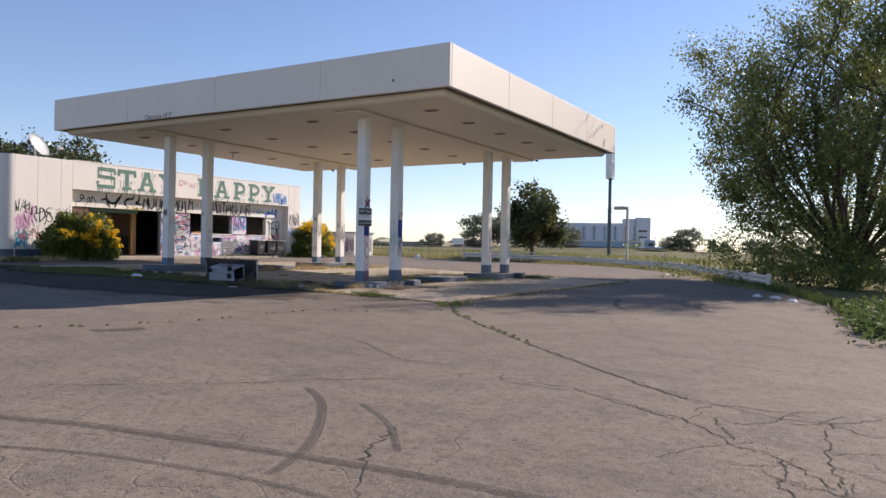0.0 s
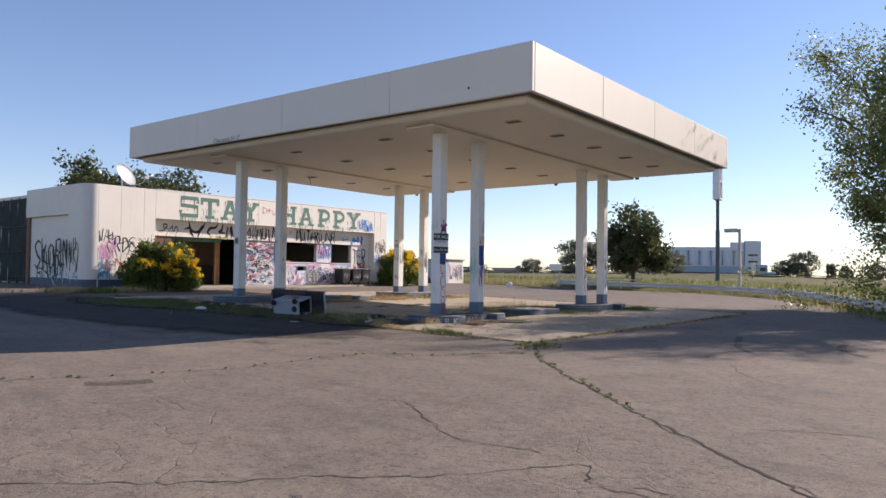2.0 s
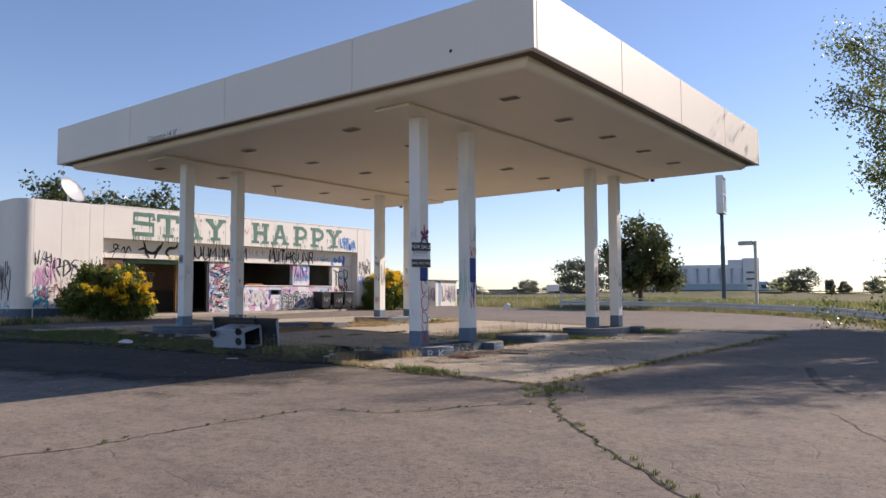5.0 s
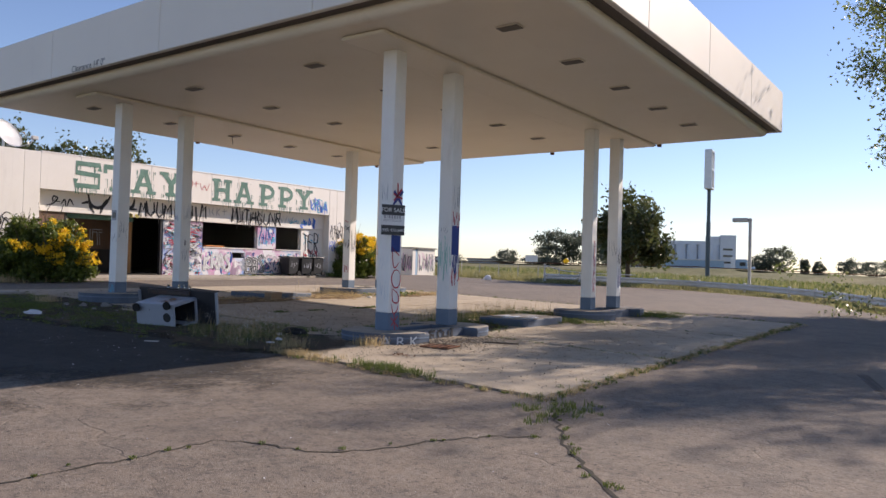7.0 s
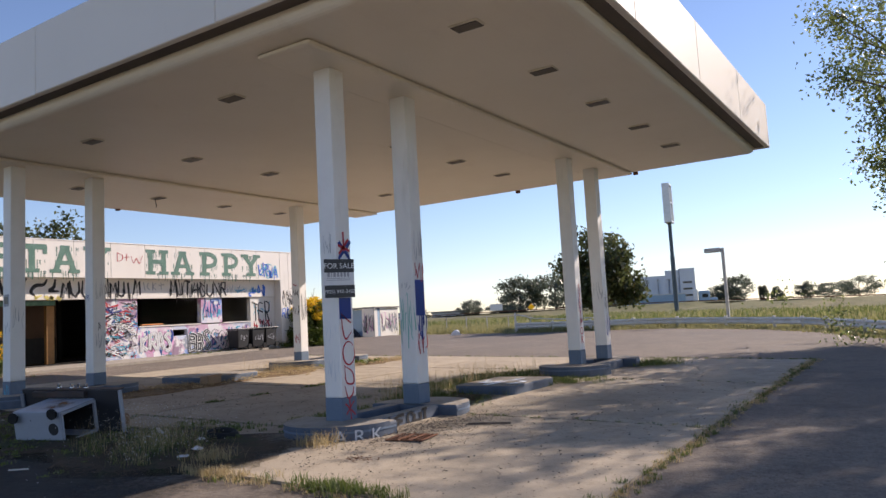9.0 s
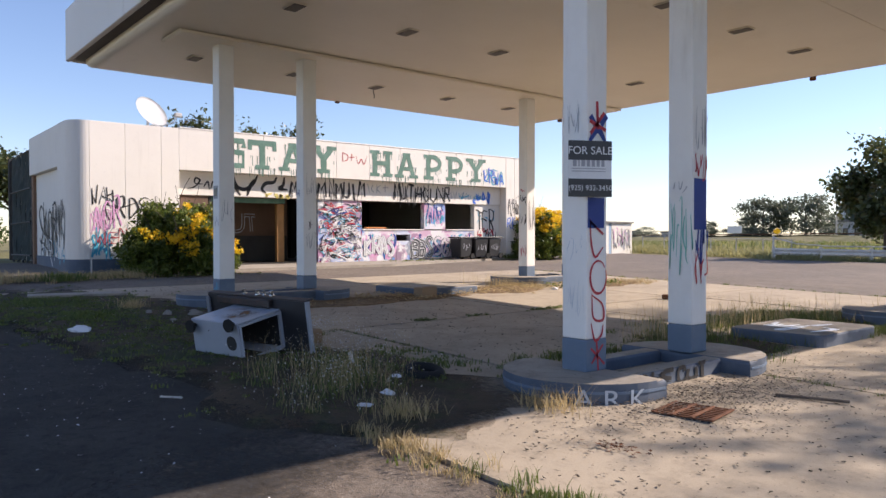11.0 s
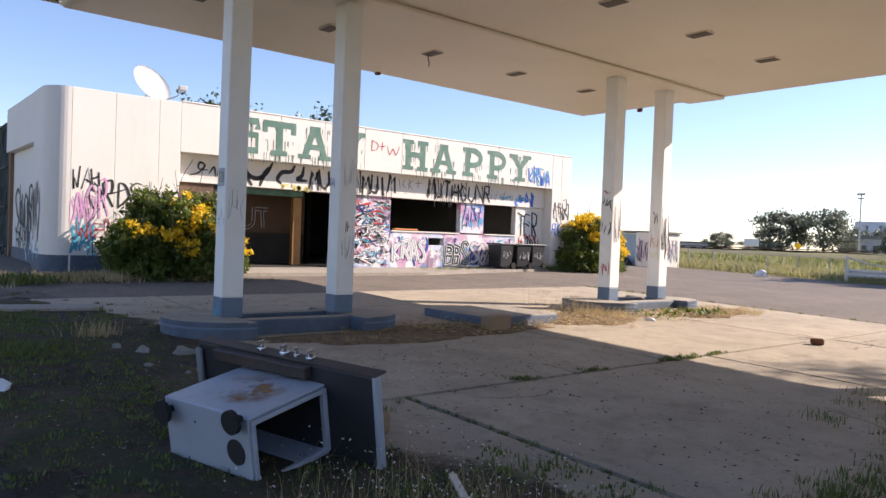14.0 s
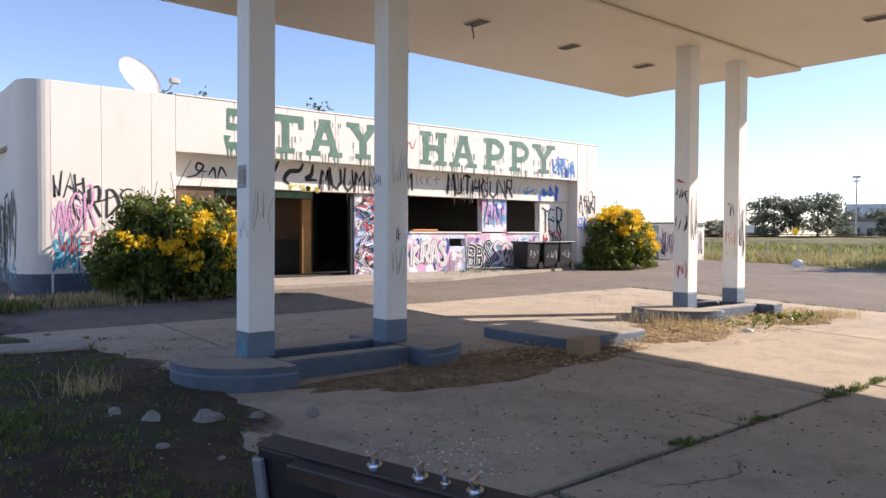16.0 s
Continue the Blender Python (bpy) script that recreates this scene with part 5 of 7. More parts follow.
tag("pink", RX, 22.6, 0.75, 1.3, 0.8, 6, 0.07, 401, lift=0.003)
bubble_word("KRAS", 22.68, 0.86, 1.2, 0.52, 0.135, "greyline", "paintwhite", 411, 0.012, "greyline")
bubble_word("BBS", 24.55, 0.80, 0.95, 0.6, 0.17, "paintwhite", "signblack", 412, 0.012, "paintwhite")
bubble_word("SGX", 25.55, 0.80, 1.0, 0.6, 0.13, "black", "paintwhite", 413, 0.014, "pink")
bubble_word("BOS", 26.55, 0.80, 0.85, 0.6, 0.12, "black", "paintwhite", 414, 0.014)
for k, mt in enumerate(("red", "black", "paintwhite", "navy", "black", "red", "cyan", "black", "paintwhite")):
    bm = bmesh.new()
    rnd = random.Random(180 + k)
    for _ in range(26):
        a, b, n = rnd.uniform(0.05, 1.5), rnd.uniform(0.1, 1.85), rnd.randint(3, 4)
        pts = [(min(1.55, max(0.03, a + rnd.uniform(-0.22, 0.22))), min(1.95, max(0.03, b + rnd.uniform(-0.12, 0.12)))) for _ in range(n)]
        surface_stroke(bm, (RX, 20.97, 0.62), (0, 1, 0), (0, 0, 1), pts, 0.03 * rnd.uniform(0.6, 1.5), 0.005 + 0.0022 * k)
    tagged(keep(part("graffiti", bm, mt), shop), kind="stuff")
bm = bmesh.new()
for k in range(2):
    ring = [(0.8 + (0.66 - 0.05 * k) * math.cos(a), 0.62 + (0.58 - 0.05 * k) * math.sin(a)) for a in np.linspace(0, 6.3, 20)]
    surface_stroke(bm, (RX, 20.95, 0.62), (0, 1, 0), (0, 0, 1), ring, 0.014, 0.027 + 0.001 * k, True, False)
tagged(keep(part("graffiti", bm, "paintwhite"), shop), kind="stuff")
for k, mt in enumerate(("cyan", "pink", "navy")):
    tag(mt, RX, 25.18, 1.8 + 0.1 * k, 0.78, 0.6, 7, 0.035, 95 + k, lift=0.005 + 0.0022 * k)
    tag(mt, RX, 22.6, 0.7, 1.25, 0.85, 4, 0.05, 99 + k, lift=0.002 + 0.0008 * k)
    tag(mt, RX, 24.55, 0.7, 2.7, 0.85, 9, 0.05, 199 + k, lift=0.002 + 0.0008 * k)
hand_word("TER", "black", RX, 27.5, 1.7, 0.95, 0.6, 0.07, 104, wild=0.12)
tag("black", RX, 27.5, 0.9, 0.95, 0.8, 8, 0.03, 107)
tag("cyan", RX, 27.5, 1.9, 0.95, 0.6, 5, 0.03, 106, lift=0.003)
tag("red", RX, 27.55, 1.4, 0.9, 0.35, 5, 0.03, 105, lift=0.008)
for mt, fat, up in (("paleline", 0.1, 0.0), ("brownwall", 0.06, 0.004)):
    hand_word("GUT", mt, RX - 1.6, 18.3, 1.66, 1.5, 0.55, fat, 421, 0.006 + up, 0.05, taper=False)
shop.rotation_euler.x = radians(0.34)

# satellite dish on the roof
dish = thing("satellite_dish", (-28.75, 16.55, ST - 0.27), "white round satellite dish standing on the shop roof", "satellite dish")
bm = bmesh.new()
rings, sides = 6, 32
prev = None
for r_ in range(rings + 1):
    k = r_ / rings
    row = [bm.verts.new((0.5 * k * math.cos(s * math.tau / sides), 0.56 * k * math.sin(s * math.tau / sides), 0.14 * k * k)) for s in range(sides if r_ else 1)]
    if prev:
        for s in range(sides):
            t = (s + 1) % sides
            bm.faces.new((prev[0], row[s], row[t]) if len(prev) == 1 else (prev[s], row[s], row[t], prev[t]))
    prev = row
bmesh.ops.solidify(bm, geom=bm.faces[:], thickness=0.015)
tilt = Matrix.Translation((0, 0, 0.93)) @ Matrix.Rotation(radians(28), 4, "Z") @ Matrix.Rotation(radians(62), 4, "Y")
bmesh.ops.transform(bm, matrix=tilt, verts=bm.verts)
part("reflector", bm, "dish", dish, smooth=True)
bm = bmesh.new()
tube(bm, [(0.0, 0.05, 0.62), (0.3, 0.3, 0.58), (0.5, 0.55, 0.7), (0.55, 0.62, 0.86)], 0.018, 8)
part("arm", bm, "steel", dish)
part("feed_horn", block(0.48, 0.62, 0.55, 0.75, 0.84, 0.96, 0.02, 2), "lampmetal", dish)
bm = bmesh.new()
tube(bm, [(-0.1, 0, 0.0), (-0.1, 0, 0.9)], 0.04, 10)
part("mast", bm, "steel", dish)

# screened pen beside the shop
pen = thing("screened_pen", (-33.6, 14.0, G(-32, 14)), "tall pen clad in dark green mesh on posts", "enclosure")
gz = G(-32, 14)
for k in range(5):
    x = -34.3 + 0.76 * k
    bm = bmesh.new()
    tube(bm, [(x, 13.98, gz - 0.1), (x, 13.98, gz + 3.4)], 0.035, 8)
    keep(part("post", bm, "darkmetal"), pen)
for k in range(4):
    x = -34.3 + 0.76 * k
    bm = bmesh.new()
    nx, nz = 8, 14
    grid = [[bm.verts.new((x + 0.03 + i / nx * 0.70, 13.95 + 0.03 * math.sin(i * 1.9 + j + k), gz + 0.05 + 3.3 * j / nz)) for i in range(nx + 1)] for j in range(nz + 1)]
    for j in range(nz):
        for i in range(nx):
            bm.faces.new((grid[j][i], grid[j][i + 1], grid[j + 1][i + 1], grid[j + 1][i]))
    bmesh.ops.solidify(bm, geom=bm.faces[:], thickness=0.01)
    keep(part("screen", bm, "mesh"), pen)
for z in (0.2, 1.2, 2.2, 3.3):
    bm = bmesh.new()
    tube(bm, [(-34.35, 13.92, gz + z), (-31.2, 13.92, gz + z + 0.02)], 0.025, 8)
    keep(part("rail", bm, "darkmetal"), pen)

# toppled wheeled bins
def wheelie_bin(x, y, turn, tip, label):
    root = thing("rubbish_bin", (x, y, G(x, y) + 0.08), label, "bin", "black bins", turn)
    bm = block(-0.28, 0.28, -0.3, 0.3, 0.06, 0.72, 0.03, 2)
    for v in bm.verts:
        k = 0.82 + 0.18 * (v.co.z - 0.06) / 0.66
        v.co.x, v.co.y = v.co.x * k, v.co.y * k
    part("body", bm, "bin", root)
    part("lid", block(-0.31, 0.31, -0.33, 0.34, 0.725, 0.775, 0.015, 2), "bin", root)
    for s in (-1, 1):
        bm = bmesh.new()
        tube(bm, [(s * 0.22, 0.3, 0.1), (s * 0.28, 0.3, 0.1)], 0.1, 14)
        part("wheel", bm, "rubber", root)
    bm = bmesh.new()
    tube(bm, [(-0.22, 0.36, 0.74), (-0.22, 0.42, 0.74), (0.22, 0.42, 0.74), (0.22, 0.36, 0.74)], 0.015, 8)
    part("handle", bm, "bin", root)
    bm = bmesh.new()
    scrawl(bm, random.Random(int(y * 10)), (0.28 * 0.93, -0.2, 0.3), (0, 1, 0), (0, 0, 1), 0.4, 0.25, 4, 0.015, 0.02)
    part("graffiti", bm, "greyline", root)
    return root


wheelie_bin(-26.2, 26.35, 4, 0, "black plastic wheeled bin with faded tag")
wheelie_bin(-26.15, 27.05, -3, 0, "black plastic wheeled bin beside the shop wall")
wheelie_bin(-26.2, 27.72, 2, 0, "black plastic wheeled bin beside the flowering shrub")
bm = bmesh.new()
tube(bm, [(-26.3, 24.2, G(-27, 25) + 0.12), (-26.2, 25.9, G(-27, 26) + 0.12)], 0.02, 8)
tagged(part("pole", bm, "darkmetal"), "dark metal bar lying at the wall foot", "pipe")

# graffitied box shelter past the shop
shelter = thing("block_shed", (-29.0, 37.8, G(-28, 38)), "low painted block shed covered with tags", "shed")
gz = G(-28, 38)
keep(part("wall", block(-31.8, -28.1, 37.0, 37.2, gz - 0.1, gz + 1.38), "bluewall", label="faded blue wall"), shelter)
keep(part("wall", block(-28.9, -28.09, 36.75, 36.99, gz - 0.1, gz + 1.42), "wall"), shelter)
keep(part("wall", block(-28.3, -28.09, 37.21, 38.75, gz - 0.1, gz + 1.42), "wall"), shelter)
keep(part("roof", block(-31.9, -28.0, 36.7, 38.8, gz + 1.43, gz + 1.49), "roof"), shelter)
for mt, sd in (("pink", 1), ("black", 2), ("greyline", 3)):
    bm = bmesh.new()
    scrawl(bm, random.Random(200 + sd), (-28.89, 36.75, gz + 0.2), (1, 0, 0), (0, 0, 1), 0.75, 1.0, 5, 0.03, 0.004 + 0.002 * sd)
    scrawl(bm, random.Random(210 + sd), (-28.09, 37.25, gz + 0.2), (0, 1, 0), (0, 0, 1), 1.4, 1.0, 6, 0.03, 0.004 + 0.002 * sd)
    tagged(keep(part("graffiti", bm, mt), shelter), kind="stuff")
for k in range(5):
    heap = mound("rubbish_heap", -29.3 - 0.35 * k, 36.5, 0.4, 0.3, 0.35, "bin", 300 + k, "dark rubbish heaped against the shed")


# ---- stove lying on its side ----
S = Matrix(((-0.957, -0.290, 0.022, 0), (-0.281, 0.943, 0.179, 0), (0.073, -0.165, 0.984, 0), (0, 0, 0, 1))).transposed()
S = Matrix.Translation((-13.302, 12.46, 0.576)) @ S
stove = thing("gas_stove", (-13.7, 12.6, G(-13.7, 12.6)), "dented white gas stove lying on its side, oven open", "stove")


def stove_part(name, bm, material, parent=None, label="", smooth=False):
    bmesh.ops.transform(bm, matrix=S, verts=bm.verts)
    bmesh.ops.recalc_face_normals(bm, faces=bm.faces)
    ob = part(name, bm, material, None, label, smooth)
    return keep(ob, parent or stove)


H, D_, L = 0.406, 0.668, 0.538
stove_part("side_panel", block(0, D_, 0, L, -0.018, 0, 0.006), "enamel", label="white enamel side with rust")
stove_part("side_panel", block(0, D_, 0, L, -H, -H + 0.018, 0.006), "enamel")
bm = block(0.0, D_, -0.012, 0.0, -H + 0.002, -0.002, 0.004)
stove_part("base_panel", bm, "enamel", label="white base with a round hole")
stove_part("back_panel", block(D_ - 0.015, D_ - 0.001, 0.002, L, -H + 0.02, -0.02), "enamel")
for a, b, c, d in ((0, 0.05, -0.045, -0.02), (0, 0.05, -H + 0.02, -H + 0.045)):
    stove_part("front_frame", block(-0.012, 0.02, 0.0, L, c, d, 0.004), "enamel")
stove_part("front_frame", block(-0.0125, 0.02, 0.0, 0.028, -H + 0.046, -0.046, 0.004), "enamel")
stove_part("front_frame", block(-0.0125, 0.02, L - 0.035, L, -H + 0.046, -0.046, 0.004), "enamel")
# white oven lining, its shade put into a darker grey
stove_part("oven_lining", block(0.55, 0.56, 0.04, L - 0.08, -H + 0.03, -0.03), "greyenamel")
bm = bmesh.new()
bmesh.ops.create_circle(bm, cap_ends=True, segments=20, radius=0.045, matrix=Matrix.Translation((0.546, 0.25, -0.2)) @ Matrix.Rotation(radians(90), 4, "Y"))
stove_part("flue_hole", bm, "black")
stove_part("oven_lining", block(0.03, 0.56, 0.036, 0.045, -H + 0.03, -0.03), "greyenamel")
bm = bmesh.new()
bmesh.ops.create_circle(bm, cap_ends=True, segments=28, radius=0.07, matrix=Matrix.Translation((0.11, -0.0135, -0.2)) @ Matrix.Rotation(radians(90), 4, "X"))
stove_part("vent_hole", bm, "black")
bm = bmesh.new()
for p in ((0.42, -0.1), (0.5, -0.32), (0.2, -0.38)):
    bmesh.ops.create_circle(bm, cap_ends=True, segments=10, radius=0.008, matrix=Matrix.Translation((p[0], -0.0137, p[1])) @ Matrix.Rotation(radians(90), 4, "X"))
stove_part("screw_hole", bm, "black")
for a, c in ((0.05, -0.005), (D_ - 0.06, -0.06)):
    bm = bmesh.new()
    tube(bm, [(a, -0.012, c), (a, -0.06, c)], 0.02, 10)
    tube(bm, [(a, -0.06, c), (a, -0.085, c)], 0.062, 20)
    stove_part("foot", bm, "rubber", label="black round foot")
bm = bmesh.new()
bm.faces.new([bm.verts.new(p) for p in ((0.1, 0.08, 0.0025), (0.46, 0.08, 0.0025), (0.46, 0.5, 0.0025), (0.1, 0.5, 0.0025))])
stove_part("rust_stain", bm, "ruststain", label="orange-brown rust stain")
# cooktop with its control edge, now upright
P0, P1 = -0.35, 1.087
stove_part("cooktop", block(P0, P1, L + 0.005, L + 0.03, -0.42, 0.09, 0.008, 2), "darkmetal", label="dark upright cooktop")
stove_part("cooktop_rim", block(P0 - 0.012, P1, L + 0.002, L + 0.10, 0.091, 0.105, 0.005, 2), "darkrust")
stove_part("cooktop_rim", block(P0 - 0.014, P0 + 0.012, L + 0.0, L + 0.05, -0.43, 0.09, 0.006, 2), "enamel")
stove_part("cooktop_rim", block(P1 - 0.05, P1, L - 0.03, L - 0.005, -0.3, 0.06, 0.008, 2), "greyenamel")
stove_part("control_panel", block(0.1, P1 - 0.21, L - 0.055, L + 0.004, 0.02, 0.09, 0.006), "darkrust")
for a in (0.13, 0.24, 0.34, 0.53):
    bm = bmesh.new()
    k = 0.6 if a == 0.24 else 1.0
    tube(bm, [(a, L + 0.03, 0.112), (a, L + 0.03, 0.125)], 0.028 * k, 16)
    tube(bm, [(a, L + 0.03, 0.125), (a, L + 0.03, 0.15)], 0.018 * k, 14)
    cuboid(bm, a - 0.006, a + 0.006, L + 0.03 - 0.024 * k, L + 0.03 + 0.024 * k, 0.15, 0.168, 0.002)
    stove_part("knob", bm, "chrome", label="chrome control knob")


# ---- trees and shrubs ----
def branching(rng, base, top, r0, levels, spread, kids, bm, tips, sides=7, reach=(0.38, 0.62)):
    """A limb that bends, tapers and forks; its ends collect in tips."""
    base, top = np.array(base, float), np.array(top, float)
    n = 5
    bend = rng.normal(0, 1, 3) * np.linalg.norm(top - base) * 0.07
    pts = [base + (top - base) * k / n + bend * math.sin(math.pi * k / n) for k in range(n + 1)]
    radii = [max(0.006, r0 * (1 - 0.72 * k / n)) for k in range(n + 1)]
    tube(bm, [tuple(p) for p in pts], radii, max(4, sides), True)
    tips.extend(pts[3:] if levels <= 1 else pts[5:])
    if levels == 0:
        return
    length = np.linalg.norm(top - base)
    for k in range(kids):
        f = rng.uniform(0.35, 1.0)
        p = base + (top - base) * f + bend * math.sin(math.pi * f)
        d = (top - base) / length + rng.normal(0, 1, 3) * spread
        d[2] = d[2] * 0.8 + 0.15
        d /= np.linalg.norm(d)
        branching(rng, p, p + d * length * rng.uniform(*reach), r0 * 0.45, levels - 1, spread, kids, bm, tips, sides - 2, (reach[0] * 1.15, reach[1] * 1.15))


def tree(name, x, y, z, limbs, levels, kids, spread, per, cloud, size, leaf, label, seed, group="", trunk=None, reach=(0.38, 0.62)):
    rng = np.random.default_rng(seed)
    root = thing(name, (x, y, z), label, "tree", group)
    bm, tips = bmesh.new(), []
    start = (0, 0, -0.1)
    if trunk:
        tube(bm, [(0, 0, -0.1), (0.02, 0.01, trunk[0] * 0.5), (0, 0, trunk[0])], [trunk[1] * 1.25, trunk[1], trunk[1] * 0.8], 12)
        start = (0, 0, trunk[0] * 0.92)
    for dx, dy, h, r in limbs:
        branching(rng, (start[0] + dx * 0.03, start[1] + dy * 0.03, start[2]), (dx, dy, h), r, levels, spread, kids, bm, tips, 7, reach)
    part("trunk", bm, "bark", root, smooth=True)
    t = np.array(tips)
    c, a, b = leaf_cloud(rng, t, cloud, per, size)
    ok = c[:, 2] > 0.25
    quads("crown", c[ok], a[ok], b[ok], leaf, root)
    return root


# the tall poplar clump beside the lot: stems fan out from one base
def poplar_limbs(seed, wide, high, count):
    rng = np.random.default_rng(seed)
    out = []
    for k in range(count):
        a = k * 2.399 + rng.uniform(-0.2, 0.2)
        f = math.sqrt((k + 0.5) / count)
        out.append((wide * f * math.cos(a), wide * f * math.sin(a), high * (1 - 0.42 * f ** 2.2) + rng.uniform(-0.9, 0.5), 0.13 - 0.075 * f))
    for k in range(count // 3):
        a = k * 2.399 + 0.7
        r = wide * rng.uniform(0.55, 0.95)
        out.append((r * math.cos(a), r * math.sin(a), high * rng.uniform(0.3, 0.48), 0.07))
    return out


PEAK = [(2.6, 0.3, 11.2, 0.14), (3.6, -0.6, 10.8, 0.13), (2.2, -1.2, 10.9, 0.14), (4.6, 0.8, 9.8, 0.11), (3.2, 1.6, 10.6, 0.12)]
WING = [(-4.9, -1.2, 7.0, 0.09), (-4.6, 0.8, 8.8, 0.09), (-5.0, 0.2, 5.6, 0.08)]
tree("poplar_tree", -0.4, 31.8, G(-0.4, 31.8), poplar_limbs(42, 5.6, 10.4, 22) + PEAK + WING, 2, 6, 0.55, 23, 0.31, 0.066, "leaf", "tall many-stemmed poplar with grey-green leaves", 7, trunk=(0.9, 0.34), reach=(0.16, 0.32))
# second poplar stays out of view, added to shade the ground at right
tree("poplar_tree", 7.4, 33.0, G(4, 33.0), poplar_limbs(43, 3.6, 8.8, 16), 2, 5, 0.55, 9, 0.27, 0.095, "leaf", "unseen leafy poplar added past the verge for its shade", 71, trunk=(0.9, 0.3), reach=(0.16, 0.32))
# low growth at its foot
rng = np.random.default_rng(8)
spots = [(-1.1 + rng.normal(0, 2.3), 30.4 + rng.normal(0, 1.1), 0) for _ in range(260)]
spots = [(x, y, G(x, y) + abs(rng.normal(0.75, 0.7))) for x, y, _ in spots]
c, a, b = leaf_cloud(rng, spots, (0.28, 0.28, 0.22), 70, 0.06)
shrub = thing("shrub", (-0.9, 30.2, G(-0.9, 30.2)), "dark suckering undergrowth round the poplar", "shrub")
keep(quads("crown", c, a, b, "leaf"), shrub)

# broad-leaved tree by the rail
limbs = []
rng = np.random.default_rng(5)
for k in range(14):
    a = k * math.tau / 14 + rng.uniform(-0.2, 0.2)
    h = 1.5 + 2.3 * (k % 5) / 4
    rad = 1.35 * max(0.15, 1 - ((h - 1.9) / 2.5) ** 2) + rng.uniform(-0.2, 0.25)
    limbs.append((rad * math.cos(a), rad * math.sin(a), h, 0.05))
tree("magnolia_tree", -18.5, 42.8, G(-18.5, 42.8), limbs, 1, 6, 0.4, 34, 0.22, 0.125, "magnolia", "small dark broad-leaved tree standing by the guard rail", 12, trunk=(1.25, 0.13))

# trees past the shop
limbs = [(2.1 * math.cos(a), 2.1 * math.sin(a), 3.2 + 1.7 * (k % 3) / 2 + 0.3 * math.sin(3 * a), 0.08) for k, a in enumerate(np.linspace(0, 5.9, 15))]
limbs += [(0.6 * math.cos(a), 0.6 * math.sin(a), 5.4, 0.08) for a in (0.5, 2.6, 4.6)] + [(2.4 * math.cos(a), 2.4 * math.sin(a), 1.4, 0.05) for a in np.linspace(0, 5.6, 9)]
tree("leafy_tree", -47.2, 12.6, G(-47, 12), [(a * 0.78, b * 0.78, c * 0.62, d) for a, b, c, d in limbs], 1, 6, 0.35, 60, 0.34, 0.10, "leftleaf", "dense dark green tree at the field's edge", 21, trunk=(1.0, 0.16))
limbs = [(1.9 * math.cos(a), 1.9 * math.sin(a), 3.3 + 0.9 * (k % 3) / 2, 0.08) for k, a in enumerate(np.linspace(0, 5.8, 9))]
tree("thin_tree", -53.5, 17.4, G(-53, 17), limbs, 2, 4, 0.5, 26, 0.34, 0.13, "magnolia", "thin sparse tree with small leaves behind the shop", 22, trunk=(2.2, 0.16))
limbs = [(3.2 * math.cos(a), 3.0 * math.sin(a), 6.0 + 0.9 * (k % 3) / 2, 0.12) for k, a in enumerate(np.linspace(0, 5.8, 11))]
tree("thin_tree", -58.5, 33.0, G(-58, 33), limbs, 2, 4, 0.5, 30, 0.4, 0.16, "magnolia", "dark tree rising behind the shop roof", 23, trunk=(4.5, 0.22))


def flowering_shrub(x, y, rx, ry, h, seed, label, sunny, many, apart, limit):
    rng = np.random.default_rng(seed)
    g0 = G(x, y)
    root = thing("flowering_shrub", (x, y, g0), label, "shrub", "flowering shrubs")
    bm, tips = bmesh.new(), []
    for k in range(16):
        a = k * 2.4
        rad = math.sqrt((k + 0.5) / 16)
        top = (rx * 0.85 * rad * math.cos(a), ry * 0.85 * rad * math.sin(a), h * (0.92 - 0.55 * rad * rad) + rng.uniform(-0.1, 0.12))
        branching(rng, (top[0] * 0.2, top[1] * 0.2, -0.05), top, 0.03, 1, 0.5, 5, bm, [], 5)
    part("stem", bm, "bark", root)
    lumps = []
    while len(lumps) < 330:
        p = rng.normal(0, 1, 3)
        p /= np.linalg.norm(p)
        p[2] = abs(p[2])
        k = rng.uniform(0.78, 1.02) * (1 + 0.10 * math.sin(5 * math.atan2(p[1], p[0]) + 3 * p[2] + seed))
        q = np.array([p[0] * rx * k, p[1] * ry * k, 0.12 + p[2] * (h - 0.15) * k]) if len(lumps) % 4 else np.array([p[0] * rx * 0.95, p[1] * ry * 0.95, rng.uniform(0.1, 0.7)])
        lumps.append(q)
    t = np.array(lumps)
    c, a, b = leaf_cloud(rng, t, (0.085, 0.085, 0.08), 110, 0.05, -0.3)
    quads("foliage", c, a, b, "bushleaf", root)
    lit = t[(t[:, 2] > h * 0.3)]
    score = lit @ np.array(sunny) + rng.normal(0, 0.5, len(lit))
    seeds = []
    for p in lit[np.argsort(-score)]:
        p = p / np.linalg.norm(p / np.array([rx, ry, h])) * 1.03
        if p[2] > h * limit:
            continue
        if len(seeds) < many and all(np.linalg.norm(p - q) > apart for q in seeds):
            seeds.append(p)
    seeds = np.array(seeds)
    heads = (seeds[:, None, :] + rng.normal(0, 1, (len(seeds), 9, 3)) * np.array([0.08, 0.12, 0.08])).reshape(-1, 3)
    c, a, b = leaf_cloud(rng, heads, (0.05, 0.05, 0.04), 42, 0.038, -0.5)
    quads("blossom", c, a, b, "flower", root, "bright yellow flower heads")
    return root


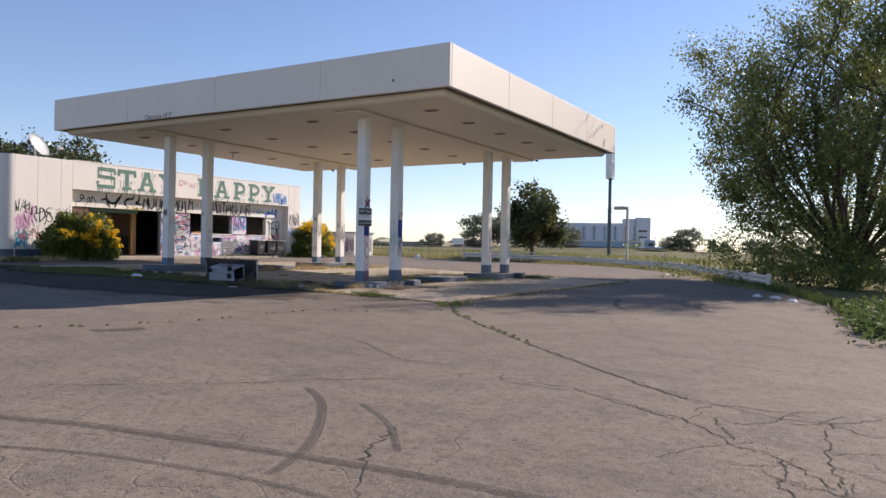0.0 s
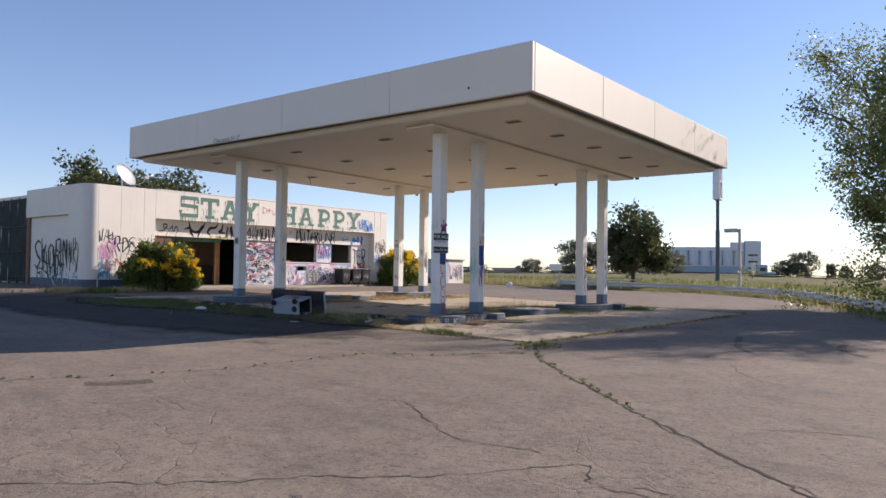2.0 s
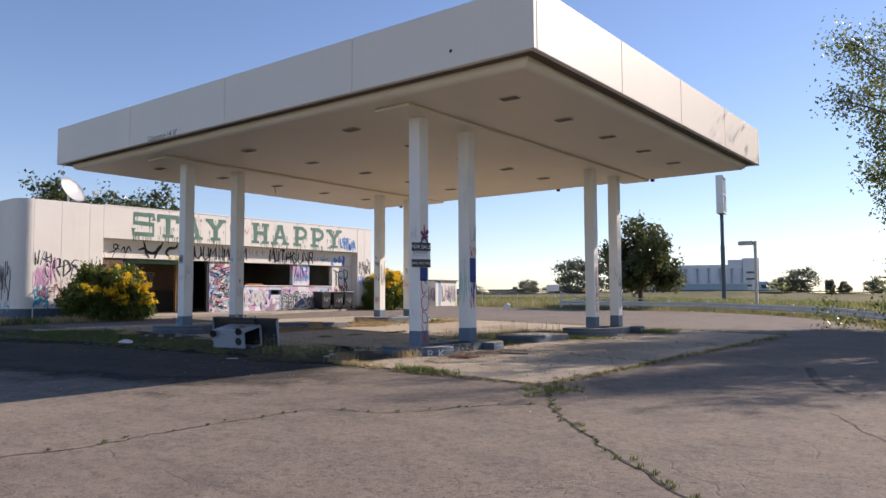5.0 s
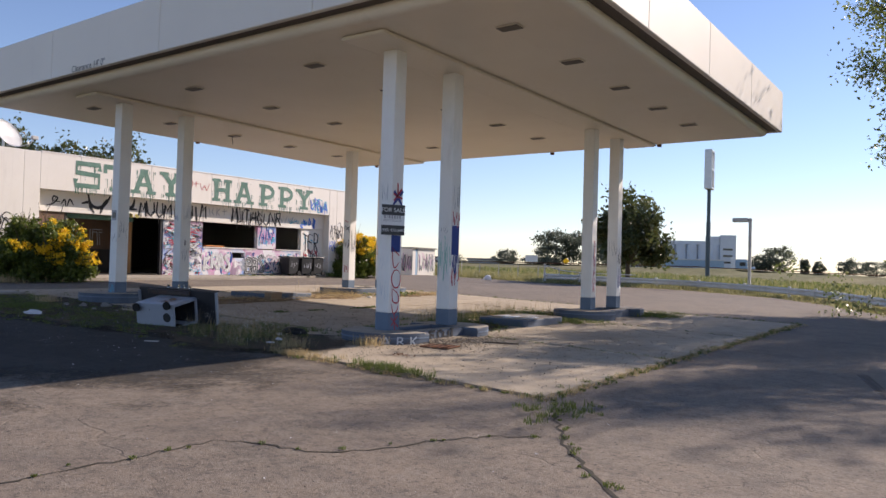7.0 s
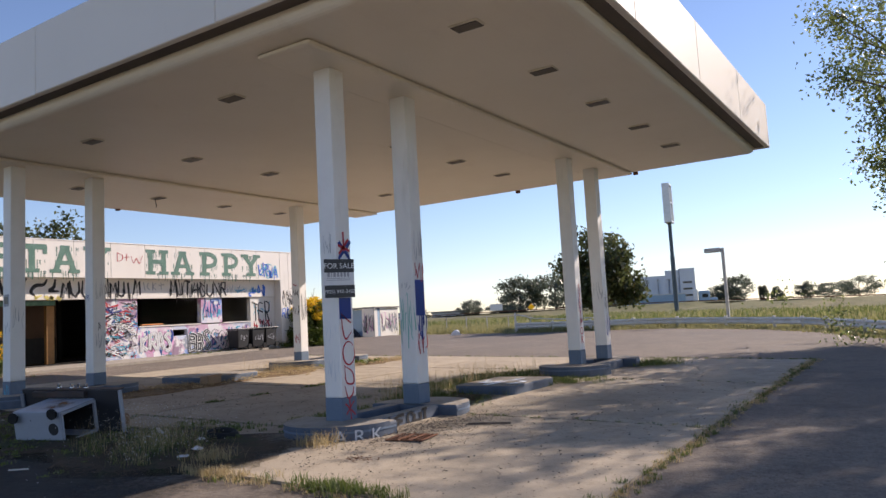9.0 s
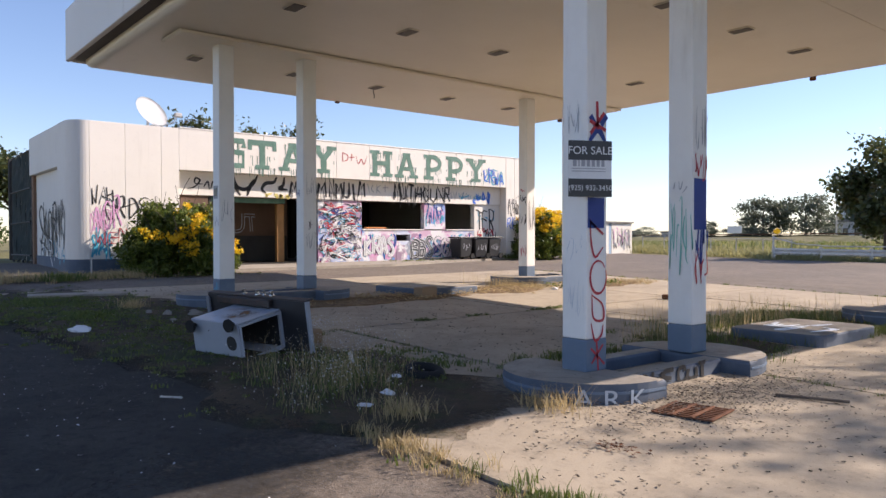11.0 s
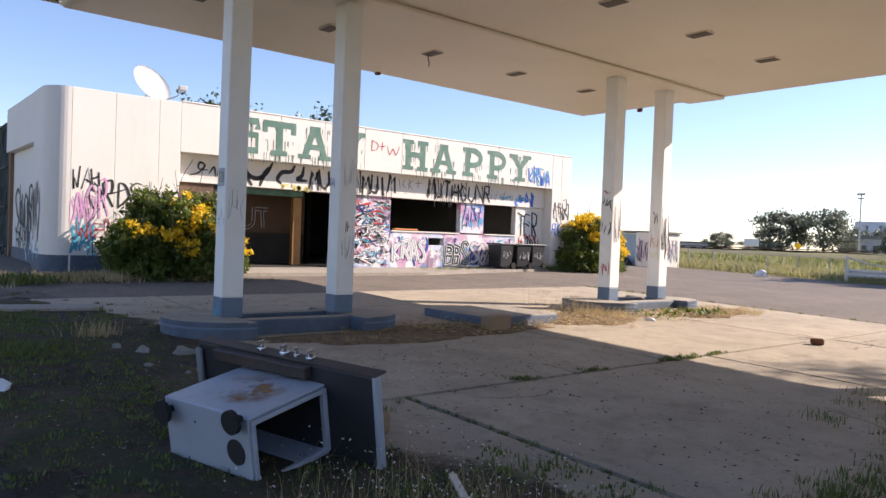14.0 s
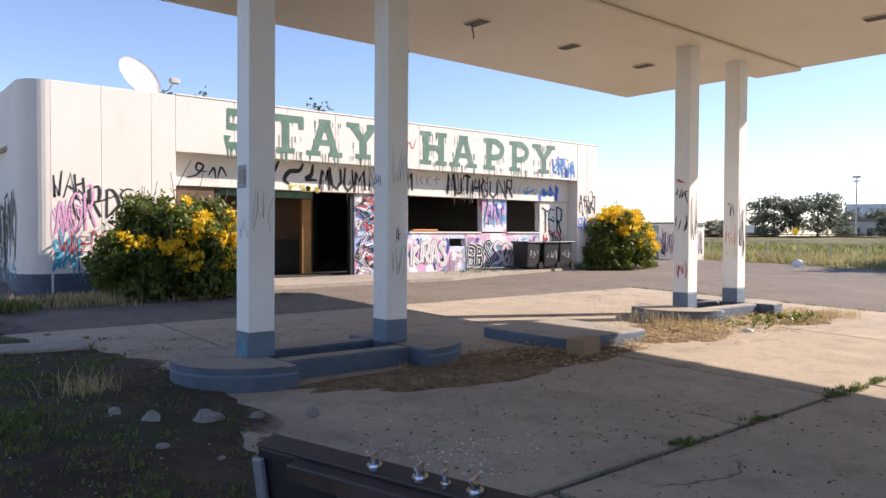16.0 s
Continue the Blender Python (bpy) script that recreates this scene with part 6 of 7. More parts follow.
flowering_shrub(-25.0, 16.05, 1.1, 1.35, 1.72, 31, "rounded green shrub with yellow blossom by the shop wall", (0.9, 0.6, 0.1), 12, 0.38, 0.85)
flowering_shrub(-26.1, 30.3, 1.0, 1.4, 1.75, 32, "rounded green shrub thick with yellow blossom", (0.35, 1.0, 0.5), 60, 0.1, 1.05)


# ---- far side of the lot ----
RAIL = [(-21.3, 38.9), (-18.3, 40.7), (-14.6, 42.1), (-10.1, 39.7), (-8.0, 37.3), (-5.4, 32.2), (-4.0, 28.6), (-2.6, 25.6)]
railing = thing("guard_rail", (-14.6, 42.1, G(-14.6, 42.1)), "low worn white guard rail along the lot", "guard rail")
line = smooth_line([(x, y, G(x, y)) for x, y in RAIL], 6)
bm = bmesh.new()
prof = [(0.0, 0.18), (0.04, 0.24), (0.0, 0.30), (0.0, 0.34), (0.04, 0.40), (0.0, 0.46), (-0.03, 0.46), (-0.03, 0.18)]
rows = []
for i, p in enumerate(line):
    d = (line[min(i + 1, len(line) - 1)] - line[max(i - 1, 0)]).normalized()
    n = Vector((d.y, -d.x, 0))
    if n.dot(Vector((-3, 6, 0)) - p) < 0:
        n = -n
    rows.append([bm.verts.new(p + n * a + Vector((0, 0, z))) for a, z in prof])
for r0, r1 in zip(rows, rows[1:]):
    for k in range(len(prof)):
        bm.faces.new((r0[k], r0[(k + 1) % 8], r1[(k + 1) % 8], r1[k]))
bmesh.ops.recalc_face_normals(bm, faces=bm.faces)
keep(part("beam", bm, "railwhite"), railing)
for i in range(0, len(line), 3):
    p = line[i]
    keep(part("post", block(p.x - 0.06, p.x + 0.06, p.y - 0.02, p.y + 0.10, p.z - 0.1, p.z + 0.52, 0.01), "railwhite"), railing)
bm = bmesh.new()
tube(bm, [(-21.3, 38.9, G(-21.3, 38.9)), (-21.3, 38.9, G(-21.3, 38.9) + 0.95)], 0.04, 8)
keep(part("post", bm, "railwhite"), railing)
bm = bmesh.new()
tube(bm, [(-21.3, 38.9, 1.45), (-20.6, 39.4, 1.2), (-19.6, 40.0, 1.1), (-17.4, 41.1, 1.08)], 0.025, 6)
keep(part("cable", bm, "railwhite"), railing)

lamp = thing("street_lamp", (-12.86, 44.6, G(-12.86, 44.6) - 0.03), "grey box-headed lamp post behind the rail", "lamp post")
bm = block(-0.07, 0.07, -0.07, 0.07, 0, 3.72, 0.01)
part("post", bm, "lampmetal", lamp)
part("head", block(-0.84, -0.08, -0.16, 0.16, 3.53, 3.74, 0.04, 2), "lampmetal", lamp)
part("base", block(-0.16, 0.16, -0.16, 0.16, 0, 0.3, 0.02), "cap", lamp)

sign = thing("pole_sign", (-24.36, 77.2, G(-24, 46) - 0.03), "empty framed sign on a tall dark pole", "sign", turn=98)
bm = bmesh.new()
tube(bm, [(0, 0, 0), (0, 0, 5.520)], [0.204, 0.204], 14)
tube(bm, [(0, 0, 5.520), (0, 0, 8.880)], [0.168, 0.168], 14)
part("pole", bm, "pole", sign)
for x0, x1, z0, z1 in ((-0.900, -0.720, 8.640, 12.360), (0.720, 0.900, 8.640, 12.360), (-0.719, 0.719, 8.640, 8.820), (-0.719, 0.719, 12.180, 12.360), (-0.719, 0.719, 10.440, 10.560)):
    part("box_frame", block(x0, x1, -0.336, 0.336, z0, z1, 0.012), "steel", sign)
part("back_panel", block(-0.718, 0.718, -0.060, 0.060, 8.821, 10.439), "signwhite", sign)
part("back_panel", block(-0.718, 0.718, -0.060, 0.060, 10.561, 12.179), "signwhite", sign)
part("mullion", block(-0.048, 0.048, -0.348, 0.348, 8.832, 12.168), "steel", sign)

# railway bank top
bm = bmesh.new()
pts = []
for x in range(-260, 241, 10):
    y = 88 - 0.16 * x
    pts.append(Vector((x, y, G(x, y) + 1.06)))
ribbon(bm, pts, 4.0, (0, 0, 1))
tagged(part("railway_track", bm, "ballast"), "dark ballast of a railway bank", "railway", kind="structure")
for off in (-0.72, 0.72):
    bm = bmesh.new()
    tube(bm, [(p.x, p.y + off, p.z + 0.12) for p in pts], 0.07, 4)
    tagged(part("rail", bm, "rust"), "rusty rail on the railway bank", "rail")


def silo_works():
    root = thing("grain_silos", (-128, 345, 0), "row of concrete grain silos paled for haze", "silo", turn=20)
    for k in range(9):
        bm = bmesh.new()
        tube(bm, [(-12 + 5 * k, 0, -1), (-12 + 5 * k, 0, 14.5)], 2.55, 16)
        part("silo", bm, "silo", root)
    part("gallery", block(-14, 30, -2.2, 2.2, 14.5, 16.2), "silo", root)
    part("tower", block(30.2, 37, -3, 3, -1, 19.0), "silo", root)
    part("tower", block(24, 30, -2, 2, 16.2, 18.4), "silo", root)
    for z in (3, 6, 9, 12):
        part("window", block(31.5, 35.5, -3.06, -3.01, z, z + 0.9), "glass", root)
    return root


silo_works()


def far_tree(x, y, h, w, seed, label="distant dark green tree on the plain"):
    rng = np.random.default_rng(seed)
    root = thing("distant_tree", (x, y, 0.2), label, "tree", "distant trees")
    bm = bmesh.new()
    tube(bm, [(0, 0, -0.5), (0.1, 0, h * 0.7)], [h * 0.03, h * 0.012], 6)
    part("trunk", bm, "bark", root)
    n = 44
    p = rng.normal(0, 1, (n, 3))
    p = p / np.linalg.norm(p, axis=1, keepdims=True) * rng.uniform(0.35, 1.0, (n, 1)) ** 0.6 * np.array([w * 0.44, w * 0.44, h * 0.40]) + np.array([0, 0, h * 0.56])
    c, a, b = leaf_cloud(rng, p, (w * 0.065, w * 0.065, h * 0.045), 110, h * 0.028)
    ok = c[:, 2] > 0.06 * h
    quads("crown", c[ok], a[ok], b[ok], "farleaf", root)
    return root


def bearing(deg, d):
    return -5 - d * math.sin(radians(deg)), 8 + d * math.cos(radians(deg))


FAR_LEFT = ((31.0, 205, 6.4, 7), (32.0, 215, 4.6, 5), (28.9, 205, 4.8, 9), (27.7, 205, 4.8, 6), (27.2, 215, 12.6, 15), (24.5, 215, 13.2, 17), (22.9, 205, 4.6, 7), (20.3, 210, 8, 9), (35.3, 230, 5, 10), (38.5, 260, 6, 12), (41, 280, 7, 14), (44, 300, 7, 14))
FAR_RIGHT = ((12.6, 330, 9.5, 11), (11.4, 330, 13.5, 15), (9.6, 360, 9, 5), (8.7, 360, 8, 6), (6.6, 340, 9, 12), (5.2, 330, 8, 14), (3.6, 300, 9, 16), (-1, 320, 9, 22), (-6, 300, 9, 24), (22.0, 320, 12, 14), (20.3, 320, 13, 12))
for k, (deg, d, h, w) in enumerate(FAR_LEFT + FAR_RIGHT):
    far_tree(*bearing(deg, d), h, w, 500 + k)
x, y = bearing(19.3, 300)
far_tree(x, y, 7, 8, 540, "distant rounded dark bush by the silos")


def far_house(deg, d, w, h, label):
    x, y = bearing(deg, d)
    root = thing("distant_building", (x, y, 0.2), label, "building", "distant buildings", deg)
    part("wall", block(-w / 2, w / 2, -4, 4, -0.5, h * 0.7), "farwall", root)
    part("roof", prism([(-w / 2 - 0.4, -4.4), (w / 2 + 0.4, -4.4), (w / 2 + 0.4, 4.4), (-w / 2 - 0.4, 4.4)], h * 0.7, h * 0.8, 0.0), "roof", root)
    for k in range(3):
        part("window", block(-w * 0.35 + k * w * 0.3, -w * 0.22 + k * w * 0.3, -4.05, -4.01, 0.8, h * 0.5), "glass", root)


far_house(39.6, 210, 14, 6, "low white distant farm building")
far_house(32.9, 215, 9, 4.4, "low white distant house with grey roof")
far_house(21.4, 230, 9, 8.5, "pale grey distant block")
far_house(37.2, 240, 10, 5, "low pale distant building")

x, y = bearing(17.6, 300)
long_shed = thing("long_shed", (x, y, 0), "long low faded blue shed before the silos", "building", turn=17.6)
part("wall", block(-14, 14, -4, 4, -0.5, 6.2), "bluewall", long_shed)
part("roof", block(-14.3, 14.3, -4.3, 4.3, 6.2, 6.6), "farwall", long_shed)


def road_sign(deg, d, w, h, z, material, label, diamond=False):
    root = thing("road_sign", (*bearing(deg, d), 0.2), label, "sign", turn=deg)
    bm = bmesh.new()
    tube(bm, [(0, 0.1, -0.3), (0, 0.1, z)], 0.07, 6)
    part("post", bm, "lampmetal", root)
    bm = block(-w / 2, w / 2, -0.03, 0.03, -h / 2, h / 2, 0.02)
    bmesh.ops.transform(bm, matrix=Matrix.Translation((0, 0, z)) @ Matrix.Rotation(radians(45 if diamond else 0), 4, "Y"), verts=bm.verts)
    part("panel", bm, material, root)


road_sign(26.4, 150, 1.0, 1.0, 2.7, "flower", "small yellow diamond sign by the far road", True)
road_sign(29.1, 190, 3.2, 1.7, 3.6, "signwhite", "white board sign by the far road")

# lorry on the road beyond the bank
truck = thing("truck", (*bearing(15.2, 172), 1.0), "white lorry with blue bonnet on the far road", "truck", turn=15.2)
part("sleeper", block(2.6, 3.5, -1.3, 1.3, 0.9, 4.0, 0.08), "truckwhite", truck)
cab = block(3.6, 6.0, -1.25, 1.25, 0.6, 3.6, 0.3, 3)
part("cab", cab, "bluewall", truck)
part("bonnet", block(6.0, 7.6, -1.1, 1.1, 0.6, 2.0, 0.3, 3), "bluewall", truck)
part("window", block(4.4, 5.6, -1.27, -1.255, 2.1, 2.9), "glass", truck)
for x in (3.0, 4.4, 6.8):
    bm = bmesh.new()
    tube(bm, [(x, -1.2, 0.5), (x, -0.8, 0.5)], 0.5, 16)
    part("wheel", bm, "rubber", truck)
mast = thing("floodlight_mast", (*bearing(22.7, 160), 0.2), "tall thin floodlight mast far off", "mast")
bm = bmesh.new()
tube(bm, [(0, 0, -0.3), (0, 0, 13)], [0.2, 0.1], 8)
part("pole", bm, "lampmetal", mast)
part("lamp_bar", block(-0.7, 0.7, -0.15, 0.15, 12.6, 13.0), "lampmetal", mast)
part("lamp_bar", block(-0.5, 0.5, -0.12, 0.12, 11.9, 12.15), "lampmetal", mast)

# wire fence posts and rail along the field
fence = thing("fence", (-26, 40.6, G(-26, 40.6)), "low pale pipe fence at the field's edge", "fence")
for k in range(7):
    x = -29.0 + 1.25 * k
    bm = bmesh.new()
    tube(bm, [(x, 40.9, G(x, 40.9) - 0.1), (x, 40.9, G(x, 40.9) + 0.8)], 0.026, 8)
    keep(part("post", bm, "lampmetal"), fence)
bm = bmesh.new()
tube(bm, [(-29, 40.9, G(-29, 40.9) + 0.78), (-21.5, 40.9, G(-21.5, 40.9) + 0.78)], 0.012, 6)
keep(part("rail", bm, "lampmetal"), fence)


# ---- weeds ----
rng = np.random.default_rng(99)


def along(pts, step, off, size):
    out = []
    for (x0, y0), (x1, y1) in zip(pts, pts[1:]):
        n = max(1, int(math.hypot(x1 - x0, y1 - y0) / step))
        for k in range(n):
            f = (k + rng.uniform(0, 1)) / n
            x, y = x0 + (x1 - x0) * f + rng.normal(0, off), y0 + (y1 - y0) * f + rng.normal(0, off)
            out.append((x, y, G(x, y) + 0.005, rng.uniform(0.35, 1.0) * size))
    return out


def field(x0, x1, y0, y1, n, size, lift=0.03):
    out = []
    for _ in range(n):
        x, y = rng.uniform(x0, x1), rng.uniform(y0, y1)
        out.append((x, y, G(x, y) + lift, rng.uniform(0.4, 1.0) * size))
    return out


def clump(cx, cy, sx, sy, n, size, lift=0.03):
    out = []
    for _ in range(n):
        x, y = rng.normal(cx, sx), rng.normal(cy, sy)
        out.append((x, y, G(x, y) + lift, rng.uniform(0.4, 1.0) * size))
    return out


edge_front = [(-10.6, 12.1), (-9.28, 12.08), (-8.25, 12.05), (-7.48, 12.1), (-6.91, 12.15)]
edge_side = [(-6.95, 12.2), (-6.95, 14), (-7.0, 17), (-7.0, 20.6), (-7.0, 24.7)]
green = along(edge_front, 0.12, 0.05, 0.5) + along(edge_side, 0.09, 0.05, 0.6) + along(CRACKS[0][:6], 0.16, 0.03, 0.4) + along(CRACKS[1], 0.25, 0.03, 0.3)
green += along([(-10.5, 15.85), (-7.0, 15.85)], 0.06, 0.04, 0.5) + along([(-10.3, 20.1), (-7.0, 20.1)], 0.1, 0.04, 0.5) + along([(-21.5, 24.75), (-7.0, 24.75)], 0.12, 0.05, 0.7)
green += along([(-14.43, 14.25), (-12.2, 14.25)], 0.1, 0.03, 0.45) + along([(-14.45, 14), (-14.45, 21)], 0.3, 0.02, 0.25) + clump(-14.46, 15.6, 0.03, 0.10, 12, 0.5) + clump(-14.46, 16.5, 0.03, 0.12, 14, 0.4) + clump(-14.47, 17.9, 0.04, 0.2, 26, 0.5) + clump(-14.46, 18.7, 0.03, 0.14, 14, 0.4) + clump(-14.3, 13.7, 0.12, 0.12, 30, 0.7) + along([(-21.5, 14), (-21.5, 24.6)], 0.3, 0.04, 0.3)
green += clump(-6.6, 11.7, 0.2, 0.25, 26, 0.7) + clump(-8.9, 12.15, 0.3, 0.07, 45, 0.95)
tagged(grass("joint_weeds", green, rng, 26, 0.10, 0.05, "blade", "green weeds growing in the joints and cracks", width=0.003, lean=0.9), category="weeds")
dry = along(edge_front, 0.1, 0.05, 0.55) + along(edge_side, 0.08, 0.05, 0.6) + clump(-10.75, 12.5, 0.06, 0.07, 10, 1.6) + clump(-10.35, 13.45, 0.1, 0.05, 12, 1.6) + clump(-10.1, 12.1, 0.25, 0.06, 30, 0.8)
dry += clump(-18.0, 12.9, 0.02, 0.02, 8, 2.0) + clump(-17.2, 19.7, 0.4, 0.7, 70, 0.8) + clump(-16.9, 22.9, 0.25, 0.6, 60, 1.2) + clump(-17.4, 20.35, 0.2, 0.25, 40, 1.5) + clump(-17.2, 17.0, 0.3, 0.9, 50, 0.5)
tagged(grass("dry_weeds", dry, rng, 26, 0.12, 0.07, "straw", "dry straw-coloured grass along the slab edge", width=0.0022, lean=1.2), category="weeds")
tall = clump(-12.1, 12.75, 0.4, 0.28, 70, 0.95) + clump(-11.5, 12.3, 0.3, 0.2, 26, 0.6)
tagged(grass("tall_weeds", tall, rng, 16, 0.17, 0.13, "blade", "tall green weeds beside the stove", width=0.0022, lean=1.3), category="weeds")
tagged(grass("tall_weeds", tall, rng, 9, 0.40, 0.12, "straw", "tall seeding stalks beside the stove", width=0.0011, lean=1.1), category="weeds")
heads = np.array([(x + rng.normal(0, 0.14), y + rng.normal(0, 0.14), z + s * rng.uniform(0.18, 0.5)) for x, y, z, s in tall for _ in range(9)])
c, a, b = leaf_cloud(rng, heads, 0.004, 1, 0.007)
tagged(quads("seed_heads", c, a, b, "seed"), "pale dots of seed heads on the weeds", "weeds", kind="stuff")
low = clump(-15.5, 12.3, 1.6, 0.5, 420, 0.5) + clump(-19.0, 12.3, 0.9, 0.7, 380, 0.5) + clump(-18.2, 11.6, 1.4, 0.5, 240, 0.5) + clump(-17.3, 12.2, 0.25, 0.2, 70, 0.9) + clump(-19.4, 11.9, 0.4, 0.2, 90, 0.8) + clump(-12.6, 13.3, 0.5, 0.3, 60, 0.6) + clump(-12.2, 13.9, 0.5, 0.2, 40, 0.7)
tagged(grass("low_weeds", low, rng, 15, 0.085, 0.1, "blade", "low weeds and grass on dark soil", width=0.006, lean=0.7), category="weeds")
island_weeds = clump(-11.4, 16.9, 0.35, 0.35, 60, 1.0) + clump(-11.6, 19.8, 0.35, 0.6, 130, 1.2) + clump(-10.3, 19.6, 0.3, 0.35, 60, 0.8) + clump(-9.9, 23.0, 0.25, 0.35, 60, 1.3) + clump(-11.9, 18.4, 0.25, 0.7, 90, 1.0) + clump(-11.5, 15.3, 0.15, 0.6, 50, 0.8)
tagged(grass("island_weeds", island_weeds, rng, 30, 0.11, 0.11, "blade", "rank weeds round the pump islands", width=0.0032, lean=1.0), category="weeds")
stalks = clump(-11.7, 18.9, 0.3, 0.9, 60, 1.0) + clump(-11.4, 16.8, 0.3, 0.3, 25, 1.0) + clump(-17.75, 20.1, 0.35, 0.15, 30, 0.8)
tagged(grass("dry_stalks", stalks, rng, 8, 0.5, 0.12, "straw", "thin bare dry stalks by the pump islands", width=0.002, lean=0.5), category="weeds")
walk_weeds = clump(-27.3, 22.1, 0.1, 0.5, 25, 0.7) + clump(-26.2, 24.5, 0.35, 0.6, 90, 0.7) + clump(-26.2, 28.9, 0.25, 0.25, 50, 1.6) + clump(-24.4, 13.9, 0.3, 0.5, 40, 0.8) + clump(-24.2, 12.4, 0.3, 0.6, 36, 0.8) + clump(-23.9, 15.6, 0.15, 0.9, 24, 0.5) + clump(-23.8, 13.2, 0.2, 0.2, 40, 1.3)
tagged(grass("wall_weeds", walk_weeds, rng, 15, 0.16, 0.11, "blade", "tufts of grass along the shop front", width=0.008, lean=0.5), category="weeds")
tagged(grass("wall_straw", clump(-24.3, 13.2, 0.4, 1.1, 190, 0.8) + clump(-23.9, 12.0, 0.3, 0.3, 60, 1.3) + clump(-24.1, 14.4, 0.2, 0.3, 50, 1.1), rng, 12, 0.22, 0.12, "straw", "dry yellow grass beside the shop corner", width=0.005, lean=1.0), category="weeds")
plants = clump(-16.95, 21.9, 0.12, 0.45, 14, 1.0)
c, a, b = leaf_cloud(rng, [(x, y, z + 0.05) for x, y, z, s in plants], (0.08, 0.08, 0.03), 16, 0.045)
tagged(quads("ground_plants", c, a, b, "bushleaf"), "low leafy plants in the litter", "plants", kind="stuff")
verge = field(0.9, 6.5, 11.5, 30, 1000, 1.0, 0.05) + along([(0.9, 12.6), (0.35, 15), (-0.3, 19.5), (-1.6, 23.5), (-3.9, 28.3)], 0.04, 0.12, 0.6)
tagged(grass("verge_grass", verge, rng, 14, 0.42, 0.16, "blade", "bright green grass and weeds on the verge", width=0.01, lean=0.5), category="grass")
lump = [(x, y, z + 0.1) for x, y, z, s in clump(0.55, 13.8, 0.18, 0.7, 40, 1) + clump(0.4, 17.0, 0.25, 1.2, 60, 1) + clump(1.9, 16, 0.7, 2.4, 120, 1)]
c, a, b = leaf_cloud(rng, lump, (0.14, 0.14, 0.09), 40, 0.05)
tagged(quads("verge_weeds", c, a, b, "leftleaf"), "broad-leaved weeds spilling over the asphalt", "weeds", kind="stuff")
behind = along([(x + 0.25, y + 0.45) for x, y in RAIL], 0.03, 0.35, 1.0) + along([(x - 0.1, y - 0.5) for x, y in RAIL], 0.04, 0.2, 0.5) + field(-33, -20, 39, 46, 1500, 1.3, 0.0)
tagged(grass("rail_grass", behind, rng, 12, 0.3, 0.28, "drygreen", "dry green grass along the guard rail", width=0.012, lean=1.3), category="grass")
meadow = field(-60, 12, 44, 82, 5000, 1.2, -0.02)
tagged(grass("meadow_grass", meadow, rng, 7, 0.42, 0.5, "drygreen", "rough pale green meadow beyond the lot", width=0.03, lean=0.6), category="grass")

tagged(grass("meadow_grass", field(-60, 12, 44, 84, 4500, 1.2, -0.02), rng, 7, 0.45, 0.5, "blade", "rough green meadow beyond the lot", width=0.03, lean=0.6), category="grass")

# ---- small clutter ----
def crumple(name, x, y, r, h, material, label, category, seed, turn=0.0, lift=0.03):
    rnd = random.Random(seed)
    bm = bmesh.new()
    bmesh.ops.create_icosphere(bm, subdivisions=2, radius=1.0)
    for v in bm.verts:
        k = rnd.uniform(0.72, 1.15)
        v.co = Vector((v.co.x * r * k, v.co.y * r * 0.7 * k, max(-0.02, v.co.z * h * k)))
    ob = part(name, bm, material)
    ob.matrix_world = pose(x, y, G(x, y) + lift, 0, 0, turn)
    return tagged(ob, label, category)


crumple("paper_scrap", -15.98, 11.72, 0.16, 0.07, "paper", "crumpled white paper on dark soil", "litter", 1, 30)
crumple("plastic_bag", -11.75, 13.15, 0.055, 0.04, "paper", "crumpled pale plastic bag in the weeds", "litter", 2, 60)
crumple("plastic_bag", -11.3, 12.75, 0.07, 0.05, "paper", "small torn white plastic scrap", "litter", 3, 10)
crumple("plastic_bag", -26.3, 29.35, 0.28, 0.12, "paper", "white plastic sheet crumpled by the shrub", "litter", 4, 70)
crumple("plastic_bag", -26.0, 29.75, 0.22, 0.08, "paper", "white plastic sheet crumpled by the shrub", "litter", 5, 20)
crumple("plastic_bag", -23.6, 37.2, 0.25, 0.25, "paper", "white rubbish bag at the edge of the lot", "litter", 6, 20, 0.0)
crumple("paper_scrap", -16.7, 20.6, 0.09, 0.05, "paper", "white paper scrap in dry litter", "litter", 7)
crumple("paper_scrap", -24.9, 12.6, 0.35, 0.06, "stone", "pale rubble by the shop corner", "rubble", 8)
for k, (x, y, r) in enumerate(((-16.95, 13.05, 0.13), (-16.72, 13.35, 0.16), (-16.6, 13.65, 0.09), (-16.45, 14.0, 0.10), (-17.25, 12.9, 0.1), (-16.3, 12.9, 0.07), (-15.9, 13.1, 0.05))):
    crumple("rock", x, y, r * 0.7, r * 0.5, "stone", "pale broken stone beside the pump island", "stone", 40 + k, k * 50)
for k, (x, y) in enumerate(((-1.9, 20.9), (-2.4, 21.4), (-1.4, 20.2))):
    crumple("paper_scrap", x, y, 0.16, 0.08, "paper", "white litter at the verge's edge", "litter", 60 + k, k * 40, 0.0)

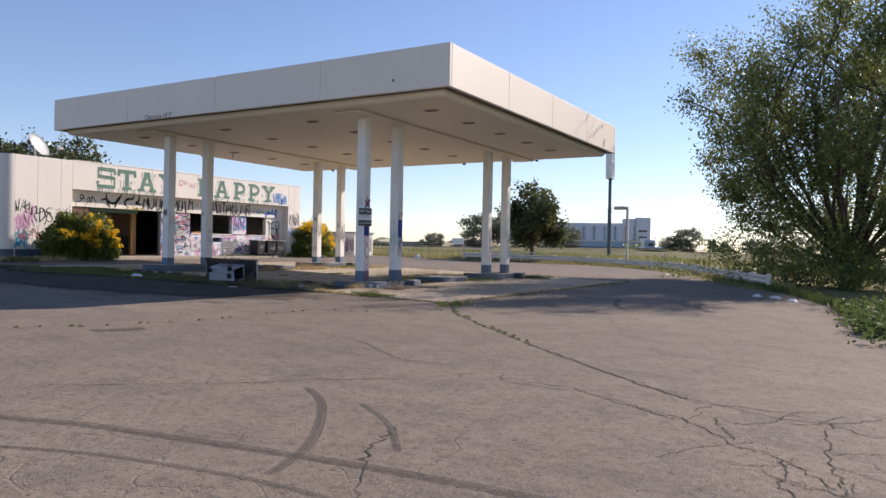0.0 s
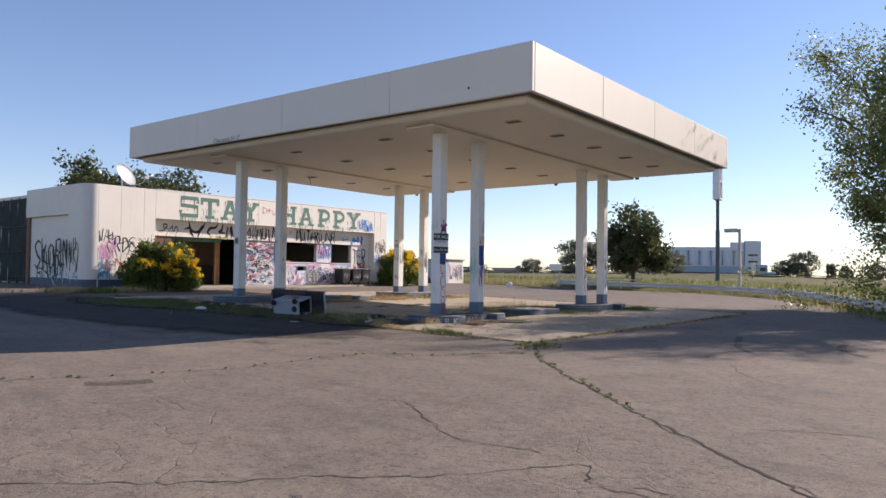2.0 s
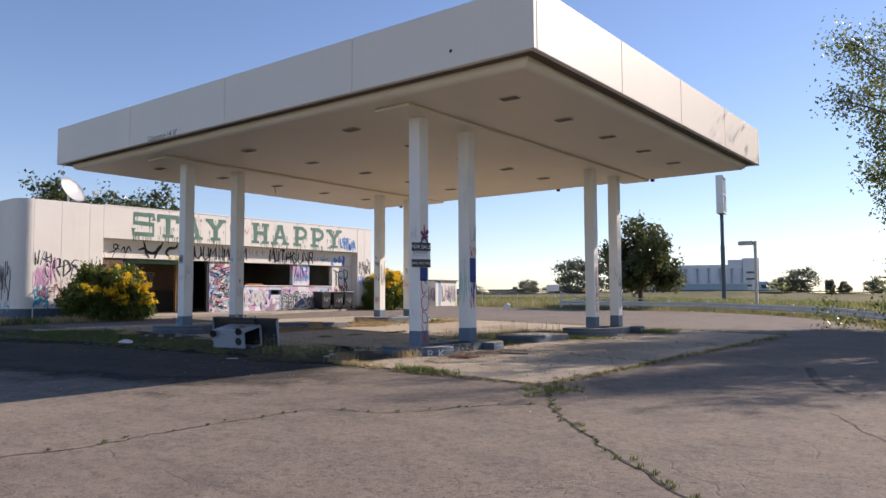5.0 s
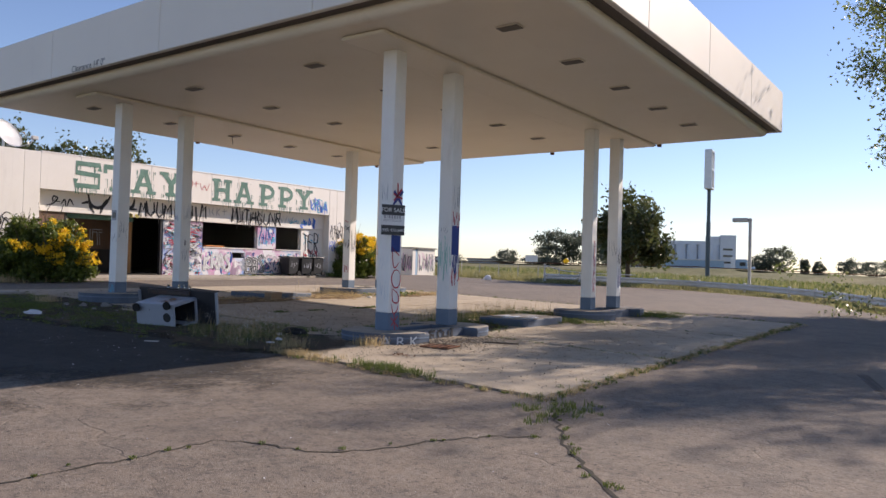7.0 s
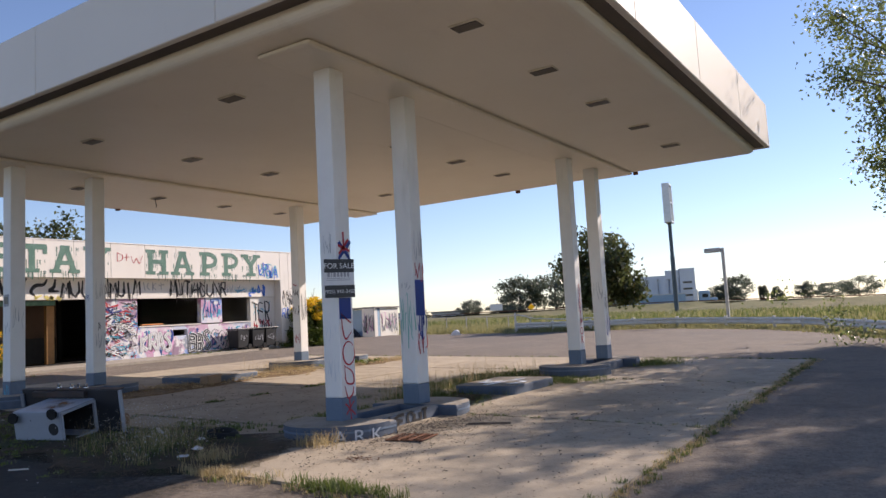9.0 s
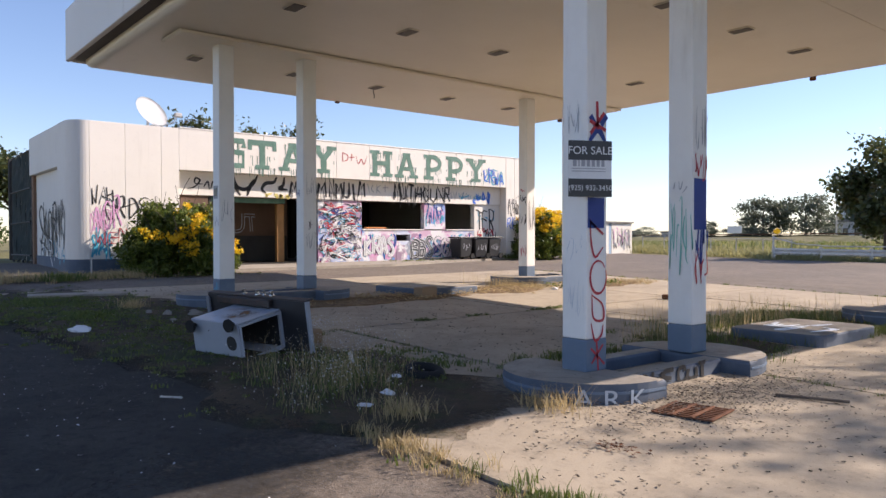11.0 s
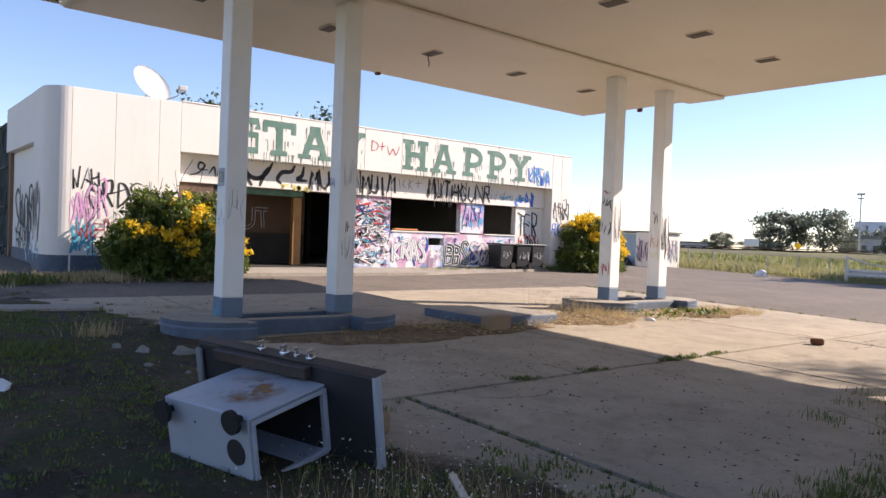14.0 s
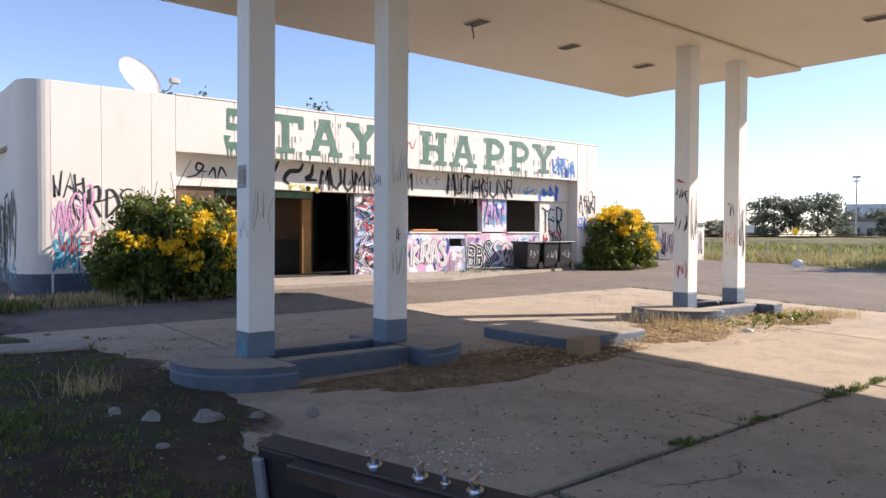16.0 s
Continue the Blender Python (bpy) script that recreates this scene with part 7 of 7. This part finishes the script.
tyre = thing("tyre", (-11.7, 13.4, G(-11.7, 13.4)), "old black tyre half hidden in weeds", "tyre")
bm = bmesh.new()
ringv = []
for i in range(28):
    a = i * math.tau / 28
    ringv.append([bm.verts.new(((0.13 + 0.045 * math.cos(b)) * math.cos(a), (0.13 + 0.045 * math.cos(b)) * math.sin(a), 0.06 + 0.05 * math.sin(b))) for b in [j * math.tau / 10 for j in range(10)]])
for i in range(28):
    for j in range(10):
        bm.faces.new((ringv[i][j], ringv[(i + 1) % 28][j], ringv[(i + 1) % 28][(j + 1) % 10], ringv[i][(j + 1) % 10]))
bmesh.ops.transform(bm, matrix=Matrix.Translation((0, 0, 0.0)) @ Matrix.Rotation(radians(10), 4, "Y"), verts=bm.verts)
part("carcass", bm, "rubber", tyre, smooth=True)


def flat_piece(name, x, y, w, d, h, turn, material, label, category, lift=0.03):
    ob = part(name, block(-w / 2, w / 2, -d / 2, d / 2, 0, h, min(h, w, d) * 0.2), material)
    ob.matrix_world = pose(x, y, G(x, y) + lift, 0, 0, turn)
    return tagged(ob, label, category)


flat_piece("card_box", -11.04, 12.38, 0.10, 0.06, 0.015, 35, "paper", "small white carton lying in soil", "litter", 0.06)
flat_piece("stick", -13.24, 11.84, 0.17, 0.014, 0.015, 50, "seed", "pale stick on the dark asphalt", "stick", 0.004)
flat_piece("stick", -12.28, 11.49, 0.18, 0.014, 0.015, 40, "seed", "pale stick on the dark asphalt", "stick", 0.004)
flat_piece("stick", -15.2, 13.35, 0.4, 0.03, 0.015, 70, "seed", "pale split lath on dark soil", "stick", 0.05)
flat_piece("stick", -9.3, 15.2, 0.5, 0.03, 0.02, 20, "bark", "dark dry twig on the concrete", "stick", 0.03)
flat_piece("tin_can", -14.28, 20.83, 0.16, 0.12, 0.08, 30, "rust", "squashed rusty tin on the concrete", "can", 0.026)
flat_piece("cardboard", -13.75, 13.45, 0.26, 0.2, 0.15, 15, "card", "brown cardboard carton behind the stove", "box", 0.03)
flat_piece("metal_scrap", -12.6, 13.25, 0.5, 0.04, 0.02, -30, "steel", "bent metal strip beside the stove", "scrap", 0.06)
flat_piece("concrete_plate", -20.3, 12.7, 1.5, 0.5, 0.05, 80, "cap", "flat pale concrete patch by the weeds", "concrete", 0.02)

# iron drain grate
grate = thing("drain_grate", (-9.65, 14.17, G(-9.65, 14.17) + 0.024), "rusty iron drain grate in the concrete", "grate", turn=10)
part("pit", block(-0.2, 0.2, -0.21, 0.21, -0.01, 0.004), "black", grate)
for k in range(4):
    part("bar", block(-0.2 + 0.4 * k / 3 - 0.014, -0.2 + 0.4 * k / 3 + 0.014, -0.21, 0.21, 0.005, 0.018, 0.003), "rust", grate)
for k in range(9):
    part("bar", block(-0.2, 0.2, -0.2 + 0.05 * k - 0.009, -0.2 + 0.05 * k + 0.009, 0.0045, 0.014), "rust", grate)

# crumbs, chips and dead leaves strewn about
def crumbs(name, spots, size, material, label, category="debris"):
    n = len(spots)
    s = np.array(spots, float)
    cc, aa, bb = leaf_cloud(rng, s, 0.0, 1, size)
    bb[:, 2] *= 0.3
    aa[:, 2] *= 0.3
    tagged(quads(name, cc, aa, bb, material), label, category, kind="stuff")


def strew(x0, x1, y0, y1, n, lift=0.032):
    return [(x, y, G(x, y) + lift) for x, y in zip(rng.uniform(x0, x1, n), rng.uniform(y0, y1, n))]


crumbs("paint_chips", [(x, y, G(x, y) + 0.035) for x, y in zip(rng.normal(-15.2, 0.25, 220), rng.normal(14.3, 0.3, 220))], 0.014, "paper", "white chips strewn on the concrete")
crumbs("dead_leaves", strew(-10.4, -7.2, 12.4, 16.5, 420) + strew(-16, -11.5, 13.5, 18, 260) + [(x, y, G(x, y) + 0.05) for x, y in zip(rng.normal(-9.9, 0.25, 700), rng.normal(14.6, 0.7, 700))], 0.017, "bark", "dark dead leaf crumbs on concrete", "leaves")
crumbs("white_specks", strew(-20, -11, 10.2, 13.6, 260, 0.05) + strew(-12, -6, 8, 12, 60, 0.012), 0.012, "paper", "tiny white litter specks on the ground")
crumbs("pebbles", strew(-9, 1.5, 1, 12, 1300, 0.006), 0.008, "stone", "loose pebbles on the asphalt", "pebbles")
crumbs("dark_pebbles", strew(-9, 1.5, 1, 12, 800, 0.006), 0.009, "crackfill", "dark loose grit on the asphalt", "pebbles")
crumbs("dry_chaff", [(x, y, G(x, y) + 0.06 + abs(rng.normal(0, 0.02))) for x, y in zip(rng.normal(-17.15, 0.35, 2600), rng.uniform(16.4, 23.6, 2600))], 0.03, "straw", "dry plant chaff heaped by the islands", "litter")
crumbs("fallen_chips", strew(-16.5, -11.2, 12.2, 17.5, 500) + strew(-10.4, -7.1, 12.3, 20, 350) + strew(-21, -17, 11.8, 16, 260, 0.045), 0.02, "crackfill", "dark crumbs of earth on the concrete", "debris")
crumbs("pale_grit", strew(-20.5, -12, 10.0, 13.6, 900, 0.045), 0.013, "stone", "pale grit on the dark soil", "debris")
crumbs("gravel_chips", [(x, y, G(x, y) + 0.033) for x, y in zip(rng.normal(-9.75, 0.28, 3200), rng.normal(14.75, 0.75, 3200)) if x > -10.25], 0.014, "gravel", "loose gravel beside the pump island", "gravel")
crumbs("leaf_litter", [(x, y, G(x, y) + 0.035 + abs(rng.normal(0, 0.012))) for x, y in zip(rng.normal(-9.45, 0.08, 70), rng.normal(13.05, 0.05, 70))], 0.018, "rust", "brown withered plant on the concrete", "litter")
